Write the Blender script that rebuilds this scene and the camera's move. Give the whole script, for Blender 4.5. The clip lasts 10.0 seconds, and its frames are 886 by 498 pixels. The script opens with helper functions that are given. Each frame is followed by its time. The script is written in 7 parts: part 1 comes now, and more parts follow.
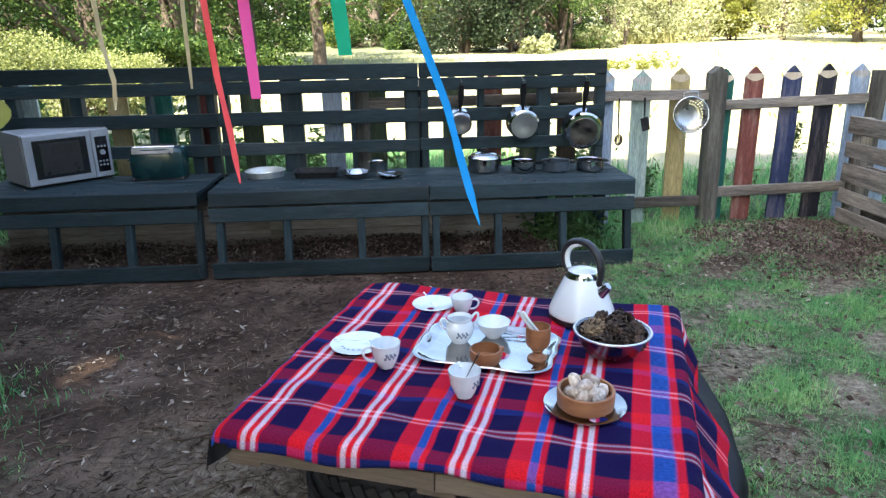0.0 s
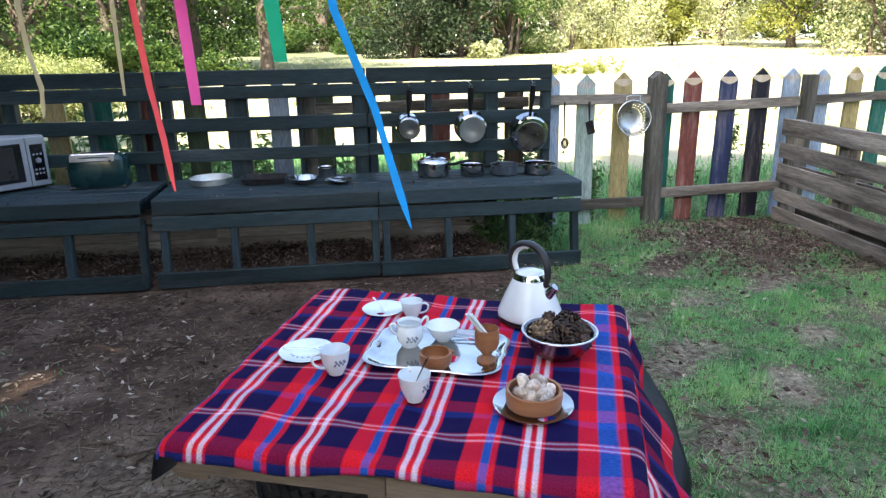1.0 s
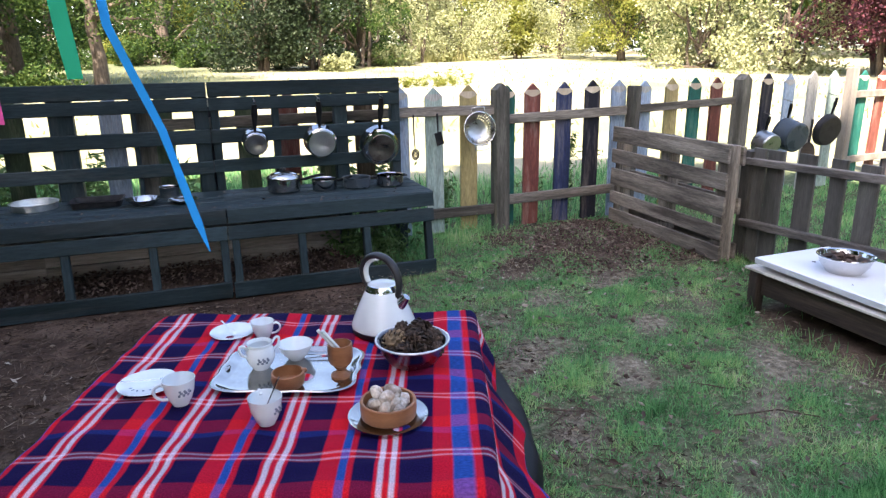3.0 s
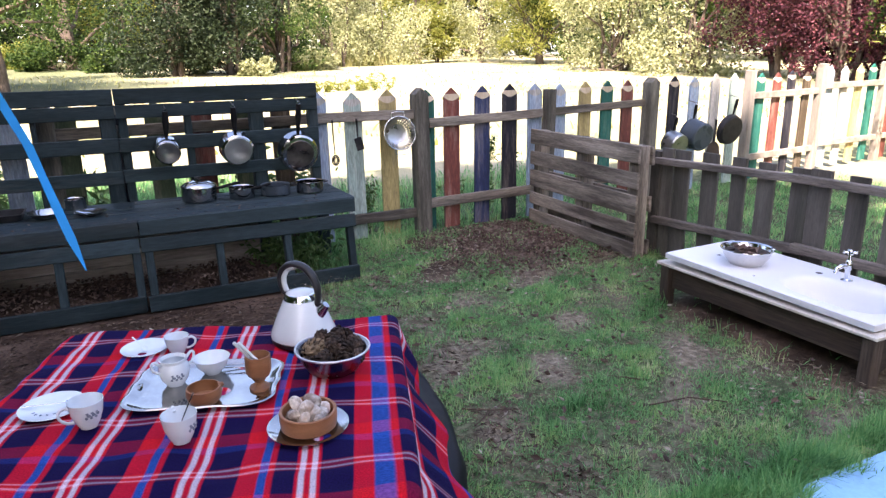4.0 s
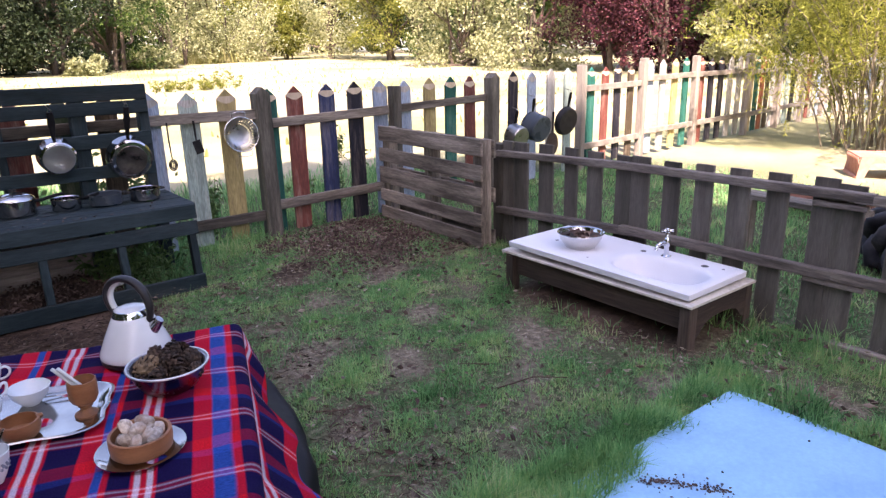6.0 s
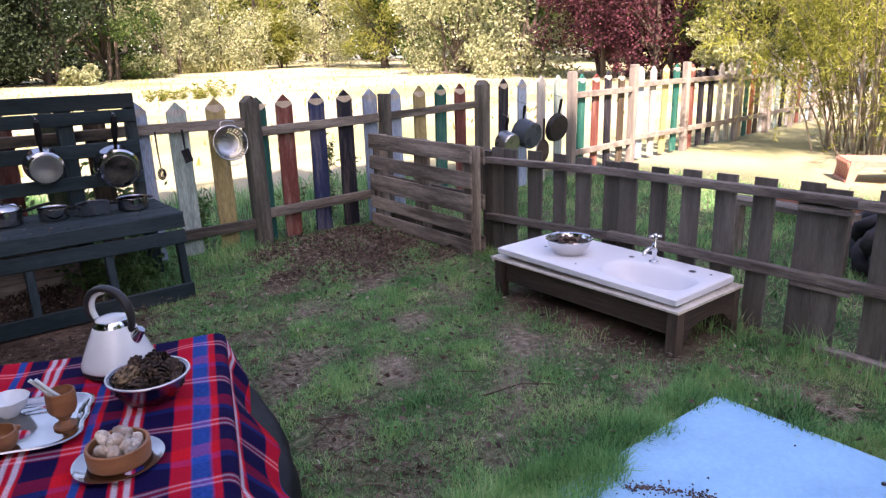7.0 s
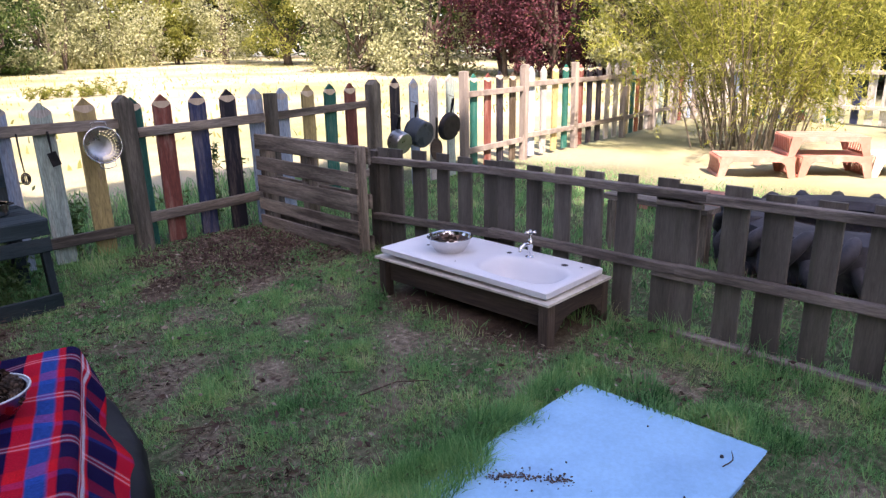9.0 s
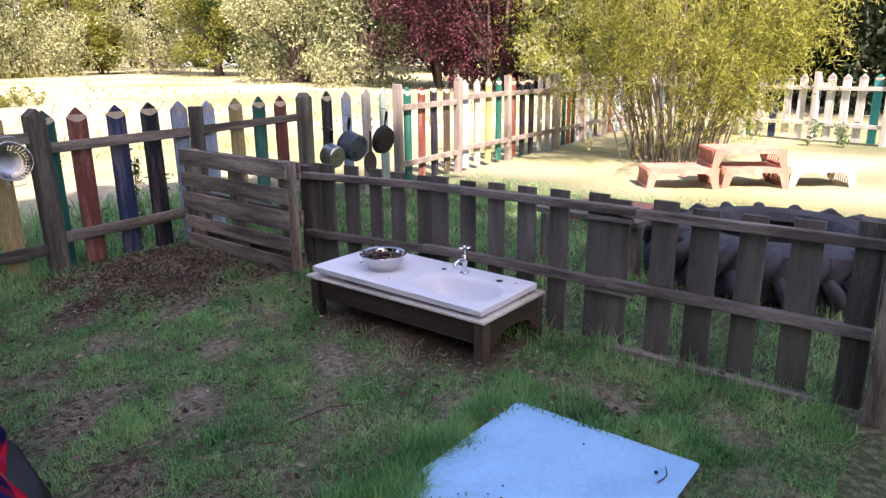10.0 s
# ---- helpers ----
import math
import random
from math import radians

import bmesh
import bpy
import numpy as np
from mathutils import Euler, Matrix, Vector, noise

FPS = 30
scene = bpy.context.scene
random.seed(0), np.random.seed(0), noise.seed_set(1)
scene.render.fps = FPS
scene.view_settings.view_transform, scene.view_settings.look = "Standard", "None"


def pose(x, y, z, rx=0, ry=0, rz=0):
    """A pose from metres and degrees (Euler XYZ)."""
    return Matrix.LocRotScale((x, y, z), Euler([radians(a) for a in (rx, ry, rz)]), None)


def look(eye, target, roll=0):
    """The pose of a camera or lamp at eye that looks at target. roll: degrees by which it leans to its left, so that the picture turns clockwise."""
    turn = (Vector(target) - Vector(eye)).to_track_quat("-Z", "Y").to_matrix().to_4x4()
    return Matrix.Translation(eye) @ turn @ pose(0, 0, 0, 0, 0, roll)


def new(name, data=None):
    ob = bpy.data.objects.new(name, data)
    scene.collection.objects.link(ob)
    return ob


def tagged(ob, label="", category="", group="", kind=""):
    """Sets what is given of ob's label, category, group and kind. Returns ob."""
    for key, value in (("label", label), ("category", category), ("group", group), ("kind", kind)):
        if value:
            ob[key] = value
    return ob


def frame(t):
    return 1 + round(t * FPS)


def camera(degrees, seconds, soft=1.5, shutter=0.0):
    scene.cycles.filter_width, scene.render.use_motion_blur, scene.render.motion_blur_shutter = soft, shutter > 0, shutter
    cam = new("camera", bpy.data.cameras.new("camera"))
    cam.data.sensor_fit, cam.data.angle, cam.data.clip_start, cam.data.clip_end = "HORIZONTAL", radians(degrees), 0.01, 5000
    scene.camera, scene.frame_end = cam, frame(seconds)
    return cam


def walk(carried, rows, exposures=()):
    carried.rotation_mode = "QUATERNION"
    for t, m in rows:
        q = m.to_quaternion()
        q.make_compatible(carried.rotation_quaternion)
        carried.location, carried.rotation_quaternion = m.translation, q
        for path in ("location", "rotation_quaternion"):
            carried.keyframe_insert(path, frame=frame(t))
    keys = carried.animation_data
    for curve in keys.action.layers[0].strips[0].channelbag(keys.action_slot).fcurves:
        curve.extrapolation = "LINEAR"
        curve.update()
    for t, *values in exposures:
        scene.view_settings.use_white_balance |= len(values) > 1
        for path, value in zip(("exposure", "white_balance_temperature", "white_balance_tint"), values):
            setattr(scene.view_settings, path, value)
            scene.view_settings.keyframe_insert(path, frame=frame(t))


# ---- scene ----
cam = camera(66.6, 10.0, soft=1.4)
PATH = [
    (0, (-0.279, 0.227, 1.293), (-0.163, 2.133, 0.698), -1.0),
    (0.5, (-0.272, 0.221, 1.292), (-0.075, 2.123, 0.707), -0.8),
    (1, (-0.264, 0.218, 1.295), (-0.01, 2.114, 0.71), -0.9),
    (1.5, (-0.256, 0.204, 1.296), (0.066, 2.091, 0.719), -1.0),
    (2, (-0.244, 0.213, 1.295), (0.163, 2.081, 0.708), -1.0),
    (2.5, (-0.234, 0.212, 1.295), (0.309, 2.051, 0.727), -0.5),
    (2.7, (-0.229, 0.208, 1.296), (0.356, 2.031, 0.734), -0.6),
    (3.8, (-0.199, 0.185, 1.303), (0.600, 1.930, 0.761), -0.9),
    (4, (-0.194, 0.181, 1.304), (0.648, 1.91, 0.755), -0.9),
    (4.5, (-0.178, 0.172, 1.305), (0.775, 1.838, 0.742), -0.9),
    (5, (-0.163, 0.154, 1.31), (0.889, 1.761, 0.753), -0.9),
    (5.5, (-0.152, 0.142, 1.313), (0.984, 1.688, 0.746), -1.2),
    (5.7, (-0.145, 0.137, 1.313), (1.016, 1.667, 0.739), -1.2),
    (6.8, (-0.107, 0.112, 1.311), (1.086, 1.622, 0.764), -1.5),
    (7, (-0.1, 0.107, 1.311), (1.091, 1.618, 0.764), -1.6),
    (7.5, (-0.078, 0.081, 1.313), (1.156, 1.556, 0.764), -1.2),
    (8, (-0.046, 0.045, 1.316), (1.241, 1.469, 0.756), -1.2),
    (8.5, (-0.022, 0.005, 1.321), (1.301, 1.398, 0.766), -1.1),
    (9, (0.006, -0.021, 1.324), (1.386, 1.315, 0.765), -1.1),
    (9.5, (0.032, -0.015, 1.331), (1.453, 1.276, 0.77), -1.4),
    (10, (0.072, 0.003, 1.337), (1.578, 1.207, 0.807), -0.6),
]
walk(cam, [(t, look(eye, target, roll)) for t, eye, target, roll in PATH], exposures=[(0.0, 2.88, 6900, 9), (1.5, 2.72, 6900, 11), (2.5, 2.58, 6950, 14), (4.5, 2.52, 7150, 28), (5.5, 2.32, 7200, 32), (7.0, 2.10, 7200, 33), (10.0, 1.86, 7050, 31)])

# ---- world and sun ----
SUN_DIR = Vector((-0.50, -0.80, 1.10)).normalized()  # towards the sun
world = bpy.data.worlds.new("sky")
scene.world = world
world.use_nodes = True
wn = world.node_tree.nodes
sky = wn.new("ShaderNodeTexSky")
sky.sky_type = "NISHITA"
sky.sun_disc = False
sky.sun_elevation = math.asin(SUN_DIR.z)
sky.sun_rotation = math.atan2(SUN_DIR.x, SUN_DIR.y)
sky.air_density, sky.dust_density = 1.0, 1.5
world.node_tree.links.new(sky.outputs[0], wn["Background"].inputs[0])
wn["Background"].inputs[1].default_value = 0.13
sun = new("sun", bpy.data.lights.new("sun", "SUN"))
sun.data.energy, sun.data.angle, sun.data.color = 4.8, radians(0.53), (1.0, 0.94, 0.84)
sun.matrix_world = look(SUN_DIR * 60, (0, 0, 0))

# ---- building helpers ----
RNG = np.random.default_rng(7)


class Shape:
    """A growing list of points and faces, with a material slot for each face."""

    def __init__(self):
        self.v, self.f, self.m = [], [], []

    def add(self, verts, faces, at=None, slot=0):
        n = len(self.v)
        self.v += [tuple(at @ Vector(p)) for p in verts] if at is not None else [tuple(p) for p in verts]
        self.f += [tuple(n + i for i in face) for face in faces]
        self.m += [slot] * len(faces)
        return self

    def plank(self, at, length, width, thick, chamfer=0.004, slot=0, bow=0.0, cuts=1):
        """A board along x, width along y, thickness along z, centred, with broken long edges."""
        w, t, c = width / 2, thick / 2, min(chamfer, thick * 0.4, width * 0.4)
        ring = [(-w + c, -t), (w - c, -t), (w, -t + c), (w, t - c), (w - c, t), (-w + c, t), (-w, t - c), (-w, -t + c)]
        verts, faces = [], []
        for k in range(cuts + 1):
            s = k / cuts
            dz = bow * (1 - (2 * s - 1) ** 2)
            verts += [((s - 0.5) * length, y, z + dz) for y, z in ring]
        for k in range(cuts):
            a = 8 * k
            faces += [(a + i, a + 8 + i, a + 8 + (i + 1) % 8, a + (i + 1) % 8)[::-1] for i in range(8)]
        faces += [tuple(range(7, -1, -1)), tuple(8 * cuts + i for i in range(8))]
        return self.add(verts, faces, at, slot)

    def lathe(self, profile, n=32, at=None, slot=0, squash=1.0, flute=0.0):
        """A profile of (radius, height) pairs turned about z."""
        verts, faces = [], []
        for r, z in profile:
            for i in range(n):
                a = 2 * math.pi * i / n
                k = r * (1 + flute * math.cos(8 * a))
                verts.append((k * math.cos(a), squash * k * math.sin(a), z))
        for j in range(len(profile) - 1):
            for i in range(n):
                faces.append((j * n + i, j * n + (i + 1) % n, (j + 1) * n + (i + 1) % n, (j + 1) * n + i))
        return self.add(verts, faces, at, slot)

    def tube(self, points, radius, n=8, at=None, slot=0, flat=1.0, fine=1):
        """A tube along points; radius a number or one for each point; fine: rounded steps between the points."""
        pts = [Vector(p) for p in points]
        rad = list(radius) if isinstance(radius, (list, tuple)) else [radius] * len(pts)
        if fine > 1:
            ends = [2 * pts[0] - pts[1]] + pts + [2 * pts[-1] - pts[-2]]
            more, wide = [], []
            for k in range(len(pts) - 1):
                a, b, c, d = ends[k:k + 4]
                for i in range(fine):
                    s = i / fine
                    more.append(0.5 * (2 * b + (c - a) * s + (2 * a - 5 * b + 4 * c - d) * s ** 2 + (3 * b - a - 3 * c + d) * s ** 3))
                    wide.append(rad[k] * (1 - s) + rad[k + 1] * s)
            pts, rad = more + [pts[-1]], wide + [rad[-1]]
        verts, faces, side = [], [], None
        for k, p in enumerate(pts):
            d = (pts[min(k + 1, len(pts) - 1)] - pts[max(k - 1, 0)]).normalized()
            ref = side if side is not None else (Vector((1, 0, 0)) if abs(d.x) < 0.8 else Vector((0, 1, 0)))
            side = (ref - d * ref.dot(d)).normalized()
            over = d.cross(side)
            for i in range(n):
                a = 2 * math.pi * i / n
                verts.append(p + (side * math.cos(a) + over * math.sin(a) * flat) * rad[k])
        for k in range(len(pts) - 1):
            for i in range(n):
                faces.append((k * n + i, k * n + (i + 1) % n, (k + 1) * n + (i + 1) % n, (k + 1) * n + i))
        faces += [tuple(range(n - 1, -1, -1)), tuple((len(pts) - 1) * n + i for i in range(n))]
        return self.add(verts, faces, at, slot)

    def sheet(self, fn, nu, nv, at=None, slot=0):
        verts = [fn(i / nu, j / nv) for j in range(nv + 1) for i in range(nu + 1)]
        faces = [(j * (nu + 1) + i, j * (nu + 1) + i + 1, (j + 1) * (nu + 1) + i + 1, (j + 1) * (nu + 1) + i) for j in range(nv) for i in range(nu)]
        return self.add(verts, faces, at, slot)

    def mesh(self, name, materials, smooth=None):
        me = bpy.data.meshes.new(name)
        me.from_pydata(self.v, [], self.f)
        for m in materials if isinstance(materials, (list, tuple)) else [materials]:
            me.materials.append(m)
        me.polygons.foreach_set("material_index", self.m)
        if smooth:
            me.polygons.foreach_set("use_smooth", [True] * len(self.f))
            me.set_sharp_from_angle(angle=radians(smooth))
        me.update()
        return me


def part(name, shape, material, parent=None, label="", smooth=None, at=None):
    """One mesh object, under a thing or a part if one is given. shape: a Shape or a finished mesh."""
    me = shape if isinstance(shape, bpy.types.Mesh) else shape.mesh(name, material, smooth)
    ob = new(name, me)
    if parent is not None:
        ob.parent = parent
    if at is not None:
        ob.matrix_basis = at
    if label:
        ob["label"] = label
    return ob


def thing(name, at, label, category, group="", kind=""):
    ob = new(name)
    ob.empty_display_size = 0.05
    ob.matrix_basis = at
    return tagged(ob, label, category, group, kind)


def big_mesh(name, verts, faces, material):
    me = bpy.data.meshes.new(name)
    me.from_pydata(verts, [], faces)
    me.materials.append(material)
    me.update()
    return me


def leaf_quads(centres, length, width, up_bias=0.3, rng=RNG, fold=0.25, droop=0.0):
    """Kite-shaped leaves with a folded midrib, one at each centre, turned at random."""
    n = len(centres)
    d = rng.normal(size=(n, 3))
    d[:, 2] = d[:, 2] * (1 - abs(up_bias)) - droop
    d /= np.linalg.norm(d, axis=1)[:, None]
    r = rng.normal(size=(n, 3))
    side = np.cross(d, r)
    side /= np.linalg.norm(side, axis=1)[:, None]
    nor = np.cross(side, d)
    L = (length * rng.uniform(0.6, 1.3, n))[:, None]
    W = (width * rng.uniform(0.7, 1.2, n))[:, None]
    v = np.empty((n, 4, 3))
    v[:, 0] = centres - d * L / 2
    v[:, 1] = centres + side * W / 2 + nor * W * fold
    v[:, 2] = centres + d * L / 2
    v[:, 3] = centres - side * W / 2 + nor * W * fold
    f = np.arange(4 * n).reshape(n, 4)
    return v.reshape(-1, 3), f


# ---- materials ----
def nodes_of(name):
    m = bpy.data.materials.new(name)
    m.use_nodes = True
    nt = m.node_tree
    return m, nt, nt.nodes["Principled BSDF"]


def put(node, **values):
    for k, v in values.items():
        node.inputs[k].default_value = v
    return node


def rgb(c):
    return (*c, 1.0)


def surface(name, c1, c2, scale=6.0, rough=0.7, metal=0.0, bump=0.15, fine=90.0, stretch=(1, 1, 1), vary=0.0, stain=None, stain_scale=2.5,
            stain_amount=0.5, spread=0.15, coat=0.0, bump_size=0.004, island=False, spec=0.35, grainy=1.0):
    """Two tones in a large noise, a fine grain, stains, a lightness that differs from piece to piece, and relief."""
    m, nt, bsdf = nodes_of(name)
    new_node, link = nt.nodes.new, nt.links.new
    tc = new_node("ShaderNodeTexCoord")
    mp = new_node("ShaderNodeMapping")
    mp.inputs["Scale"].default_value = stretch
    info = new_node("ShaderNodeObjectInfo")
    shift = new_node("ShaderNodeVectorMath")
    shift.operation = "MULTIPLY"
    link(info.outputs["Random"], shift.inputs[0])
    shift.inputs[1].default_value = (37.0, 19.0, 53.0)
    link(tc.outputs["Object"], mp.inputs["Vector"])
    link(shift.outputs[0], mp.inputs["Location"])
    big = put(new_node("ShaderNodeTexNoise"), Scale=scale, Detail=6.0, Roughness=0.6)
    small = put(new_node("ShaderNodeTexNoise"), Scale=fine, Detail=4.0, Roughness=0.65)
    link(mp.outputs[0], big.inputs["Vector"])
    link(mp.outputs[0], small.inputs["Vector"])
    ramp = new_node("ShaderNodeValToRGB")
    ramp.color_ramp.elements[0].position, ramp.color_ramp.elements[1].position = 0.5 - spread, 0.5 + spread
    ramp.color_ramp.elements[0].color, ramp.color_ramp.elements[1].color = rgb(c1), rgb(c2)
    link(big.outputs["Fac"], ramp.inputs[0])
    colour = ramp.outputs[0]
    if stain:
        blot = put(new_node("ShaderNodeTexNoise"), Scale=stain_scale, Detail=7.0, Roughness=0.7)
        link(mp.outputs[0], blot.inputs["Vector"])
        cut = new_node("ShaderNodeMapRange")
        put(cut, **{"From Min": 0.52, "From Max": 0.68, "To Min": 0.0, "To Max": stain_amount})
        link(blot.outputs["Fac"], cut.inputs["Value"])
        mix = new_node("ShaderNodeMixRGB")
        link(cut.outputs[0], mix.inputs["Fac"])
        link(colour, mix.inputs["Color1"])
        mix.inputs["Color2"].default_value = rgb(stain)
        colour = mix.outputs[0]
    grain = new_node("ShaderNodeMapRange")
    put(grain, **{"From Min": 0.3, "From Max": 0.7, "To Min": 1 - 0.18 * grainy * min(1, bump * 4), "To Max": 1 + 0.15 * grainy * min(1, bump * 4)})
    link(small.outputs["Fac"], grain.inputs["Value"])
    piece = new_node("ShaderNodeMapRange")
    put(piece, **{"To Min": 1 - vary, "To Max": 1 + vary})
    if island:
        geo = new_node("ShaderNodeNewGeometry")
        link(geo.outputs["Random Per Island"], piece.inputs["Value"])
    else:
        link(info.outputs["Random"], piece.inputs["Value"])
    times = new_node("ShaderNodeMath")
    times.operation = "MULTIPLY"
    link(grain.outputs[0], times.inputs[0])
    link(piece.outputs[0], times.inputs[1])
    hsv = new_node("ShaderNodeHueSaturation")
    link(colour, hsv.inputs["Color"])
    link(times.outputs[0], hsv.inputs["Value"])
    link(hsv.outputs[0], bsdf.inputs["Base Color"])
    rr = new_node("ShaderNodeMapRange")
    put(rr, **{"From Min": 0.3, "From Max": 0.7, "To Min": max(rough - 0.1, 0.03), "To Max": min(rough + 0.1, 1.0)})
    link(big.outputs["Fac"], rr.inputs["Value"])
    link(rr.outputs[0], bsdf.inputs["Roughness"])
    put(bsdf, Metallic=metal)
    bsdf.inputs["Specular IOR Level"].default_value = spec if not metal else 0.5
    bsdf.inputs["Coat Weight"].default_value = coat
    if bump:
        bp = put(new_node("ShaderNodeBump"), Strength=bump, Distance=bump_size)
        link(small.outputs["Fac"], bp.inputs["Height"])
        link(bp.outputs[0], bsdf.inputs["Normal"])
    return m


def foliage(name, tones, translucent=0.3, rough=0.5, patch_scale=0.9, patchy=0.4):
    """Leaves: a tone for each leaf, light partly passing through."""
    m, nt, bsdf = nodes_of(name)
    new_node, link = nt.nodes.new, nt.links.new
    geo = new_node("ShaderNodeNewGeometry")
    tc = new_node("ShaderNodeTexCoord")
    patch = put(new_node("ShaderNodeTexNoise"), Scale=patch_scale, Detail=3.0)
    link(tc.outputs["Object"], patch.inputs["Vector"])
    half = new_node("ShaderNodeMath")
    half.operation = "MULTIPLY_ADD"
    link(geo.outputs["Random Per Island"], half.inputs[0])
    half.inputs[1].default_value = 1 - patchy
    shade = new_node("ShaderNodeMath")
    shade.operation = "MULTIPLY"
    wide = put(new_node("ShaderNodeMapRange"), **{"From Min": 0.3, "From Max": 0.7})
    link(patch.outputs["Fac"], wide.inputs["Value"])
    link(wide.outputs[0], shade.inputs[0])
    shade.inputs[1].default_value = patchy
    link(shade.outputs[0], half.inputs[2])
    ramp = new_node("ShaderNodeValToRGB")
    els = ramp.color_ramp.elements
    els[0].color, els[1].color = rgb(tones[0]), rgb(tones[-1])
    els[0].position, els[1].position = 0.1, 0.95
    for k, c in enumerate(tones[1:-1]):
        els.new(0.1 + 0.85 * (k + 1) / (len(tones) - 1)).color = rgb(c)
    link(half.outputs[0], ramp.inputs[0])
    link(ramp.outputs[0], bsdf.inputs["Base Color"])
    put(bsdf, Roughness=rough)
    bsdf.inputs["Specular IOR Level"].default_value = 0.15
    if translucent:
        tr = new_node("ShaderNodeBsdfTranslucent")
        link(ramp.outputs[0], tr.inputs["Color"])
        mix = new_node("ShaderNodeMixShader")
        mix.inputs[0].default_value = translucent
        link(bsdf.outputs[0], mix.inputs[1])
        link(tr.outputs[0], mix.inputs[2])
        link(mix.outputs[0], nt.nodes["Material Output"].inputs["Surface"])
    return m


def plain(name, c, rough=0.5, metal=0.0, spec=0.5):
    m, nt, bsdf = nodes_of(name)
    put(bsdf, **{"Base Color": rgb(c), "Roughness": rough, "Metallic": metal, "Specular IOR Level": spec})
    return m


MAT_KITCHEN = surface("dark green fence paint", (0.0085, 0.0178, 0.0200), (0.024, 0.0415, 0.048), 5, 0.6, spec=0.2, grainy=2.0, bump=0.35, fine=60, stretch=(0.25, 2, 2), vary=0.25,
                      stain=(0.075, 0.072, 0.066), stain_scale=3.5, stain_amount=0.35)
MAT_GREYWOOD = surface("weathered grey timber", (0.065, 0.055, 0.044), (0.215, 0.185, 0.153), 6, 0.85, spread=0.10, grainy=2.2, bump=0.5, fine=70, stretch=(0.22, 2.2, 2.2), vary=0.25,
                       stain=(0.05, 0.045, 0.032), stain_scale=2.2, stain_amount=0.6)
MAT_LOWFENCE = surface("old brown fence timber", (0.050, 0.045, 0.038), (0.150, 0.135, 0.116), 5, 0.85, spread=0.20, grainy=1.1, bump=0.5, fine=70, stretch=(0.28, 2.2, 2.2), vary=0.25,
                       stain=(0.05, 0.06, 0.035), stain_scale=2.4, stain_amount=0.4)
MAT_LOWRAIL = surface("old brown rail timber", (0.085, 0.070, 0.059), (0.29, 0.247, 0.212), 6, 0.85, spread=0.11, grainy=2.2, bump=0.5, fine=70, stretch=(0.24, 2.2, 2.2), vary=0.2,
                      stain=(0.04, 0.035, 0.03), stain_scale=3, stain_amount=0.5)
MAT_DARKWOOD = surface("dark damp timber", (0.028, 0.019, 0.014), (0.072, 0.052, 0.040), 5, 0.85, grainy=2.2, bump=0.5, fine=55, stretch=(0.15, 2.2, 2.2), vary=0.2, stain=(0.12, 0.10, 0.08), stain_scale=3, stain_amount=0.4)
MAT_PALLET = surface("bare pallet wood", (0.105, 0.076, 0.052), (0.19, 0.145, 0.105), 4, 0.8, bump=0.3, fine=60, stretch=(0.2, 2, 2), vary=0.2, stain=(0.12, 0.09, 0.06))
MAT_GREYPOST = surface("weathered grey post timber", (0.055, 0.051, 0.041), (0.155, 0.141, 0.114), 6, 0.85, spread=0.10, grainy=2.2, bump=0.5, fine=70, stretch=(2.2, 2.2, 0.22), vary=0.2,
                       stain=(0.05, 0.045, 0.032), stain_scale=2.2, stain_amount=0.6)
MAT_DARKPOST = surface("dark weathered post timber", (0.034, 0.030, 0.025), (0.105, 0.092, 0.076), 6, 0.85, spread=0.14, grainy=1.8, bump=0.5, fine=70, stretch=(2.2, 2.2, 0.22), stain=(0.04, 0.045, 0.03), stain_scale=2.2, stain_amount=0.5)
MAT_OLDPALLET = surface("weathered brown pallet timber", (0.085, 0.069, 0.054), (0.31, 0.262, 0.212), 6, 0.85, bump=0.5, fine=70, stretch=(0.24, 2.2, 2.2), vary=0.25, spread=0.12, grainy=2.2,
                        stain=(0.06, 0.05, 0.035), stain_scale=2.2, stain_amount=0.6)
MAT_RAWPLANK = surface("damp plank wood", (0.20, 0.172, 0.155), (0.34, 0.30, 0.272), 4, 0.85, grainy=1.8, bump=0.4, fine=50, stretch=(0.2, 2, 2), vary=0.2, stain=(0.08, 0.06, 0.045))


def paint(name, c, worn=(0.30, 0.25, 0.2), amount=0.55):
    dark = tuple(x * 0.62 for x in c)
    return surface(name, dark, c, 6, 0.7, bump=0.35, fine=70, stretch=(2.2, 2.2, 0.3), vary=0.14, spread=0.12, grainy=2.2, stain=worn, stain_scale=6.0, stain_amount=min(1.0, amount * 1.35))


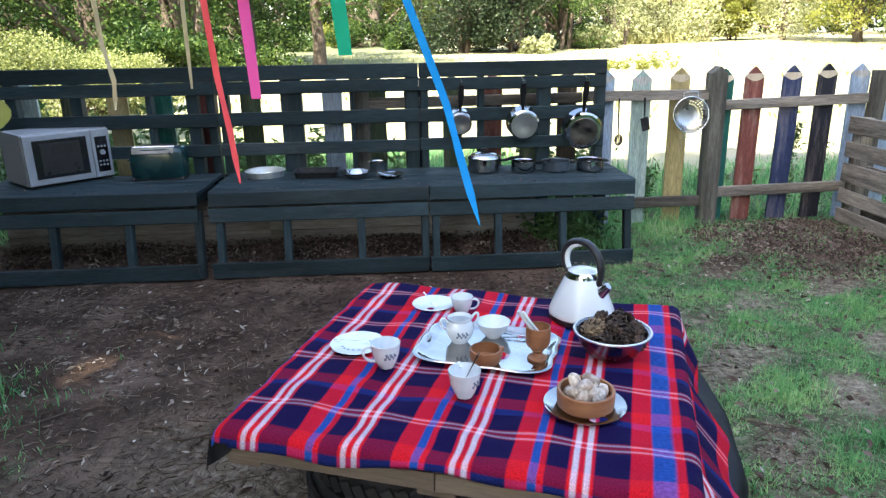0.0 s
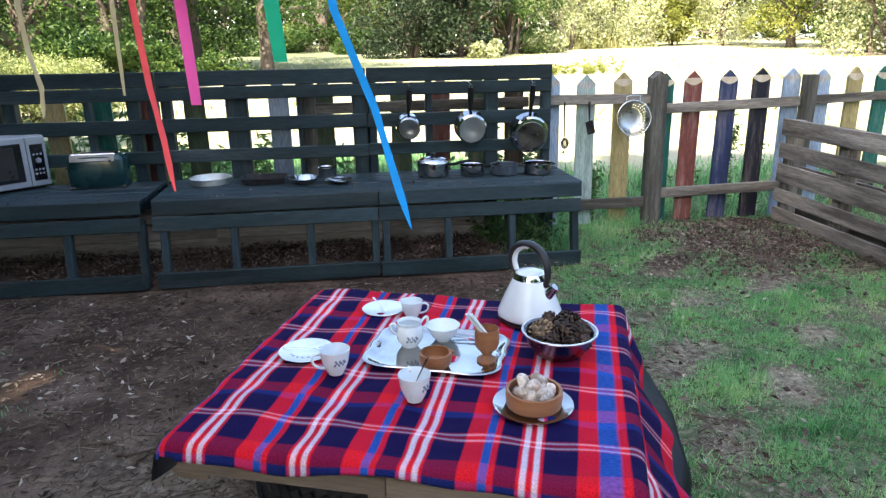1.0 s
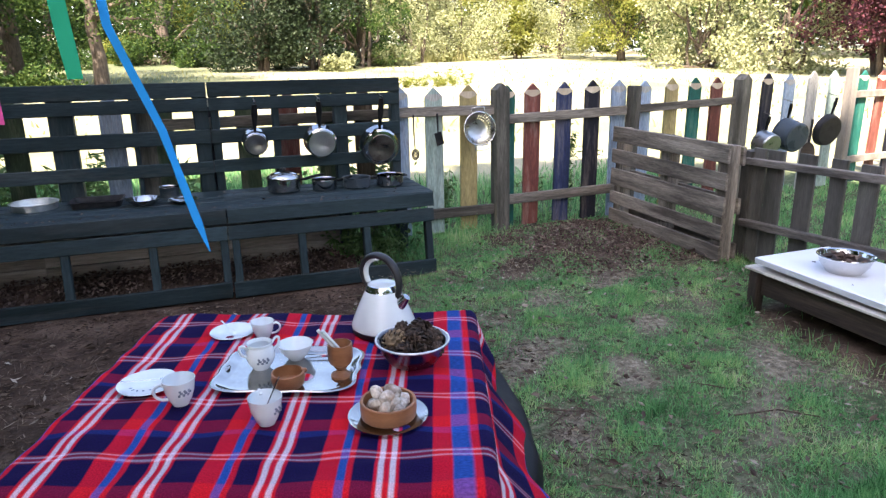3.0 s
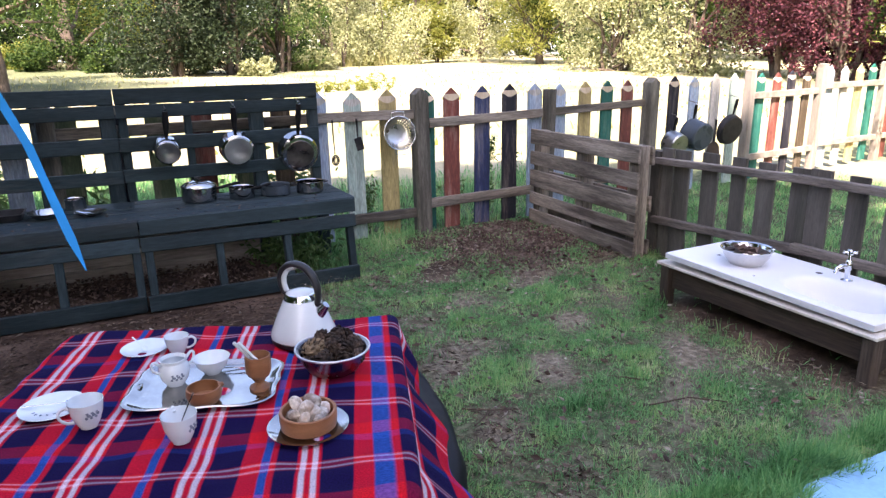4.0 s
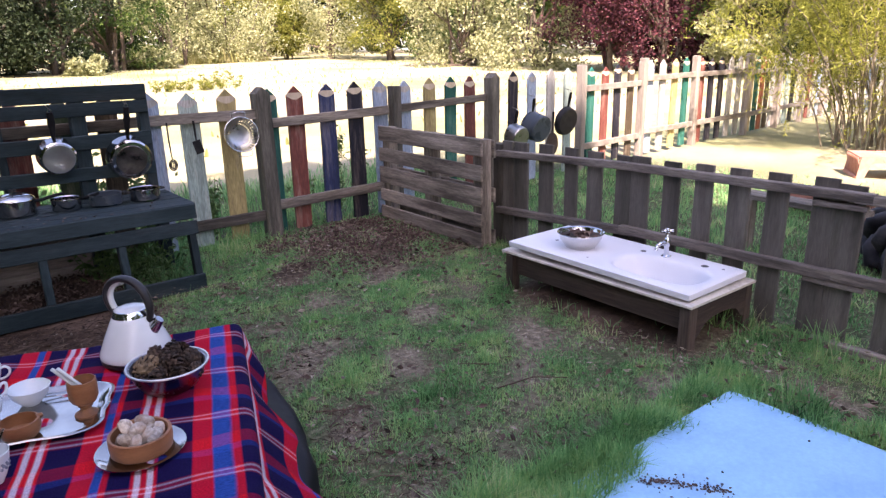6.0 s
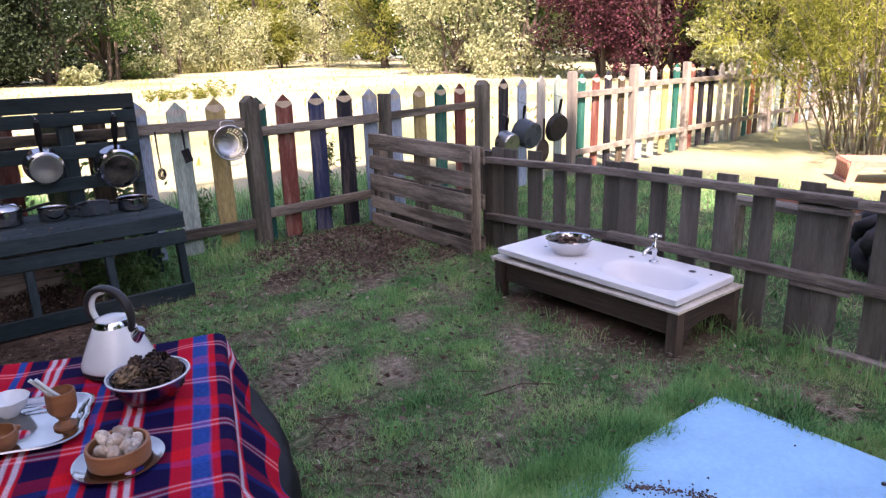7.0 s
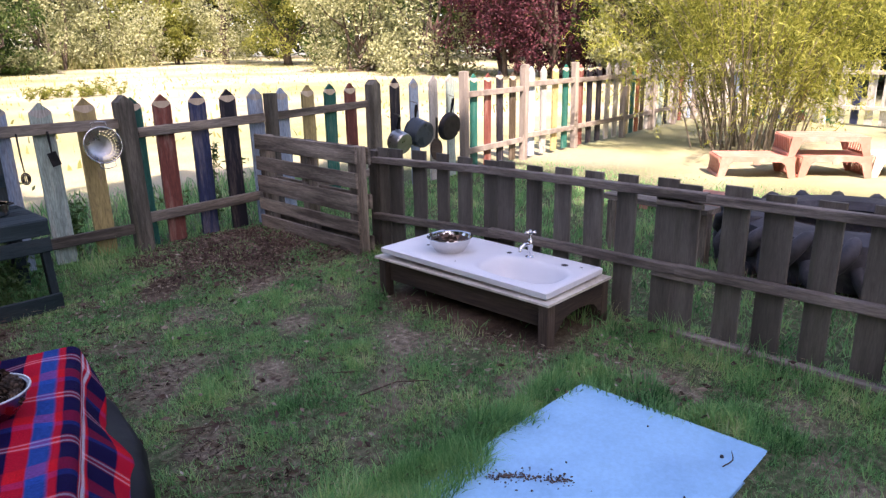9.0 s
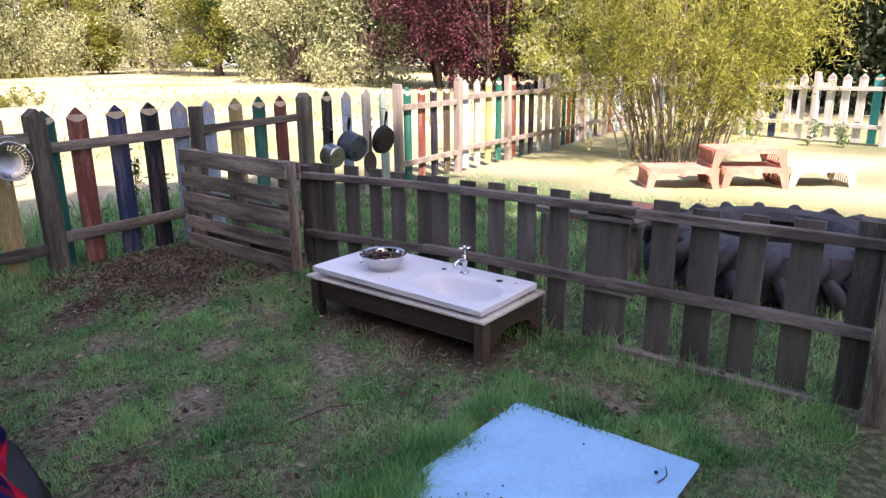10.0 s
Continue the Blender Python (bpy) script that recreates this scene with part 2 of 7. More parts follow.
PAINTS = {
    "sky": paint("pale blue fence paint", (0.34, 0.43, 0.55)),
    "mint": paint("pale green fence paint", (0.34, 0.43, 0.38)),
    "yellow": paint("yellow ochre fence paint", (0.50, 0.39, 0.17)),
    "red": paint("brick red fence paint", (0.19, 0.056, 0.042), amount=0.4),
    "blue": paint("navy blue fence paint", (0.026, 0.040, 0.105), amount=0.3),
    "black": paint("blue black fence paint", (0.012, 0.012, 0.022), amount=0.25),
    "teal": paint("teal green fence paint", (0.01, 0.13, 0.10), amount=0.2),
    "green": paint("dull green fence paint", (0.06, 0.09, 0.045), amount=0.3),
    "white": paint("white fence paint", (0.44, 0.42, 0.38), amount=0.3),
    "brown": paint("dark brown fence paint", (0.07, 0.05, 0.03), amount=0.3),
    "turquoise": paint("turquoise fence paint", (0.02, 0.30, 0.30), amount=0.1),
    # lighter copy of the white paint: sun put into the far fence's colour
    "sunwhite": paint("white fence paint lightened for sun", (0.66, 0.65, 0.61), amount=0.2),
    "orange": paint("faded orange fence paint", (0.42, 0.13, 0.06), amount=0.3),
}
MAT_PENCILWOOD = surface("sharpened pencil wood", (0.48, 0.38, 0.27), (0.60, 0.50, 0.38), 8, 0.8, bump=0.3, stretch=(2, 2, 0.4), stain=(0.3, 0.26, 0.2))
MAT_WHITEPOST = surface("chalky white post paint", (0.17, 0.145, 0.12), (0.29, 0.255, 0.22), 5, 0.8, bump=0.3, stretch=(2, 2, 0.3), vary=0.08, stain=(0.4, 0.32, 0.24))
# post paint made paler for the far fence, its sunlight put in the colour
MAT_SUNLITPOST = surface("white post paint lightened for sun", (0.44, 0.42, 0.38), (0.60, 0.58, 0.53), 5, 0.8, bump=0.3, stretch=(2, 2, 0.3), vary=0.08, stain=(0.4, 0.34, 0.27))
MAT_STEEL = surface("brushed steel", (0.62, 0.61, 0.60), (0.76, 0.75, 0.73), 8, 0.11, 1.0, bump=0.05, vary=0.08, stain=(0.25, 0.22, 0.19), stain_scale=4, stain_amount=0.25)
MAT_DARKSTEEL = surface("burnt steel", (0.10, 0.08, 0.07), (0.26, 0.22, 0.20), 10, 0.30, 1.0, bump=0.08, stain=(0.06, 0.04, 0.03), stain_scale=8, stain_amount=0.8)
MAT_PANSIDE = surface("polished pan steel", (0.42, 0.42, 0.42), (0.58, 0.57, 0.56), 9, 0.12, 1.0, bump=0.05, vary=0.06, stain=(0.12, 0.10, 0.09), stain_scale=7, stain_amount=0.5)
MAT_DISC = surface("pale brushed pan base", (0.46, 0.46, 0.46), (0.60, 0.60, 0.59), 10, 0.4, 1.0, bump=0.06, stain=(0.30, 0.28, 0.26), stain_scale=9, stain_amount=0.35)
MAT_BOWLSTEEL = surface("bowl steel darkened for reflections", (0.20, 0.19, 0.20), (0.30, 0.29, 0.29), 9, 0.28, 1.0, bump=0.05, stain=(0.12, 0.10, 0.09), stain_scale=7, stain_amount=0.4)
MAT_TRAYSILVER = surface("silver plate", (0.32, 0.31, 0.305), (0.46, 0.45, 0.435), 10, 0.13, 1.0, bump=0.03, stain=(0.4, 0.36, 0.3), stain_scale=12, stain_amount=0.4)
MAT_CHROME = plain("chrome", (0.75, 0.76, 0.78), 0.08, 1.0)
MAT_ALU = surface("dull aluminium", (0.33, 0.33, 0.325), (0.46, 0.46, 0.45), 14, 0.33, 1.0, bump=0.08, stain=(0.3, 0.28, 0.25), stain_scale=10)
MAT_PALEALU = surface("bright dull aluminium", (0.66, 0.66, 0.65), (0.80, 0.80, 0.78), 12, 0.45, 1.0, bump=0.08, stain=(0.45, 0.43, 0.40), stain_scale=10)
MAT_NONSTICK = surface("black non-stick coating", (0.012, 0.012, 0.013), (0.03, 0.03, 0.032), 20, 0.45, bump=0.1, spec=0.15, stain=(0.08, 0.06, 0.05), stain_scale=9, stain_amount=0.25)
MAT_PLASTIC = surface("black plastic", (0.012, 0.012, 0.013), (0.022, 0.022, 0.024), 20, 0.35, bump=0.05)
MAT_HANDLE = surface("matt black handle plastic", (0.006, 0.006, 0.0065), (0.013, 0.013, 0.014), 20, 0.6, bump=0.05, spec=0.1)
MAT_ENAMEL = surface("blue grey enamel", (0.03, 0.042, 0.055), (0.05, 0.068, 0.085), 8, 0.3, bump=0.03, stain=(0.05, 0.05, 0.05), stain_scale=8)
MAT_CHINA = surface("glazed white china", (0.57, 0.62, 0.64), (0.67, 0.72, 0.735), 12, 0.12, bump=0.0, coat=0.4)
MAT_CHINABLUE = surface("grey blue flower print", (0.12, 0.15, 0.19), (0.24, 0.27, 0.32), 30, 0.2, bump=0.0)
MAT_KETTLE = surface("white kettle enamel", (0.57, 0.61, 0.62), (0.65, 0.69, 0.69), 3, 0.16, bump=0.0, coat=0.5)
MAT_TERRA = surface("turned brown wood", (0.21, 0.085, 0.034), (0.32, 0.14, 0.062), 7, 0.45, bump=0.12, stretch=(1, 1, 3), stain=(0.16, 0.07, 0.035), stain_scale=6)
MAT_STONE = surface("pale pebbles", (0.27, 0.21, 0.16), (0.62, 0.55, 0.48), 45, 0.7, bump=0.4, vary=0.5, stain=(0.34, 0.19, 0.11), stain_scale=14, stain_amount=0.8)
MAT_CONE = surface("pine cone scales", (0.014, 0.009, 0.006), (0.075, 0.046, 0.031), 40, 0.8, bump=0.3, vary=0.5, island=True)
MAT_PALECONE = surface("closed pine cone scales", (0.10, 0.065, 0.035), (0.24, 0.16, 0.09), 40, 0.8, bump=0.3, vary=0.4, island=True)
MAT_CONETIP = surface("pine cone scale tips", (0.04, 0.026, 0.017), (0.15, 0.10, 0.065), 40, 0.8, bump=0.3, vary=0.5, island=True)
MAT_CERAMIC = surface("white sink glaze", (0.70, 0.71, 0.74), (0.75, 0.76, 0.78), 3, 0.38, bump=0.0)
MAT_BOARD = surface("off-white chipped board", (0.58, 0.54, 0.46), (0.70, 0.66, 0.58), 5, 0.6, bump=0.15, stain=(0.20, 0.14, 0.09), stain_scale=4, stain_amount=0.7)
MAT_MAT = surface("pale blue paint on board", (0.22, 0.47, 0.71), (0.28, 0.56, 0.81), 2.2, 0.6, bump=0.12, fine=60, stain=(0.17, 0.34, 0.56), stain_scale=3.5, stain_amount=0.3, bump_size=0.002)
MAT_MUD = surface("dark crumbling mud", (0.045, 0.034, 0.032), (0.12, 0.090, 0.080), 30, 0.9, bump=0.3)
MAT_RUBBER = surface("black tyre rubber", (0.009, 0.009, 0.010), (0.02, 0.02, 0.022), 10, 0.6, bump=0.2, stain=(0.045, 0.04, 0.035), stain_scale=4, stain_amount=0.4)
MAT_TARP = surface("dusty black rubber", (0.020, 0.020, 0.024), (0.060, 0.057, 0.067), 7, 0.65, bump=0.4, fine=40, stain=(0.11, 0.10, 0.10), stain_scale=5, stain_amount=0.5)
MAT_SHEET = surface("black plastic sheet", (0.004, 0.004, 0.005), (0.011, 0.011, 0.013), 7, 0.55, spec=0.15, bump=0.15, fine=20, stain=(0.03, 0.028, 0.027), stain_scale=4, stain_amount=0.3)
MAT_MICRO = surface("silver grey moulded plastic", (0.22, 0.225, 0.235), (0.29, 0.295, 0.305), 6, 0.4, bump=0.03, stain=(0.25, 0.24, 0.22), stain_scale=4, stain_amount=0.35)
MAT_SMOKED = plain("smoked black glass", (0.008, 0.008, 0.010), 0.12)
MAT_TOASTER = surface("dark teal enamel", (0.003, 0.022, 0.025), (0.005, 0.034, 0.037), 6, 0.25, bump=0.02, coat=0.3)
MAT_ORANGE = surface("sun-bleached orange plastic", (0.38, 0.155, 0.11), (0.46, 0.215, 0.16), 5, 0.5, bump=0.1, stain=(0.62, 0.42, 0.36), stain_scale=3, stain_amount=0.5)
MAT_CREAM = surface("cream plastic", (0.50, 0.42, 0.34), (0.58, 0.50, 0.42), 5, 0.5, bump=0.1)
MAT_BARK = surface("rough bark", (0.05, 0.037, 0.027), (0.13, 0.10, 0.075), 9, 0.9, bump=0.8, fine=25, stretch=(2, 2, 0.5), bump_size=0.02)
MAT_WILLOWBARK = surface("pale willow stem", (0.10, 0.085, 0.06), (0.24, 0.205, 0.15), 9, 0.8, bump=0.3, vary=0.3, island=True)
MAT_DEADLEAF = foliage("dead leaves", [(0.040, 0.026, 0.021), (0.075, 0.048, 0.038), (0.12, 0.08, 0.064), (0.175, 0.122, 0.098), (0.36, 0.28, 0.22)], 0.1, 0.75, 4.0, 0.3)
MAT_CHIPS = foliage("twigs and bark chips", [(0.020, 0.013, 0.010), (0.042, 0.028, 0.020), (0.075, 0.050, 0.036), (0.14, 0.10, 0.072), (0.36, 0.29, 0.22)], 0.0, 0.85)
MAT_STRAW = foliage("dry straw", [(0.05, 0.038, 0.024), (0.16, 0.125, 0.08), (0.34, 0.28, 0.19), (0.52, 0.46, 0.34)], 0.1, 0.8)
MAT_PALECHIP = foliage("pale chips", [(0.08, 0.058, 0.042), (0.22, 0.18, 0.14), (0.55, 0.49, 0.41)], 0.0, 0.85)
MAT_GRASS = foliage("grass blades", [(0.029, 0.100, 0.034), (0.084, 0.250, 0.088), (0.160, 0.385, 0.142), (0.240, 0.48, 0.190), (0.36, 0.54, 0.20), (0.62, 0.59, 0.37)], 0.4, 0.6, 3.2, 0.55)
MAT_WEED = foliage("weed leaves", [(0.04, 0.08, 0.025), (0.09, 0.16, 0.05), (0.17, 0.25, 0.09)], 0.4)
MAT_MEADOWGRASS = foliage("meadow grass", [(0.20, 0.22, 0.07), (0.30, 0.29, 0.12), (0.42, 0.38, 0.20)], 0.35, 0.7)
LEAVES = {
    "dark": foliage("dark yew leaves", [(0.008, 0.017, 0.008), (0.02, 0.033, 0.014), (0.045, 0.062, 0.028)], 0.15),
    "green": foliage("broad green leaves", [(0.010, 0.028, 0.007), (0.038, 0.074, 0.016), (0.12, 0.165, 0.04)], 0.42),
    "lime": foliage("yellow green leaves", [(0.095, 0.118, 0.020), (0.20, 0.215, 0.045), (0.36, 0.35, 0.10)], 0.5),
    "grey": foliage("glossy grey green leaves", [(0.13, 0.15, 0.060), (0.30, 0.315, 0.155), (0.50, 0.51, 0.31)], 0.3, 0.45),
    "copper": foliage("copper beech leaves", [(0.022, 0.008, 0.012), (0.070, 0.021, 0.030), (0.22, 0.075, 0.088)], 0.3),
    "blossom": foliage("pale flowering hedge", [(0.08, 0.11, 0.030), (0.21, 0.24, 0.075), (0.46, 0.47, 0.25)], 0.4),
    "willow": foliage("willow leaves", [(0.05, 0.065, 0.014), (0.26, 0.28, 0.045), (0.58, 0.57, 0.17)], 0.45, 0.5, 1.6, 0.5),
}
RIBBONS = {"blue": plain("blue satin", (0.003, 0.27, 0.66), 0.6, 0, 0.15), "red": plain("coral red satin", (0.76, 0.085, 0.095), 0.6, 0, 0.15), "pink": plain("pink satin", (0.82, 0.10, 0.34), 0.6, 0, 0.15),
           "green": plain("green satin", (0.008, 0.38, 0.20), 0.6, 0, 0.15), "beige": plain("straw raffia", (0.42, 0.34, 0.20), 0.6)}


def plaid_material():
    """Tartan wool: one stripe sequence both ways, mixed half and half, with a woven nap."""
    m, nt, bsdf = nodes_of("red and navy tartan wool")
    new_node, link = nt.nodes.new, nt.links.new
    uv = new_node("ShaderNodeUVMap")
    sep = new_node("ShaderNodeSeparateXYZ")
    wob = put(new_node("ShaderNodeTexNoise"), Scale=3.0, Detail=2.0)
    add = new_node("ShaderNodeMixRGB")
    add.blend_type = "ADD"
    add.inputs[0].default_value = 0.012
    link(uv.outputs[0], wob.inputs["Vector"])
    link(uv.outputs[0], add.inputs[1])
    link(wob.outputs["Color"], add.inputs[2])
    link(add.outputs[0], sep.inputs[0])
    navy, red, blue, white = (0.0065, 0.0036, 0.034), (0.56, 0.009, 0.017), (0.014, 0.070, 0.29), (0.60, 0.50, 0.55)
    wine, dim, thinwhite = (0.42, 0.010, 0.016), (0.010, 0.036, 0.20), (0.60, 0.48, 0.58)
    warp = [(0.0, navy), (0.0103, red), (0.0183, white), (0.0313, red), (0.0453, white), (0.0583, red), (0.0663, navy), (0.1413, red), (0.1868, blue), (0.2063, red), (0.2203, navy)]
    weft = [(0.0, navy), (0.0215, wine), (0.0262, thinwhite), (0.0335, wine), (0.0475, thinwhite), (0.0548, wine), (0.060, navy), (0.1320, dim), (0.1560, wine), (0.2080, navy), (0.2685, navy)]
    ways = []
    for axis, period, start, stops in (("X", 0.258, 0.088, warp), ("Y", 0.27, 0.135, weft)):
        frac = new_node("ShaderNodeMath")
        frac.operation = "MULTIPLY_ADD"
        link(sep.outputs[axis], frac.inputs[0])
        frac.inputs[1].default_value, frac.inputs[2].default_value = 1 / period, 20.0 - start / period + 0.15
        wrap = new_node("ShaderNodeMath")
        wrap.operation = "FRACT"
        link(frac.outputs[0], wrap.inputs[0])
        ramp = new_node("ShaderNodeValToRGB")
        ramp.color_ramp.interpolation = "LINEAR"
        els = ramp.color_ramp.elements
        els[0].position, els[0].color = 0.0, rgb(stops[0][1])
        els[1].position, els[1].color = 1.0, rgb(stops[-1][1])
        soft = 0.0022  # stripes melt a little into one another in the nap
        for (p0, c0), (p1, c1) in zip(stops, stops[1:]):
            els.new((p1 - soft) / period).color = rgb(c0)
            els.new((p1 + soft) / period).color = rgb(c1)
        link(wrap.outputs[0], ramp.inputs[0])
        ways.append(ramp.outputs[0])
    mix = new_node("ShaderNodeMixRGB")
    mix.inputs[0].default_value = 0.31
    link(ways[0], mix.inputs[1])
    link(ways[1], mix.inputs[2])
    nap = put(new_node("ShaderNodeTexNoise"), Scale=260.0, Detail=3.0)
    link(uv.outputs[0], nap.inputs["Vector"])
    val = new_node("ShaderNodeMapRange")
    put(val, **{"From Min": 0.3, "From Max": 0.7, "To Min": 0.7, "To Max": 1.35})
    link(nap.outputs["Fac"], val.inputs["Value"])
    hsv = new_node("ShaderNodeHueSaturation")
    link(mix.outputs[0], hsv.inputs["Color"])
    link(val.outputs[0], hsv.inputs["Value"])
    link(hsv.outputs[0], bsdf.inputs["Base Color"])
    put(bsdf, Roughness=0.95)
    bsdf.inputs["Specular IOR Level"].default_value = 0.08
    bp = put(new_node("ShaderNodeBump"), Strength=0.4, Distance=0.003)
    link(nap.outputs["Fac"], bp.inputs["Height"])
    link(bp.outputs[0], bsdf.inputs["Normal"])
    return m


MAT_PLAID = plaid_material()


# ---- ground ----
def smooth(a, b, x):
    t = np.clip((x - a) / (b - a), 0, 1)
    return t * t * (3 - 2 * t)


def soft_noise(x, y, scale, seed):
    """Sum of a few turned sines: cheap and smooth."""
    r = np.random.default_rng(seed)
    out = np.zeros_like(np.asarray(x, float))
    for k in range(7):
        a, ph, f = r.uniform(0, 6.28), r.uniform(0, 6.28), scale * r.uniform(0.6, 2.2)
        out = out + np.sin((x * np.cos(a) + y * np.sin(a)) * f + ph) / 7 ** 0.5
    return out


def ground_height(x, y):
    r = np.hypot(x, y)
    z = 0.9 * np.clip((r - 20) / 40, 0, 1.4) ** 1.2
    z = z + 0.006 * soft_noise(x, y, 5, 1) * smooth(40, 10, r)
    z = z - 0.008 * np.exp(-((y - 3.95) / 0.5) ** 2) * smooth(1.6, 0.9, x)
    heap = np.exp(-(((x - 2.25) / 0.52) ** 2 + ((y - 4.12) / 0.50) ** 2) ** 1.5)
    z = z + 0.05 * heap
    return z + 0.06 * smooth(4.0, 4.2, y) * smooth(4.75, 4.5, y) * smooth(0.75, 0.55, x)


def grass_amount(x, y):
    """How much grass grows: bare trodden earth by the kitchen and the table, lawn and meadow elsewhere."""
    n = soft_noise(x, y, 3.2, 3) * 0.5 + soft_noise(x, y, 9, 4) * 0.35
    edge = 0.66 + 0.10 * np.sin(2.1 * y) - 0.10 * smooth(3.4, 2.0, y)
    g = smooth(-0.30, 0.30, x - edge + n * 0.16)
    bare = np.exp(-(((x - 1.32) / 0.30) ** 2 + ((y - 3.35) / 0.22) ** 2)) * 0.75 + np.exp(-(((x - 2.25) / 0.2) ** 2 + ((y - 1.75) / 0.25) ** 2)) * 0.6
    bare = bare + np.exp(-(((x - 1.95) / 0.16) ** 2 + ((y - 1.5) / 0.14) ** 2)) * 0.6 + np.exp(-(((x - 2.33) / 0.24) ** 2 + ((y - 2.1) / 0.55) ** 2)) * 1.1 + np.exp(-(((x - 2.25) / 0.58) ** 4 + ((y - 4.12) / 0.58) ** 4)) * 1.6
    bare = bare + np.exp(-(((x - 1.0) / 0.15) ** 2 + ((y - 1.6) / 0.4) ** 2)) * 0.5
    # bare under the sink stand too, where dark earth stands in for shade
    bare = bare + 2.2 * np.exp(-(((x - 2.66) / 0.34) ** 4 + ((y - 2.2) / 0.62) ** 4))
    for bx, by, br, amount in ((1.0, 2.85, 0.28, 0.9), (1.45, 2.0, 0.16, 0.8), (1.95, 1.95, 0.13, 0.8), (1.12, 2.25, 0.20, 0.7), (1.15, 1.65, 0.22, 0.7), (1.75, 2.75, 0.14, 0.5)):
        bare = bare + amount * np.exp(-((x - bx) ** 2 + (y - by) ** 2) / br ** 2)
    bald = soft_noise(x, y, 6, 21) * 0.55 + soft_noise(x, y, 17, 22) * 0.75
    g = np.clip(g * (0.80 + 0.50 * bald) - 0.36 * bare * (1 + 0.6 * bald), 0, 1)
    far = np.clip(smooth(4.7, 4.9, y) + smooth(3.0, 3.1, x) + smooth(-1.55, -2.1, x + 0.35 * n) * smooth(3.4, 2.6, y) * 0.7, 0, 1)
    return np.clip(np.maximum(g, far), 0, 1)


def spaced(near0, near1, step, far0, far1):
    mid = list(np.arange(near0, near1, step))
    out, s, p = [], step, near1
    while p < far1:
        out.append(p)
        s *= 1.22
        p += s
    low, s, p = [], step, near0 - step
    while p > far0:
        low.append(p)
        s *= 1.22
        p -= s
    return np.array([far0] + low[::-1] + mid + out + [far1])


def ground_material():
    m, nt, bsdf = nodes_of("trodden earth, lawn and dry meadow")
    new_node, link = nt.nodes.new, nt.links.new
    tc = new_node("ShaderNodeTexCoord")
    att = new_node("ShaderNodeAttribute")
    att.attribute_name = "grass"
    mead = new_node("ShaderNodeAttribute")
    mead.attribute_name = "meadow"
    dry = new_node("ShaderNodeAttribute")
    dry.attribute_name = "dry"

    def noise_tex(scale, detail=6.0):
        n = put(new_node("ShaderNodeTexNoise"), Scale=scale, Detail=detail, Roughness=0.65)
        link(tc.outputs["Object"], n.inputs["Vector"])
        return n

    def ramp2(fac, stops):
        r = new_node("ShaderNodeValToRGB")
        els = r.color_ramp.elements
        els[0].position, els[0].color = stops[0][0], rgb(stops[0][1])
        els[1].position, els[1].color = stops[-1][0], rgb(stops[-1][1])
        for p, c in stops[1:-1]:
            els.new(p).color = rgb(c)
        link(fac, r.inputs[0])
        return r.outputs[0]

    n1, n2, n3 = noise_tex(3.0), noise_tex(30.0), noise_tex(140.0, 3.0)
    earth = ramp2(n1.outputs["Fac"], [(0.32, (0.026, 0.016, 0.011)), (0.5, (0.066, 0.042, 0.029)), (0.68, (0.155, 0.104, 0.075))])
    lawn = ramp2(n2.outputs["Fac"], [(0.3, (0.026, 0.048, 0.020)), (0.5, (0.074, 0.096, 0.046)), (0.7, (0.21, 0.19, 0.125))])
    n0 = noise_tex(0.16, 8.0)
    hay = ramp2(n0.outputs["Fac"], [(0.34, (0.20, 0.22, 0.10)), (0.46, (0.28, 0.27, 0.15)), (0.56, (0.35, 0.32, 0.215)), (0.68, (0.44, 0.38, 0.31))])
    sharp = new_node("ShaderNodeMath")
    sharp.operation = "MULTIPLY_ADD"
    link(n2.outputs["Fac"], sharp.inputs[0])
    sharp.inputs[1].default_value = 0.9
    off = new_node("ShaderNodeMath")
    off.operation = "ADD"
    link(att.outputs["Fac"], off.inputs[0])
    off.inputs[1].default_value = -0.45
    link(off.outputs[0], sharp.inputs[2])
    cut = new_node("ShaderNodeMapRange")
    put(cut, **{"From Min": 0.25, "From Max": 0.7})
    link(sharp.outputs[0], cut.inputs["Value"])

    def mixed(fac, a, b):
        x = new_node("ShaderNodeMixRGB")
        link(fac, x.inputs[0])
        link(a, x.inputs[1])
        link(b, x.inputs[2])
        return x.outputs[0]

    dust = ramp2(n2.outputs["Fac"], [(0.32, (0.072, 0.060, 0.038)), (0.5, (0.17, 0.142, 0.100)), (0.68, (0.35, 0.295, 0.225))])
    earth = mixed(dry.outputs["Fac"], earth, dust)
    col = mixed(cut.outputs[0], earth, lawn)
    col = mixed(mead.outputs["Fac"], col, hay)
    val = new_node("ShaderNodeMapRange")
    put(val, **{"From Min": 0.3, "From Max": 0.7, "To Min": 0.65, "To Max": 1.35})
    link(n3.outputs["Fac"], val.inputs["Value"])
    hsv = new_node("ShaderNodeHueSaturation")
    link(col, hsv.inputs["Color"])
    link(val.outputs[0], hsv.inputs["Value"])
    link(hsv.outputs[0], bsdf.inputs["Base Color"])
    put(bsdf, Roughness=0.95)
    bsdf.inputs["Specular IOR Level"].default_value = 0.1
    bp = put(new_node("ShaderNodeBump"), Strength=0.8, Distance=0.012)
    link(n2.outputs["Fac"], bp.inputs["Height"])
    bp2 = put(new_node("ShaderNodeBump"), Strength=0.6, Distance=0.005)
    link(n3.outputs["Fac"], bp2.inputs["Height"])
    link(bp.outputs[0], bp2.inputs["Normal"])
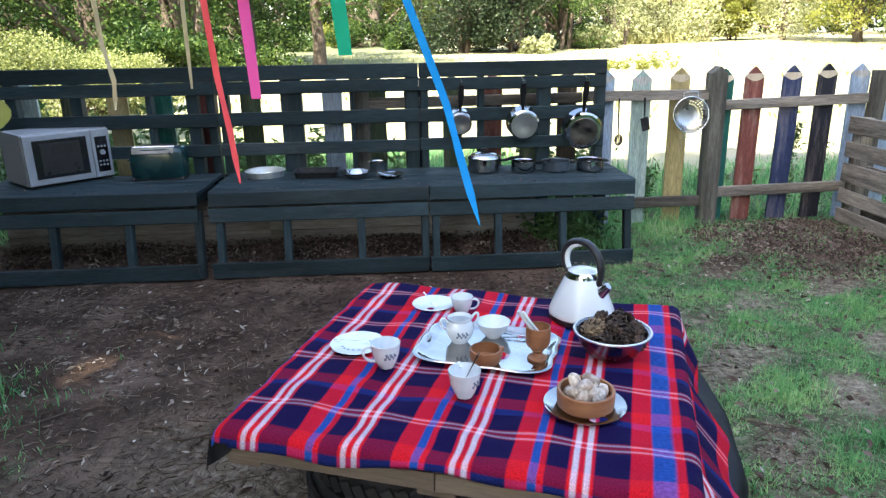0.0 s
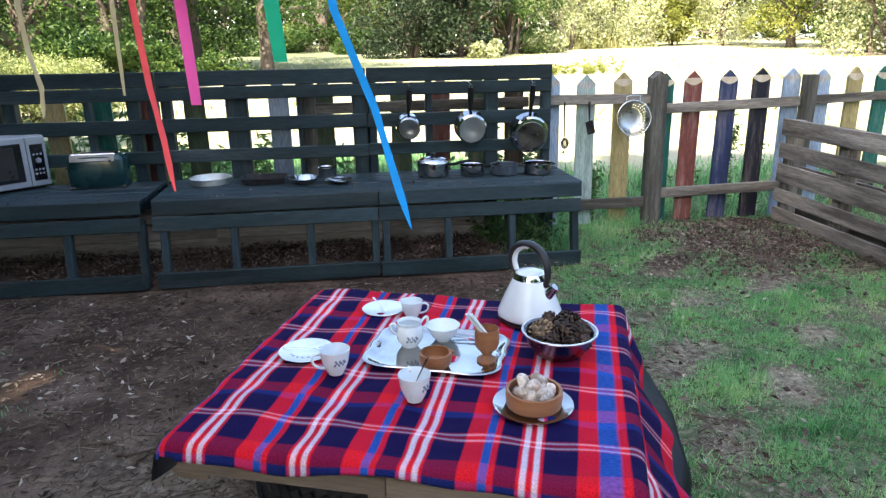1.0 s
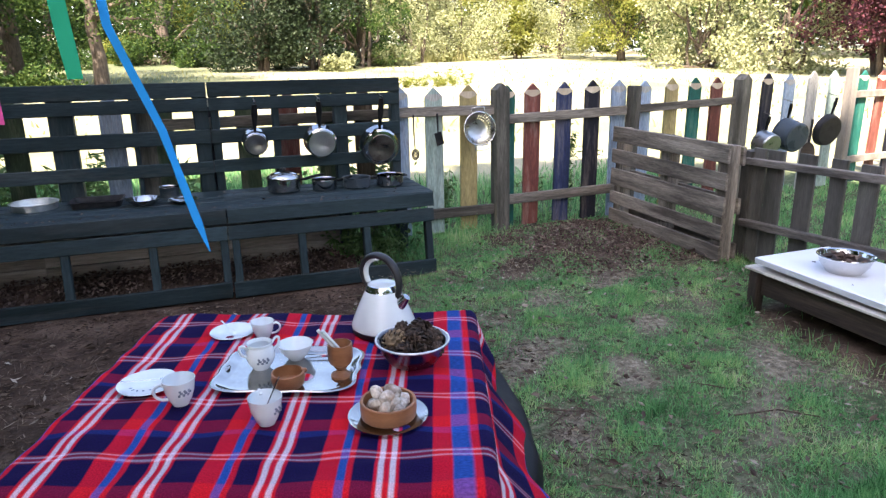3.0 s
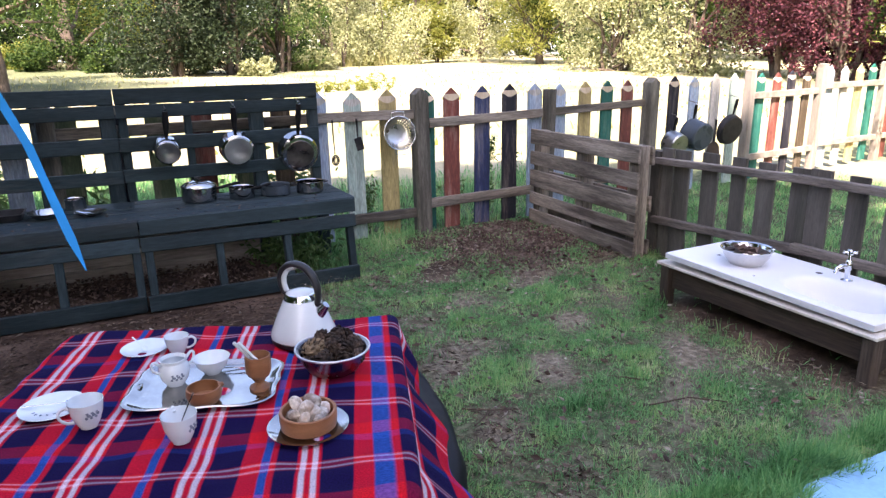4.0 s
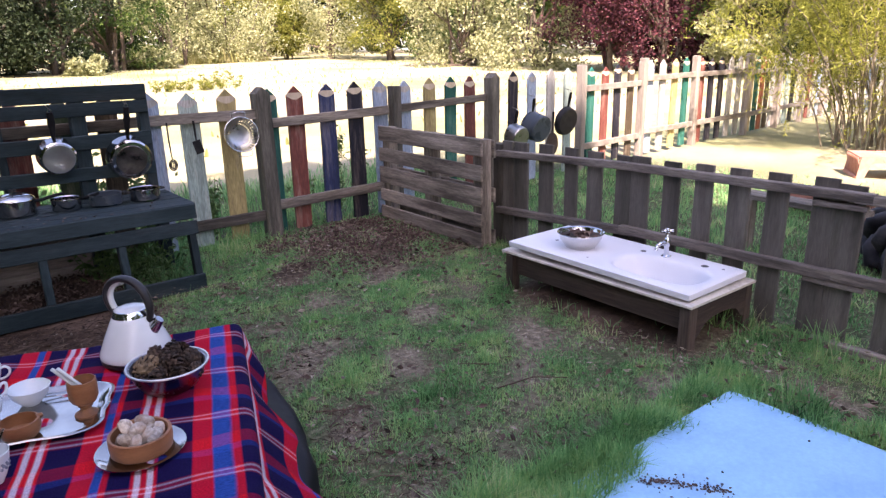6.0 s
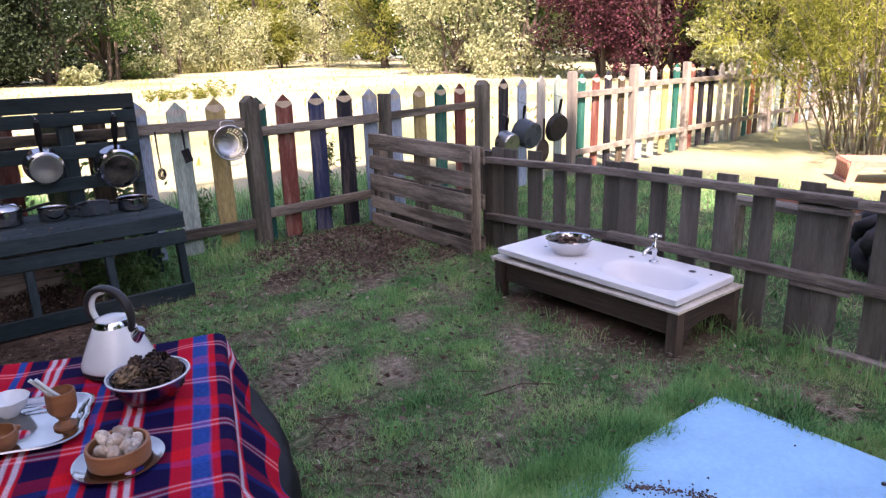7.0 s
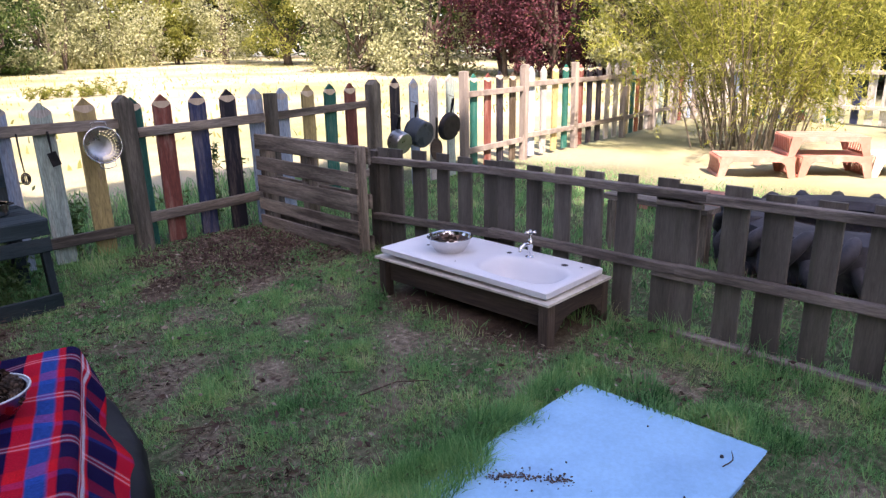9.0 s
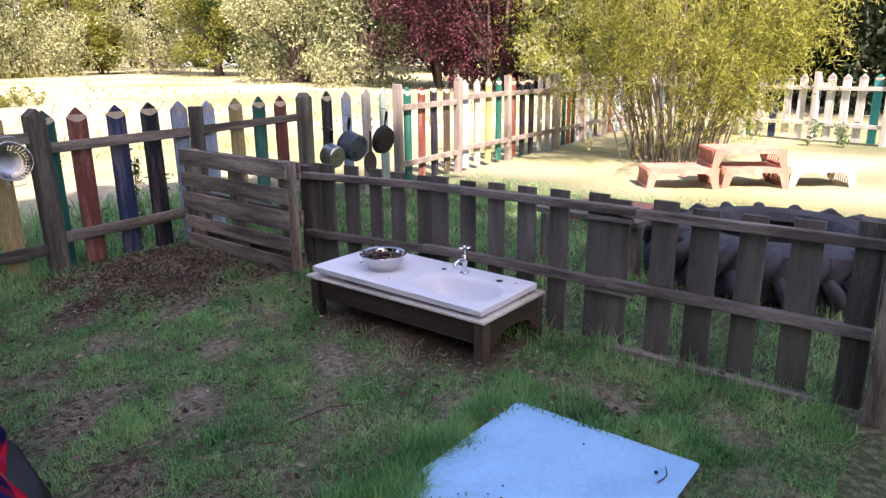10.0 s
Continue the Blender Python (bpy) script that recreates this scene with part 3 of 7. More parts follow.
    link(bp2.outputs[0], bsdf.inputs["Normal"])
    return m


def build_ground():
    xs, ys = spaced(-3.2, 8.0, 0.055, -900, 900), spaced(-0.6, 7.6, 0.055, -900, 900)
    X, Y = np.meshgrid(xs, ys)
    V = np.stack([X, Y, ground_height(X, Y)], -1).reshape(-1, 3)
    nx, ny = len(xs), len(ys)
    i, j = np.meshgrid(np.arange(nx - 1), np.arange(ny - 1))
    a = (j * nx + i).ravel()
    F = np.stack([a, a + 1, a + nx + 1, a + nx], 1)
    me = big_mesh("ground", V, F, ground_material())
    me.polygons.foreach_set("use_smooth", [True] * len(F))
    me.attributes.new("grass", "FLOAT", "POINT").data.foreach_set("value", grass_amount(X, Y).ravel())
    # dust left out under the sink stand, so its shade sits in the colour
    me.attributes.new("dry", "FLOAT", "POINT").data.foreach_set("value", (smooth(0.3, 1.2, X) * smooth(4.3, 3.4, Y + 0.15 * X) * (1 - np.exp(-(((X - 2.62) / 0.42) ** 4 + ((Y - 2.2) / 0.72) ** 4))) + 0.55 * np.exp(-(((X + 0.85) / 0.5) ** 2 + ((Y - 2.05) / 0.42) ** 2)) * (1 + 0.5 * soft_noise(X, Y, 6, 41))).clip(0, 1).ravel())
    # dry grass; its bounds also put sun and far tree shade into colour
    far = np.clip(smooth(5.0, 7.2, np.hypot(X - 1, Y)) + 0.25 * soft_noise(X, Y, 0.5, 9), 0, 1) * smooth(5.6, 7.3, np.maximum(Y - 0.2 - 2.0 * smooth(1.6, 0.6, X), X)) * (0.12 + 0.88 * (1 - (0.32 + 0.3 * soft_noise(X, Y, 1.1, 13)) * smooth(6.5, 5.4, Y) * smooth(4, 5, X)).clip(0, 1) * np.maximum(smooth(-0.04, 0.14, X / np.maximum(Y, 1) + 0.03 * soft_noise(X, Y, 0.3, 12)), smooth(31, 22, Y)))
    me.attributes.new("meadow", "FLOAT", "POINT").data.foreach_set("value", far.ravel())
    tagged(new("ground", me), "trodden brown earth, patchy green lawn and dry meadow", "ground", kind="structure")


build_ground()


def blades(name, n, x0, x1, y0, y1, height, width, material, label, keep=None, lean=0.5, seed=1):
    """Grass blades as bent slivers of two faces each."""
    rng = np.random.default_rng(seed)
    x, y = rng.uniform(x0, x1, n), rng.uniform(y0, y1, n)
    g = grass_amount(x, y) if keep is None else keep(x, y)
    ok = rng.uniform(0, 1, n) < g
    x, y, g = x[ok], y[ok], g[ok]
    n = len(x)
    base = np.stack([x, y, ground_height(x, y) - 0.003], 1)
    a, b = rng.uniform(0, 6.283, n), rng.uniform(0, 6.283, n)
    tilt = np.abs(rng.normal(0, lean, n))
    h = height * rng.uniform(0.45, 1.35, n) * (0.55 + 0.45 * g) * np.clip(1 + 0.5 * soft_noise(x, y, 13, 77), 0.4, 2.2)
    w = (width * rng.uniform(0.6, 1.3, n))[:, None]
    out = np.stack([np.cos(a) * np.sin(tilt), np.sin(a) * np.sin(tilt), np.cos(tilt)], 1)
    side = np.stack([np.cos(b), np.sin(b), np.zeros(n)], 1)
    mid = base + out * (h * 0.55)[:, None]
    out2 = out + np.stack([np.cos(a), np.sin(a), -0.6 * np.ones(n)], 1) * (0.5 * tilt[:, None])
    tip = mid + out2 * (h * 0.5)[:, None]
    V = np.stack([base - side * w / 2, base + side * w / 2, mid + side * w * 0.4, mid - side * w * 0.4, tip], 1).reshape(-1, 3)
    k = 5 * np.arange(n)
    F = [(i, i + 1, i + 2, i + 3) for i in k] + [(i + 3, i + 2, i + 4) for i in k]
    tagged(new(name, big_mesh(name, V, F, material)), label, "grass", kind="stuff")


def fence_tufts(x, y):
    near = np.exp(-((y - 4.72) / 0.22) ** 2) * (x > 0.9) * (x < 1.95) + np.exp(-((x - 2.85) / 0.18) ** 2) * (y < 3.3) * 0.8
    mat_edge = np.exp(-((y - 1.36) / 0.05) ** 2) * (x < 2.3) * (x > 0.9) + np.exp(-((x - 2.28) / 0.05) ** 2) * (y < 1.4) * 0.7
    sink = np.exp(-((x - 2.33) / 0.08) ** 2) * (y > 1.6) * (y < 2.9) * np.clip(0.25 + 0.5 * soft_noise(x, y, 9, 55), 0, 1) * 0.2
    under = np.exp(-(((x - 1.0) / 0.3) ** 2 + ((y - 4.35) / 0.25) ** 2))
    return np.clip(near + mat_edge + sink + under, 0, 1)


def off_board(x, y):
    """1 outside the painted board and the sink's stand, 0 on and under them."""
    return 1.0 - (((x > 0.82) & (x < 2.19) & (y > 0.56) & (y < 1.31)) | ((x > 2.36) & (x < 2.93) & (y > 1.58) & (y < 2.82)))


def off_mat(x, y):
    tuft = 0.28 + 0.72 * smooth(-0.75, 0.45, 0.9 * soft_noise(x, y, 16, 61) + 0.9 * soft_noise(x, y, 42, 62))
    return grass_amount(x, y) * off_board(x, y) * tuft


blades("lawn_grass", 440000, 0.35, 3.05, 0.2, 4.85, 0.036, 0.0034, MAT_GRASS, "short patchy green lawn grass on bare earth", off_mat, 1.1, 2)
blades("tall_grass", 34000, 0.6, 3.05, 0.3, 4.9, 0.085, 0.005, MAT_GRASS, "longer green grass along fence, sink and board", fence_tufts, 0.5, 3)
blades("lawn_grass", 46000, 3.0, 7.4, 0.0, 5.2, 0.05, 0.007, MAT_GRASS, "green lawn grass beyond the low fence", lambda x, y: smooth(7.2, 5.4, x), 0.6, 4)
blades("field_grass", 34000, -4.2, 4.4, 4.8, 9.4, 0.12, 0.010, MAT_GRASS, "rough green grass behind the kitchen", lambda x, y: smooth(7.5, 6.0, y - 2.0 * smooth(1.6, 0.6, x)), 0.5, 5)
blades("lawn_grass", 20000, -2.9, -1.3, 0.6, 3.6, 0.06, 0.005, MAT_GRASS, "thin green grass at the edge of the earth", None, 0.7, 6)
blades("meadow_grass", 9000, -25, 32, 9, 46, 0.16, 0.05, MAT_MEADOWGRASS, "dry sunlit yellow meadow grass", lambda x, y: 0.6 + 0 * x, 0.5, 7)
blades("yellow_weeds", 9000, 14.5, 22.5, 49, 57, 1.1, 0.10, MAT_MEADOWGRASS, "patch of tall yellow flowering weeds in the meadow", lambda x, y: np.exp(-(((x - 18.5) / 3) ** 2 + ((y - 53) / 3) ** 2)), 0.3, 8)

blades("grass_tuft", 9000, -2.5, -1.55, 1.75, 3.0, 0.10, 0.006, MAT_GRASS, "lush green grass tuft at the edge of the earth", lambda x, y: np.exp(-(((x + 2.06) / 0.22) ** 2 + ((y - 2.42) / 0.30) ** 2)) * np.clip(0.6 + 0.6 * soft_noise(x, y, 11, 91), 0, 1), 0.6, 12)

blades("board_edge_grass", 16000, 0.82, 2.34, 1.20, 1.43, 0.085, 0.0045, MAT_GRASS, "longer grass leaning over the edge of the painted board", lambda x, y: np.clip(0.35 + 0.6 * soft_noise(x, y, 10, 31) + 9 * (y - 1.285 + 0.06 * smooth(1.9, 1.2, x)), 0, 1), 0.8, 9)
blades("board_edge_grass", 4000, 2.15, 2.36, 0.5, 1.43, 0.07, 0.0045, MAT_GRASS, "longer grass leaning over the edge of the painted board", lambda x, y: np.clip(0.2 + 0.5 * soft_noise(x, y, 10, 32) + 9 * (x - 2.19), 0, 1), 0.8, 10)


def scatter(name, n, x0, x1, y0, y1, length, width, material, label, keep, flat=0.75, lift=0.006, seed=1):
    """Loose leaves or chips lying on the ground."""
    rng = np.random.default_rng(seed)
    x, y = rng.uniform(x0, x1, n), rng.uniform(y0, y1, n)
    ok = rng.uniform(0, 1, n) < keep(x, y)
    x, y = x[ok], y[ok]
    c = np.stack([x, y, ground_height(x, y) + lift * rng.uniform(0.3, 2.2, len(x))], 1)
    V, F = leaf_quads(c, length, width, flat, rng, 0.2)
    tagged(new(name, big_mesh(name, V, F, material)), label, "leaf litter", kind="stuff")


scatter("dead_leaves", 11000, 1.5, 2.95, 3.4, 4.8, 0.027, 0.013, MAT_DEADLEAF, "heap of brown dead leaves and bark mulch by the fence",
        lambda x, y: np.exp(-(((x - 2.25) / 0.55) ** 4 + ((y - 4.12) / 0.56) ** 4)), 0.6, 0.014, 11)
scatter("dead_leaves", 6000, -2.7, 0.75, 3.99, 4.46, 0.028, 0.014, MAT_DEADLEAF, "small brown dead leaves drifted under the kitchen",
        lambda x, y: smooth(0.8, 0.5, x), 0.5, 0.02, 12)
scatter("bark_chips", 26000, -2.8, 1.3, 0.9, 3.9, 0.034, 0.005, MAT_CHIPS, "small twigs and bark chips on bare earth",
        lambda x, y: np.clip(1 - grass_amount(x, y), 0.0, 1), 0.9, 0.004, 13)
scatter("twig_litter", 15000, -2.8, 1.2, 0.9, 3.9, 0.075, 0.0032, MAT_CHIPS, "thin broken twigs littering the bare earth", lambda x, y: np.clip((1 - grass_amount(x, y)) * (0.6 + 0.5 * soft_noise(x, y, 3, 90)), 0, 1), 0.9, 0.010, 19)
scatter("wood_chips", 1500, -2.8, 1.2, 0.9, 3.9, 0.042, 0.018, MAT_CHIPS, "curled leaf scraps and larger bark chips on bare earth", lambda x, y: np.clip(1 - grass_amount(x, y), 0, 1), 0.75, 0.006, 16)
scatter("fallen_leaves", 900, 0.7, 3.0, 0.7, 4.2, 0.04, 0.02, MAT_DEADLEAF, "scattered dry leaves lying on the lawn", lambda x, y: 0.6 * off_board(x, y), 0.85, 0.03, 14)
scatter("straw", 22000, 0.6, 3.0, 0.7, 4.6, 0.036, 0.0028, MAT_STRAW, "dry straw and twig bits in the lawn", lambda x, y: np.clip(0.95 - 0.7 * grass_amount(x, y), 0, 1) * off_board(x, y), 0.9, 0.020, 15)


scatter("pale_chips", 800, -2.8, 1.1, 0.9, 3.9, 0.032, 0.012, MAT_PALECHIP, "pale curled bark chips scattered on the earth", lambda x, y: np.clip(1 - grass_amount(x, y), 0, 1), 0.75, 0.008, 17)
scatter("pale_chips", 1000, 0.7, 2.9, 1.0, 4.3, 0.028, 0.011, MAT_PALECHIP, "pale dry leaf scraps scattered in the lawn", off_board, 0.75, 0.03, 18)


def twig(points, radius, label="dry fallen twig on the ground"):
    s = Shape()
    pts = [(x, y, float(ground_height(np.array(x), np.array(y))) + radius + z) for x, y, z in points]
    s.tube(pts, [radius * (1 - 0.5 * k / (len(pts) - 1)) for k in range(len(pts))], 6)
    tagged(new("twig", s.mesh("twig", MAT_CHIPS, 60)), label, "twig", "fallen twigs")


trng = random.Random(4)
for _ in range(95):
    x, y, a, l = trng.uniform(-2.3, 0.9), trng.uniform(1.2, 3.75), trng.uniform(0, 6.28), trng.uniform(0.08, 0.30)
    bend = trng.uniform(-0.35, 0.35)
    twig([(x, y, 0.004), (x + l * 0.5 * math.cos(a), y + l * 0.5 * math.sin(a), 0.012), (x + l * math.cos(a + bend), y + l * math.sin(a + bend), 0.004)], trng.uniform(0.002, 0.0045))
twig([(-0.98, 1.42, 0), (-0.85, 1.50, 0.005), (-0.72, 1.60, 0.004)], 0.006, "pale stripped stick lying by the table")
twig([(-1.12, 1.35, 0), (-1.12, 1.46, 0.004)], 0.008, "short pale stick on the earth")
twig([(1.50, 1.90, 0.02), (1.66, 1.86, 0.03), (1.76, 1.77, 0.03), (1.70, 1.70, 0.02)], 0.0035, "thin bent twig lying on the grass")
twig([(1.62, 2.08, 0.02), (1.52, 2.16, 0.03)], 0.003, "thin twig lying on the grass")


# ---- trees and shrubs ----
def polar(bearing, dist):
    a = radians(bearing)
    x, y = dist * math.sin(a), dist * math.cos(a)
    return x, y, float(ground_height(np.array(x), np.array(y)))


def limb_path(rng, base, top, wander):
    pts = []
    for k in range(6):
        s = k / 5
        pts.append(tuple(base[i] * (1 - s) + top[i] * s + (rng.normal() * wander * math.sin(math.pi * s) if i < 2 else 0) for i in range(3)))
    return pts


def tree(bearing, dist, height, radius, leaves, label, seed, trunk=1.6, n=6500, leaf=0.34, category="tree", name="tree", low=0.0, lobes=26, at=None):
    """A tapered trunk with limbs, and a crown of leaves gathered in uneven lobes with gaps between."""
    rng = np.random.default_rng(seed)
    x, y, z = at if at else polar(bearing, dist)
    ob = thing(name, pose(x, y, z - 0.05), label, category, "trees and shrubs round the meadow")
    wood = Shape()
    stems = 1 if trunk > 0.8 else 4
    for s in range(stems):
        bx, by = (0, 0) if stems == 1 else rng.normal(0, radius * 0.15, 2)
        wood.tube(limb_path(rng, (bx, by, 0), (bx * 2 + rng.normal() * 0.2, by * 2, height * 0.7), 0.12), [0.035 * height * (1 - 0.15 * k) * (1 if stems == 1 else 0.45) for k in range(6)], 8)
    tips = []
    for k in range(lobes):
        a, u = rng.uniform(0, 6.283), rng.uniform(0, 1)
        zz = low + trunk * 0.6 + (height - low - trunk * 0.6) * u
        rr = radius * (0.35 + 0.65 * math.sin(math.pi * min(0.12 + 0.86 * u, 1.0)) ** 0.7) * rng.uniform(0.45, 1.0)
        tips.append((rr * math.cos(a), rr * math.sin(a), zz))
    for t in tips[:9]:
        wood.tube(limb_path(rng, (0, 0, max(0.25 * t[2], trunk * 0.6)), t, 0.15), [0.014 * height * (1 - 0.17 * k) for k in range(6)], 5)
    part("trunk", wood, MAT_BARK, ob, "", 50)
    tips = np.array(tips)
    pick = rng.integers(0, lobes, n)
    size = rng.uniform(0.22, 0.42, lobes) * radius
    d = rng.normal(size=(n, 3))
    d /= np.linalg.norm(d, axis=1)[:, None]
    c = tips[pick] + d * (size[pick] * rng.uniform(0.35, 1.05, n) ** 0.6)[:, None] * np.array([1, 1, 0.75])
    c[:, 2] = np.maximum(c[:, 2], 0.08 + low)
    V, F = leaf_quads(c, leaf, leaf * 0.62, 0.15, rng)
    part("crown", big_mesh("crown", V, F, LEAVES[leaves]), None, ob)
    return ob


# near left
for k, (b, d, h, r, lv, tr, label) in enumerate([
    (-48, 24, 8, 4.5, "green", 1.5, "leafy green tree beyond the kitchen"),
    (-38, 26, 7, 4.0, "green", 1.2, "leafy green tree beyond the kitchen"),
    (-30, 30, 9, 4.4, "green", 1.5, "leafy green tree behind the meadow"),
    (-23, 28, 13, 4.6, "green", 0.9, "dense dark green leafy tree"),
    (-17, 29, 12, 4.2, "green", 0.5, "dense dark green spreading tree"),
    (-12, 36, 13, 3.6, "green", 1.4, "tall green tree at the meadow edge"),
    (-6.7, 30, 8.5, 4.6, "green", 4.4, "broad tree with a bare forked trunk and spreading crown"),
    (-2, 56, 11, 4.5, "green", 1.8, "tall green tree at the meadow edge"),
    (1.5, 62, 10, 4.0, "lime", 2.4, "sunlit yellow-green tree at the meadow edge"),
    (-9.5, 64, 9, 4.5, "green", 1.0, "green tree at the meadow edge"),
    (5.0, 43, 10.5, 3.6, "dark", 0.3, "dark evergreen tree with branches to the ground"),
    (9.0, 43, 10.5, 3.6, "dark", 0.3, "dark evergreen tree with branches to the ground"),
    (12.8, 46, 9, 3.2, "green", 0.6, "dark green tree at the meadow edge"),
    (17, 52, 7.5, 3.4, "grey", 0.3, "grey-green shrubby tree in sun"),
    (21, 55, 6.5, 3.8, "grey", 0.2, "grey-green evergreen shrub in full sun"),
    (25.5, 57, 4.2, 1.6, "lime", 0.8, "small round clipped bush"),
    (24, 64, 9, 4.5, "lime", 1.0, "sunlit yellow-green tree behind the meadow"),
    (29, 56, 8, 3.8, "grey", 1.5, "grey-green tree with bare lower trunk"),
    (33.8, 51, 9, 3.4, "lime", 1.5, "bright yellow-green tree beyond the meadow"),
    (36, 50, 8, 3.4, "green", 1.6, "green tree with bare lower trunk"),
    (39.5, 40, 6.6, 3.3, "grey", 0.1, "big glossy evergreen shrub in sun"),
    (45.5, 36, 6.6, 3.7, "grey", 0.1, "big glossy evergreen shrub in sun"),
    (52, 33, 8.5, 3.3, "copper", 0.8, "purple copper beech tree beyond the fence"),
    (55.5, 31, 8.5, 3.5, "copper", 0.8, "purple copper beech tree beyond the fence"),
    (59, 32, 8.5, 3.2, "copper", 0.8, "purple copper beech tree beyond the fence"),
    (62.5, 27, 7.0, 2.0, "grey", 0.3, "grey-green evergreen tree beyond the fence"),
    (64, 29, 8.0, 3.2, "green", 0.6, "green tree behind the far fence"),
    (70, 26, 8.5, 3.6, "dark", 0.3, "dark evergreen tree behind the far fence"),
    (77, 24, 8.5, 3.6, "dark", 0.3, "dark evergreen tree behind the far fence"),
    (84, 22, 8.5, 3.6, "dark", 0.4, "dark evergreen tree behind the far fence"),
    (91, 22, 8, 3.6, "green", 0.6, "green tree behind the far fence"),
]):
    near = d < 34
    tree(b, d, h, r, lv, label, 100 + k, tr, (16000 if near else 13500) + 4000 * (lv == "dark"), 0.20 if lv == "dark" else 0.15 if near else 0.18, lobes=54)
for k, (b, d) in enumerate([(-52, 60), (-40, 62), (-28, 60), (-20, 62), (-13, 68), (-4, 72), (5, 74), (12, 72), (19, 76), (28, 76), (36, 70), (44, 62), (52, 56), (61, 50), (70, 46), (80, 42), (90, 40)]):
    tree(b, d, 12.5, 6.5, ["green", "dark" if k < 7 else "lime", "dark", "green"][k % 4], "tall tree in the wood behind the meadow", 200 + k, 2.0, 5200, 0.55, lobes=46)
fw = np.random.default_rng(77)  # the far wood that closes the view
fa, fr = np.radians(fw.uniform(-62, 104, 42000)), fw.uniform(74, 84, 42000)
fx, fy = fr * np.sin(fa), fr * np.cos(fa)
fz = ground_height(fx, fy) + (11 + 2.0 * soft_noise(fx, fy, 0.25, 5)) * fw.uniform(0, 1, 42000) ** 0.8
fV, fF = leaf_quads(np.stack([fx, fy, fz], 1), 0.95, 0.62, 0.2, fw)
tagged(new("far_woods", big_mesh("far_woods", fV, fF, LEAVES["dark"])), "dark green wood closing the far side of the meadow", "woods", kind="stuff")
# low sunlit hedge to the left, and undergrowth
for k, (b, d, h, r, lv) in enumerate([(-19, 21, 1.4, 1.5, "green"),
                                      (-22, 23, 1.6, 1.9, "green"), (-15.5, 23, 1.2, 1.6, "green"), (-12, 27, 0.8, 1.6, "green"), (-9.5, 50, 1.6, 2.5, "green"), (-3, 54, 1.6, 2.6, "green"), (1.5, 50, 1.4, 2.2, "green"), (-5, 60, 1.6, 2.6, "lime"), (11, 41, 0.9, 1.15, "grey"),
                                      (15.5, 47, 1.2, 1.6, "grey")]):
    tree(b, d, h, r, lv, "low sunlit bush in rough grass", 300 + k, 0.1, 4200, 0.16 if d < 30 else 0.22, "bush", "bush", lobes=20)

for k, (b, d, h, r) in enumerate([(-37, 14, 1.55, 1.5), (-32.5, 14, 1.5, 1.4), (-28.5, 14.5, 1.4, 1.3), (-24.5, 15, 1.2, 1.2), (-21, 15.5, 1.0, 1.0)]):
    tree(b, d, h, r, "blossom", "bank of tall pale flowering weeds in full sun", 340 + k, 0.05, 12000, 0.055, "bush", "bush", lobes=60)


def willow(x, y):
    """A clump of thin leaning stems hung with narrow yellow-green leaves."""
    rng = np.random.default_rng(41)
    ob = thing("willow", pose(x, y, 0), "yellow-green willow clump with many thin stems", "willow shrub")
    ends = []
    for k in range(80):
        a, r0 = rng.uniform(0, 6.283), 0.55 * math.sqrt(rng.uniform(0, 1))
        bx, by = 1.25 * r0 * math.cos(a), 1.25 * r0 * math.sin(a)
        top = rng.uniform(1.8, 4.4)
        lean = rng.uniform(0.3, 1.25) * (0.75 + r0)
        pts = []
        for s in np.linspace(0, 1, 7):
            pts.append((bx + math.cos(a) * lean * s ** 1.6 * 1.5 + 0.03 * rng.normal(), by + math.sin(a) * lean * s ** 1.6 * 1.5 + 0.03 * rng.normal(), top * (s - 0.12 * s ** 3)))
        part("stem", Shape().tube(pts, [0.013 * (1 - 0.8 * s) for s in np.linspace(0, 1, 7)], 5), MAT_WILLOWBARK, ob)
        ends.append(pts)
    ends = np.array(ends)
    n, each = 1550, 42  # hanging twigs, leaves on each
    s = rng.uniform(0.26, 1.0, n) ** 0.75 * 5.99
    k, i = rng.integers(0, len(ends), n), s.astype(int)
    root = ends[k, i] * (1 - (s - i))[:, None] + ends[k, i + 1] * (s - i)[:, None]
    way = rng.normal(0, 0.6, (n, 3)) + np.stack([root[:, 0] * 0.35, root[:, 1] * 0.35, np.full(n, -0.35)], 1)
    way *= (rng.uniform(0.3, 0.75, n) / np.linalg.norm(way, axis=1))[:, None]
    f = rng.uniform(0.0, 1.0, (n, each, 1))
    c = root[:, None, :] + way[:, None, :] * f + np.array([0, 0, -0.22]) * f ** 2 + rng.normal(0, 0.035, (n, each, 3))
    V, F = leaf_quads(np.maximum(c.reshape(-1, 3), [-99, -99, 0.05]), 0.092, 0.012, 0.2, rng, 0.1, 0.7)
    part("crown", big_mesh("crown", V, F, LEAVES["willow"]), None, ob)


willow(9.5, 3.4)


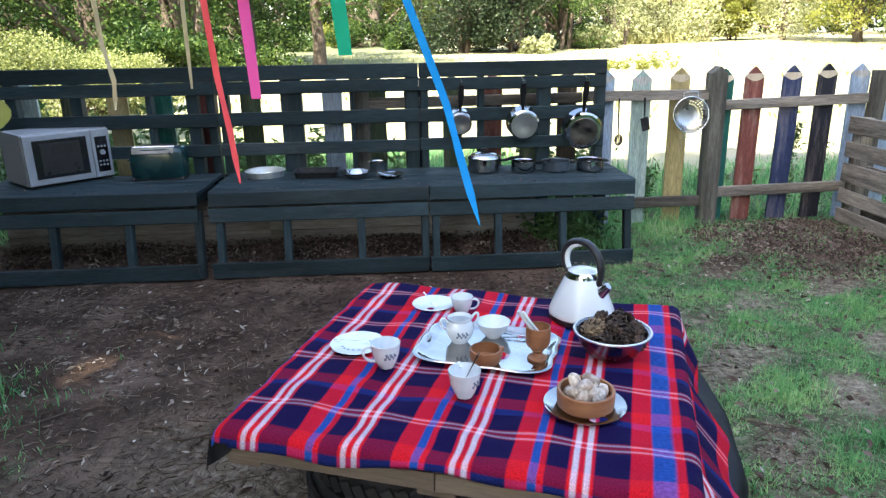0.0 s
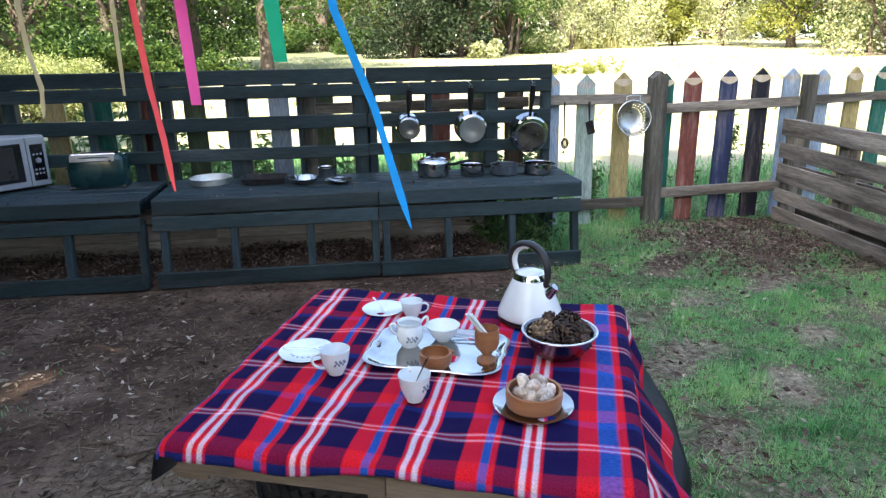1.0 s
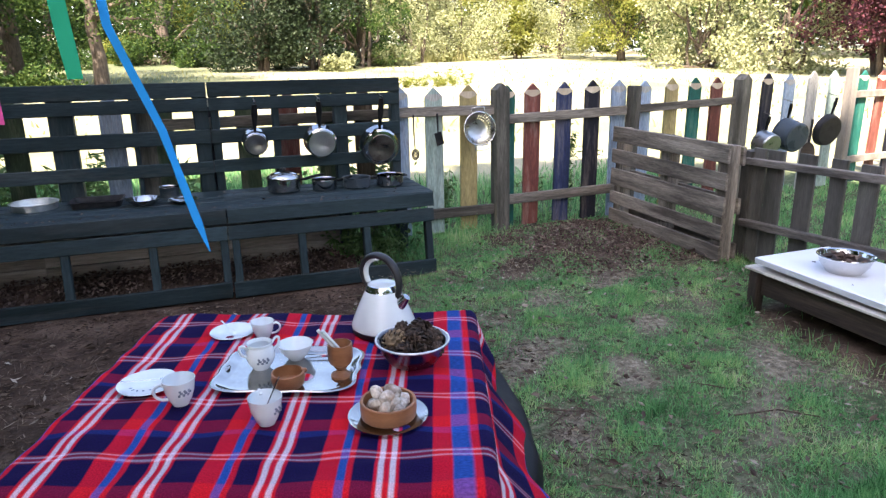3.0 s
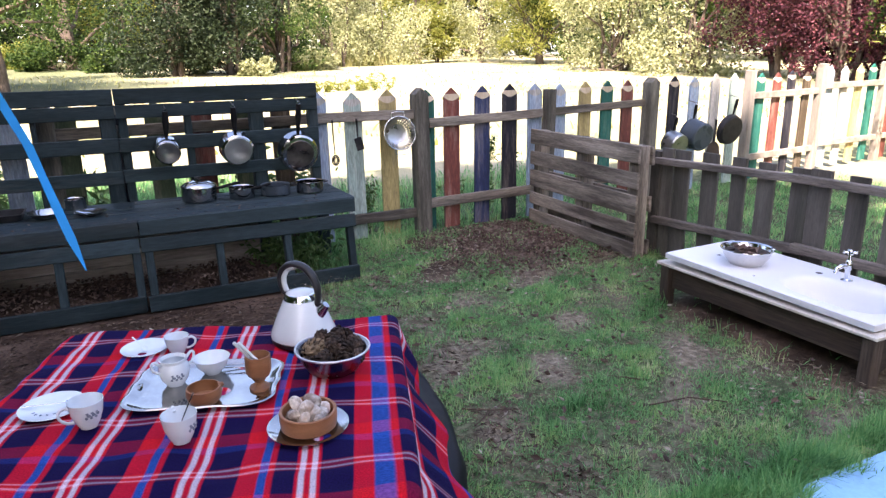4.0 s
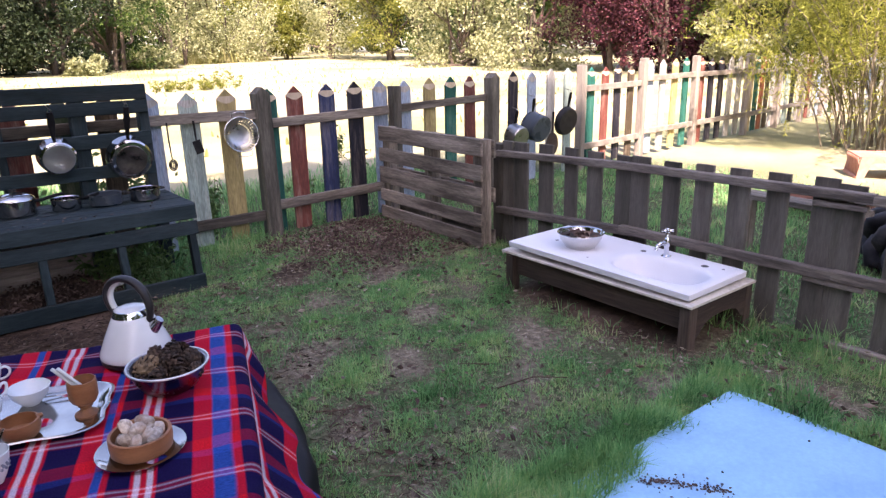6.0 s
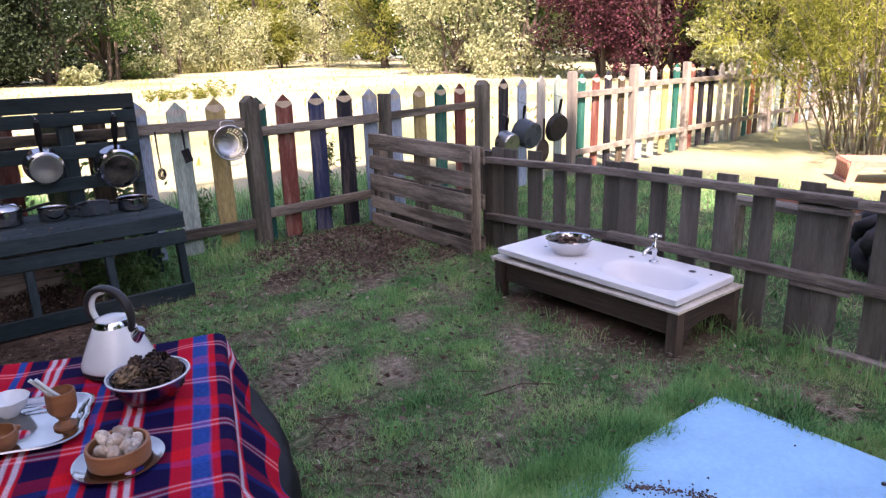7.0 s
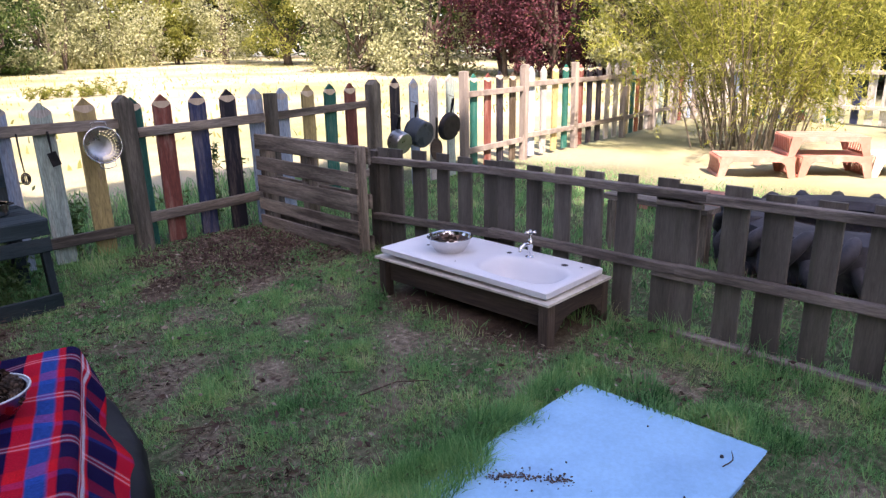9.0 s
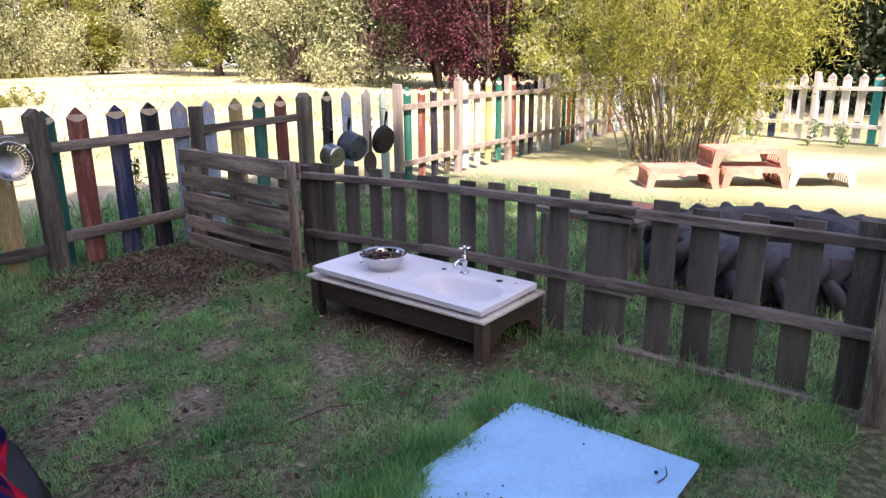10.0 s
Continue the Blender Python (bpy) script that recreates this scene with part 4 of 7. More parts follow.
def shade_tree():
    """The tree behind the viewer whose crown shades the mud kitchen."""
    rng = np.random.default_rng(5)
    ob = thing("shade_tree", pose(-7.2, -10.2, 0), "large leafy tree shading the mud kitchen", "tree")
    wood = Shape()
    wood.tube([(0, 0, -0.1), (0.1, 0.1, 3.0), (0.4, 0.5, 6.4), (1.0, 1.3, 9.6), (1.8, 2.2, 13.0)], [0.42, 0.34, 0.28, 0.2, 0.08], 12)
    c0 = Vector((1.4 + 7.2 - 13 * 0.5 / 1.1, 2.3 + 10.2 - 13 * 0.8 / 1.1, 13.0))
    for k in range(15):
        a = 6.283 * k / 15
        end = c0 + Vector((math.cos(a) * 4.0, math.sin(a) * 4.0, rng.uniform(-0.8, 0.8)))
        wood.tube(limb_path(rng, (0.4 + 0.03 * k, 0.5 + 0.05 * k, 6.4 + 0.2 * k), tuple(end), 0.25), [0.10, 0.08, 0.065, 0.05, 0.035, 0.015], 7)
    part("trunk", wood, MAT_BARK, ob, "", 50)
    n = 26000
    a, r = rng.uniform(0, 6.283, n), np.sqrt(rng.uniform(0, 1, n))
    R = 5.2 + 0.55 * np.exp(-((a - 0.72) / 0.28) ** 2) + 0.35 * np.sin(7 * a) - 0.8 * np.maximum(0, np.cos(a)) ** 6
    c = np.stack([c0.x + r * R * np.cos(a), c0.y + r * R * np.sin(a), c0.z + rng.normal(0, 0.75, n) * (1.1 - 0.6 * r)], 1)
    spot = c + np.array([-7.2, -10.2, 0.0]) - np.array(SUN_DIR)[None, :] / SUN_DIR.z * c[:, 2:3]  # where each leaf's shadow falls
    for gx, gy, gr in ((-1.44, 3.12, 0.066), (-1.61, 2.88, 0.06), (5.25, 3.15, 0.20), (5.85, 3.35, 0.35), (6.4, 3.7, 0.3)):  # chinks in the crown
        keep = np.hypot(spot[:, 0] - gx, spot[:, 1] - gy) > gr + 0.08
        c, spot = c[keep], spot[keep]
    V, F = leaf_quads(c, 0.34, 0.24, 0.5, rng)
    part("crown", big_mesh("crown", V, F, LEAVES["green"]), None, ob)


shade_tree()

# shrubs added beyond the left of the view to darken the kitchen
for k, (x, y) in enumerate([(-5.0, 0.2), (-5.3, 3.0), (-6.3, 6.6)]):
    tree(0, 0, 7.0 - 1.2 * k, 2.6 - 0.2 * k, "green", "tall dense shrub added at the side to block sky light", 450 + k, 0.2, 8000, 0.28, lobes=40, at=(x, y, 0.0))
# unseen trees added behind the viewer to cut off low sky light
for k, (b, d, h) in enumerate([(112, 28, 8), (128, 26, 9), (143, 13, 8.5), (158, 14, 9), (173, 13, 9), (188, 14, 9.5), (236, 15, 10), (252, 14, 9.5), (267, 13, 9), (282, 14, 9), (296, 15, 9)]):
    tree(b, d, h, 4.2, "green", "unseen leafy tree added behind the clearing against low sky", 400 + k, 0.6, 3200, 0.52, lobes=34)


# ---- boards ----
MESHES = {}


def board(name, p0, p1, width, thick, material, parent, face=(0, -1, 0), chamfer=0.004, label="", slack=0.0, bow=0.0):
    """A plank from p0 to p1, its broad side turned to face; alike planks share a mesh."""
    p0, p1 = Vector(p0), Vector(p1)
    length = (p1 - p0).length
    key = (name, round(length, 2), round(width, 3), round(thick, 3), material.name, round(bow, 3))
    if key not in MESHES:
        MESHES[key] = Shape().plank(Matrix(), round(length, 2), width, thick, chamfer, 0, bow, 4 if bow else 1).mesh(name, material)
    x = (p1 - p0).normalized()
    z = Vector(face)
    z = (z - x * z.dot(x)).normalized()
    y = z.cross(x)
    m = Matrix((x, y, z)).transposed().to_4x4()
    m.translation = (p0 + p1) / 2
    if slack:
        m = m @ pose(0, trng.uniform(-slack, slack) * 0.01, 0, trng.uniform(-slack, slack), trng.uniform(-slack, slack) * 0.3, trng.uniform(-slack, slack) * 0.5)
    return part(name, MESHES[key], None, parent, label, at=m)


# ---- mud kitchen ----
def kitchen_unit(x0, x1, uprights, back_posts, label, back0, back1):
    ob = thing("mud_kitchen_unit", pose(x0, 3.955, 0), label, "mud kitchen", "mud kitchen units")
    w, top, lean = x1 - x0, 0.492, 0.075
    K = MAT_KITCHEN
    # front frame, leaning back a little
    for i, ux in enumerate(uprights):
        board("leg", (ux - x0, 0.02, 0.0), (ux - x0, 0.02 + lean * 0.8, 0.38), 0.042, 0.05, K, ob, slack=0.4)
    board("bottom_rail", (0.0, -0.006, 0.044), (w, -0.006, 0.046), 0.090, 0.022, K, ob, slack=0.3)
    board("apron_board", (0.0, lean - 0.012, 0.449), (w + 0.012, lean - 0.012, 0.452), 0.082, 0.022, K, ob, (0, -1, 0.15), slack=0.3)
    board("apron_board", (-0.004, lean - 0.024, 0.360), (w + 0.008, lean - 0.024, 0.361), 0.079, 0.022, K, ob, (0, -1, 0.15), slack=0.3)
    # worktop boards with narrow gaps
    n, depth = 5, 0.575
    for i in range(n):
        y = lean - 0.005 + depth * (i + 0.5) / n
        board("counter_board", (-0.004, y, top - 0.011), (w + 0.02, y, top - 0.011 + trng.uniform(-0.002, 0.003)), depth / n - 0.008, 0.022, K, ob, (0, 0, 1), slack=0.3)
    # back legs and side rails
    for bx in (0.04, w - 0.04):
        board("leg", (bx, 0.58, 0.0), (bx, 0.58, 0.465), 0.07, 0.05, K, ob)
        board("bearer", (bx, 0.11, 0.43), (bx, 0.55, 0.43), 0.07, 0.04, K, ob, (1, 0, 0))
    # pallet stood on edge behind
    b0, b1 = back0 - x0, back1 - x0
    for z0, z1 in ((1.064, 1.153), (0.980, 1.058), (0.785, 0.870), (0.602, 0.680), (0.40, 0.487)):
        board("back_slat", (b0, 0.648, (z0 + z1) / 2), (b1, 0.648, (z0 + z1) / 2 + trng.uniform(-0.003, 0.003)), z1 - z0, 0.02, K, ob, slack=0.25)
    for bx, bw in back_posts:
        board("back_post", (bx - x0, 0.695, 0.02), (bx - x0, 0.695, 1.148), bw, 0.07, K, ob)
    return ob


kitchen_unit(-2.76, -1.44, (-2.70, -2.242, -1.826, -1.44), ((-2.66, 0.065), (-2.27, 0.065), (-1.835, 0.035), (-1.57, 0.07), (-1.455, 0.05)), "dark green painted pallet mud kitchen counter holding a microwave and toaster", -2.76, -1.42)
kitchen_unit(-1.365, -0.14, (-1.32, -0.938, -0.5215, -0.148), ((-1.375, 0.06), (-0.955, 0.13), (-0.576, 0.026), (-0.195, 0.085)), "dark green painted pallet mud kitchen counter with baking tins", -1.41, -0.155)
kitchen_unit(-0.12, 1.07, (-0.085, 0.275, 0.655, 1.045), ((-0.115, 0.05), (0.248, 0.042), (0.662, 0.085), (1.03, 0.06)), "dark green painted pallet mud kitchen counter with saucepans and hanging pans", -0.148, 1.055)


def plank_bed():
    ob = thing("plank_edging", pose(-2.75, 4.47, 0), "low edging of damp bare planks behind the counters", "edging")
    for k, z in enumerate((0.09, 0.19, 0.29)):
        for x0, x1 in ((0.0, 1.62), (1.625, 3.33)):
            board("plank", (x0, 0, z), (x1, 0, z + trng.uniform(-0.004, 0.004)), 0.095, 0.022, MAT_RAWPLANK, ob, slack=0.3)
    for x in (0.1, 1.6, 3.2):
        board("peg", (x, 0.03, 0.0), (x, 0.03, 0.33), 0.045, 0.03, MAT_RAWPLANK, ob)


plank_bed()


# ---- pencil fence ----
def picket_mesh(width, height, colour, depth=0.022):
    """A flat paling cut to a point and painted like a pencil: body, bare wood scallop, coloured lead."""
    key = ("picket", round(width, 3), round(height, 2), colour)
    if key in MESHES:
        return MESHES[key]
    s, w = Shape(), width / 2
    point = 0.062
    sh = height - point  # shoulder
    arc = [(-w + width * k / 8, sh - 0.008 - 0.027 * math.sin(math.pi * k / 8)) for k in range(9)]
    lead = 0.76
    zl = height - point * lead
    xl = w * lead
    body = [(-w, 0.0), (w, 0.0)] + [(x, z) for x, z in arc[::-1]]
    band = arc + [(w, sh), (xl, zl), (-xl, zl), (-w, sh)]
    tip = [(-xl, zl), (xl, zl), (0, height)]
    for slot, ring in enumerate((body, band, tip)):
        n = len(ring)
        verts = [(x, -depth / 2, z) for x, z in ring] + [(x, depth / 2, z) for x, z in ring]
        faces = [tuple(range(n)), tuple(range(2 * n - 1, n - 1, -1))] + [(i, n + i, n + (i + 1) % n, (i + 1) % n) for i in range(n)]
        s.add(verts, faces, None, slot)
    pale = colour in ("white", "sunwhite", "sky", "mint", "yellow")
    MESHES[key] = s.mesh("picket", [PAINTS[colour], MAT_PENCILWOOD, PAINTS[colour]] if not pale else [PAINTS[colour], PAINTS["white"] if colour != "yellow" else MAT_PENCILWOOD, PAINTS[colour]])
    return MESHES[key]


def add_picket(parent, x, y, colour, width=0.13, height=1.085, lean=0.0, base=0.0, yaw=0.0):
    part("picket", picket_mesh(width, height - base, colour), None, parent, PAINTS[colour].name.replace("paint", "picket"), at=pose(x, y, base, 0, lean, yaw))


def post_mesh(width, height, material, cap=0.045):
    key = ("post", round(width, 3), round(height, 2), material.name)
    if key not in MESHES:
        w = width / 2
        s = Shape()
        c = 0.008
        ring = [(-w + c, -w), (w - c, -w), (w, -w + c), (w, w - c), (w - c, w), (-w + c, w), (-w, w - c), (-w, -w + c)]
        verts = [(x, y, 0) for x, y in ring] + [(x, y, height - cap) for x, y in ring] + [(0, -w * 0.9, height), (0, w * 0.9, height)]
        faces = [tuple(range(7, -1, -1))] + [(i, (i + 1) % 8, 8 + (i + 1) % 8, 8 + i) for i in range(8)]
        faces += [(8, 9, 16), (9, 10, 16), (10, 11, 17, 16), (11, 12, 17), (12, 13, 17), (13, 14, 17), (14, 15, 16, 17), (15, 8, 16)]
        s.add(verts, faces)
        MESHES[key] = s.mesh("post", material)
    return MESHES[key]


def pencil_fence():
    ob = thing("pencil_fence", pose(0, 4.785, 0), "picket fence with palings painted as coloured pencils on grey rails", "fence", "fences")
    near = [(-2.62, "mint"), (-2.34, "green"), (-2.055, "yellow"), (-1.78, "teal"), (-1.51, "red"), (-1.225, "green"), (-0.98, "white"), (-0.70, "sky"), (-0.43, "green"),
            (-0.175, "black"), (0.08, "green"), (0.335, "red"), (0.59, "green"), (0.845, "brown"), (1.095, "sky"), (1.345, "mint"), (1.605, "yellow"), (1.90, "teal"), (2.105, "red"),
            (2.365, "blue"), (2.615, "black"), (2.85, "sky"), (3.10, "sky"), (3.37, "yellow"), (3.605, "teal"), (3.855, "red")]
    for x, c in near:
        x = -0.15 + (x + 0.15) * 1.0125
        y = 0.0 + max(0.0, x - 2.9) * 0.09
        add_picket(ob, x, y, c, 0.128, 1.085 + trng.uniform(-0.012, 0.008), trng.uniform(-0.6, 0.6), 0.02, 7 if x > 2.9 else 0)
    W = MAT_GREYWOOD
    for x0, x1, z0, z1, lo0, lo1 in ((-2.8, -0.55, 0.815, 0.815, 0.18, 0.18), (-0.52, 0.94, 0.895, 0.905, 0.166, 0.17), (0.95, 1.81, 0.912, 0.907, 0.17, 0.172), (1.93, 2.93, 0.832, 0.858, 0.232, 0.25)):
        board("rail", (x0, -0.034, z0), (x1, -0.034, z1), 0.068, 0.034, W, ob, slack=0.15)
        board("rail", (x0, -0.034, lo0), (x1, -0.034, lo1), 0.072, 0.034, W, ob, slack=0.15)
    board("rail", (2.99, -0.03, 0.862), (4.12, 0.10, 0.885), 0.062, 0.034, W, ob)
    board("rail", (2.99, -0.03, 0.24), (4.12, 0.10, 0.25), 0.068, 0.034, W, ob)
    part("post", post_mesh(0.11, 1.09, MAT_GREYPOST), None, ob, "square grey timber post", at=pose(1.872, -0.03, 0, 0, -0.8, 0))
    part("post", post_mesh(0.085, 1.045, MAT_GREYPOST, 0.004), None, ob, "square grey timber post", at=pose(2.985, -0.04, 0, 0, 0.6, 0))
    part("post", post_mesh(0.11, 1.10, MAT_GREYPOST), None, ob, "square grey timber post", at=pose(4.15, 0.075, 0, 0, 0.4, 7))
    part("post", post_mesh(0.11, 1.09, MAT_GREYPOST), None, ob, "square grey timber post", at=pose(-0.53, -0.02, 0))
    return ob


pencil_fence()


def fence_run(label, p0, p1, posts, colours, post_mat, height, rail_z, seed, side=-1, rail_mat=None):
    """A stretch of paling fence between two points, with posts and evenly spread coloured palings."""
    rng = random.Random(seed)
    p0, p1 = Vector((*p0, 0)), Vector((*p1, 0))
    yaw = math.degrees(math.atan2(p1.y - p0.y, p1.x - p0.x))
    ob = thing("picket_fence", pose(p0.x, p0.y, 0, 0, 0, yaw), label, "fence", "fences")
    L = (p1 - p0).length
    for x in posts:
        part("post", post_mesh(0.085, height + 0.03, post_mat, 0.006), None, ob, "", at=pose(x * L, side * 0.03, 0, rng.uniform(-0.5, 0.5), rng.uniform(-0.5, 0.5), 0))
    edges = [x * L for x in posts]
    for a, b in zip(edges, edges[1:]):
        for z in rail_z:
            board("rail", (a + 0.05, side * 0.036, z), (b - 0.05, side * 0.036, z + rng.uniform(-0.01, 0.01)), 0.065, 0.034, rail_mat or MAT_WHITEPOST, ob, slack=0.2)
    for x, c in colours:
        add_picket(ob, x * L, 0.0, c, 0.125, height + rng.uniform(-0.015, 0.01), rng.uniform(-0.8, 0.8), 0.03)
    return ob


def spread(x0, x1, names):
    n = len(names)
    return [(x0 + (x1 - x0) * (k + 0.5) / n, c) for k, c in enumerate(names)]


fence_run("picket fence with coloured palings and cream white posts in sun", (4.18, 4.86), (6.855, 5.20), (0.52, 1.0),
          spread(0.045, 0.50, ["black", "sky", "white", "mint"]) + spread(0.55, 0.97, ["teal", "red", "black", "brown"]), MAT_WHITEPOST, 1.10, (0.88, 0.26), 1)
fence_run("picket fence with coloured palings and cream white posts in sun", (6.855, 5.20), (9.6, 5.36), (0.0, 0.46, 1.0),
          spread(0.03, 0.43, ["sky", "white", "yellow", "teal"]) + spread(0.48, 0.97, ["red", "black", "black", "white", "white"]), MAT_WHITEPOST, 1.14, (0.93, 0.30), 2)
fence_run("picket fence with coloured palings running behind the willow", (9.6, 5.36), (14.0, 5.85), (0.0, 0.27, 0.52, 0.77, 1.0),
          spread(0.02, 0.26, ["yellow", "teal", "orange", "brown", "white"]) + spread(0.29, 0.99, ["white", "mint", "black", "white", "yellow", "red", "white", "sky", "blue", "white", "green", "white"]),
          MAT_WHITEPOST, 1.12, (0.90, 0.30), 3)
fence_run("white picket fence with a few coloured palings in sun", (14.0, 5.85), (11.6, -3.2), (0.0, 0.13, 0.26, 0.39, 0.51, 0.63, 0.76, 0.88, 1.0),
          [(0.04 + 0.025 * k, c) for k, c in enumerate(["sunwhite", "sky", "sunwhite", "teal", "sunwhite", "blue", "sunwhite", "red", "sunwhite", "teal", "sunwhite", "blue", "sunwhite", "sunwhite", "sky", "sunwhite", "sunwhite", "sunwhite",
                                                        "turquoise", "sunwhite", "sunwhite", "sky", "sunwhite", "yellow", "sunwhite", "sunwhite", "blue", "sunwhite", "red", "sunwhite", "sunwhite", "mint", "sunwhite", "sunwhite", "teal", "sunwhite"])],
          MAT_SUNLITPOST, 1.12, (0.88, 0.30), 4, rail_mat=MAT_SUNLITPOST)


# ---- standing pallet ----
def standing_pallet():
    ob = thing("standing_pallet", pose(2.78, 4.66, 0.0, 0, 0, -90.8), "weathered grey wooden pallet stood on edge as a compost screen", "pallet")
    L = 1.235
    rows = ((0.635, 0.75), (0.475, 0.58), (0.305, 0.435), (0.165, 0.258), (0.02, 0.115))
    for z0, z1 in rows:
        board("slat", (0, 0, (z0 + z1) / 2), (L, 0, (z0 + z1) / 2 + trng.uniform(-0.006, 0.004)), z1 - z0, 0.02, MAT_OLDPALLET, ob, (0, -1, 0), slack=0.35)
    for z0, z1 in ((0.62, 0.735), (0.32, 0.42), (0.03, 0.13)):
        board("slat", (0, 0.115, (z0 + z1) / 2), (L, 0.115, (z0 + z1) / 2), z1 - z0, 0.02, MAT_OLDPALLET, ob, (0, -1, 0), slack=0.3)
    for x in (0.06, L / 2, L - 0.06):
        board("stringer", (x, 0.0575, 0.0), (x, 0.0575, 0.742), 0.088, 0.09, MAT_OLDPALLET, ob, (1, 0, 0))
    return ob


standing_pallet()


# ---- low fence ----
def low_fence():
    ob = thing("low_fence", pose(2.985, 0, 0), "low old brown timber fence of square-topped palings on two rails", "fence", "fences")
    W = MAT_LOWFENCE
    pickets = [(3.42, .10), (3.283, .125), (3.068, .12), (2.863, .10), (2.677, .11), (2.469, .105), (2.355, .118), (2.156, .10), (1.967, .10), (1.784, .108), (1.594, .105), (1.393, .105), (1.28, .115),
               (1.07, .116), (0.886, .12), (0.69, .106), (0.486, .115)]
    for y, w in pickets:
        top = 0.725 + trng.uniform(-0.012, 0.012)
        board("paling", (0.012, y, 0.0), (0.012, y, top), w, 0.02, W, ob, (-1, 0, 0), slack=0.8)
    for (y0, y1, z, dz) in ((3.48, 2.42, 0.638, 0.035), (2.52, 1.18, 0.672, 0.005), (1.25, 0.22, 0.672, 0.005)):
        board("rail", (-0.022, y0, z), (-0.022, y1, z + dz), 0.042, 0.045, MAT_LOWRAIL, ob, (-1, 0, 0), slack=0.2)
    for (y0, y1, z, dz) in ((3.48, 2.35, 0.25, 0.055), (2.45, 1.20, 0.31, 0.005), (1.30, 0.22, 0.315, 0.005)):
        board("rail", (-0.022, y0, z), (-0.022, y1, z + dz), 0.046, 0.045, MAT_LOWRAIL, ob, (-1, 0, 0), slack=0.2)
    board("rail", (-0.02, 1.42, 0.628), (-0.02, 1.20, 0.63), 0.025, 0.03, MAT_LOWRAIL, ob, (-1, 0, 0))
    board("rail", (-0.02, 1.42, 0.276), (-0.02, 1.17, 0.276), 0.025, 0.03, MAT_LOWRAIL, ob, (-1, 0, 0))
    part("post", post_mesh(0.10, 0.76, MAT_GREYPOST, 0.006), None, ob, "square brown timber end post", at=pose(0.03, 0.27, 0))
    part("post", post_mesh(0.09, 0.70, MAT_DARKPOST, 0.006), None, ob, "square brown timber end post", at=pose(0.03, 3.50, 0))
    gp = thing("gate_post", pose(2.865, 0.125, 0), "broad pale grey timber gate post beside the low fence", "post")
    board("board", (0, 0, 0.0), (0, 0, 0.80), 0.15, 0.03, MAT_GREYWOOD, gp, (-1, -0.15, 0))
    board("board", (0.035, 0.0, 0.0), (0.035, 0, 0.79), 0.12, 0.03, MAT_GREYWOOD, gp, (-1, -0.15, 0))
    edge = thing("edging_board", pose(2.925, 0, 0), "half-buried pale timber edging along the low fence", "edging")
    for y0, y1, z in ((1.34, 0.93, 0.012), (0.92, 0.36, 0.008)):
        board("plank", (0, y0, z), (0.01, y1, z - 0.003), 0.05, 0.03, MAT_LOWRAIL, edge, (0, 0, 1), slack=0.5)


low_fence()


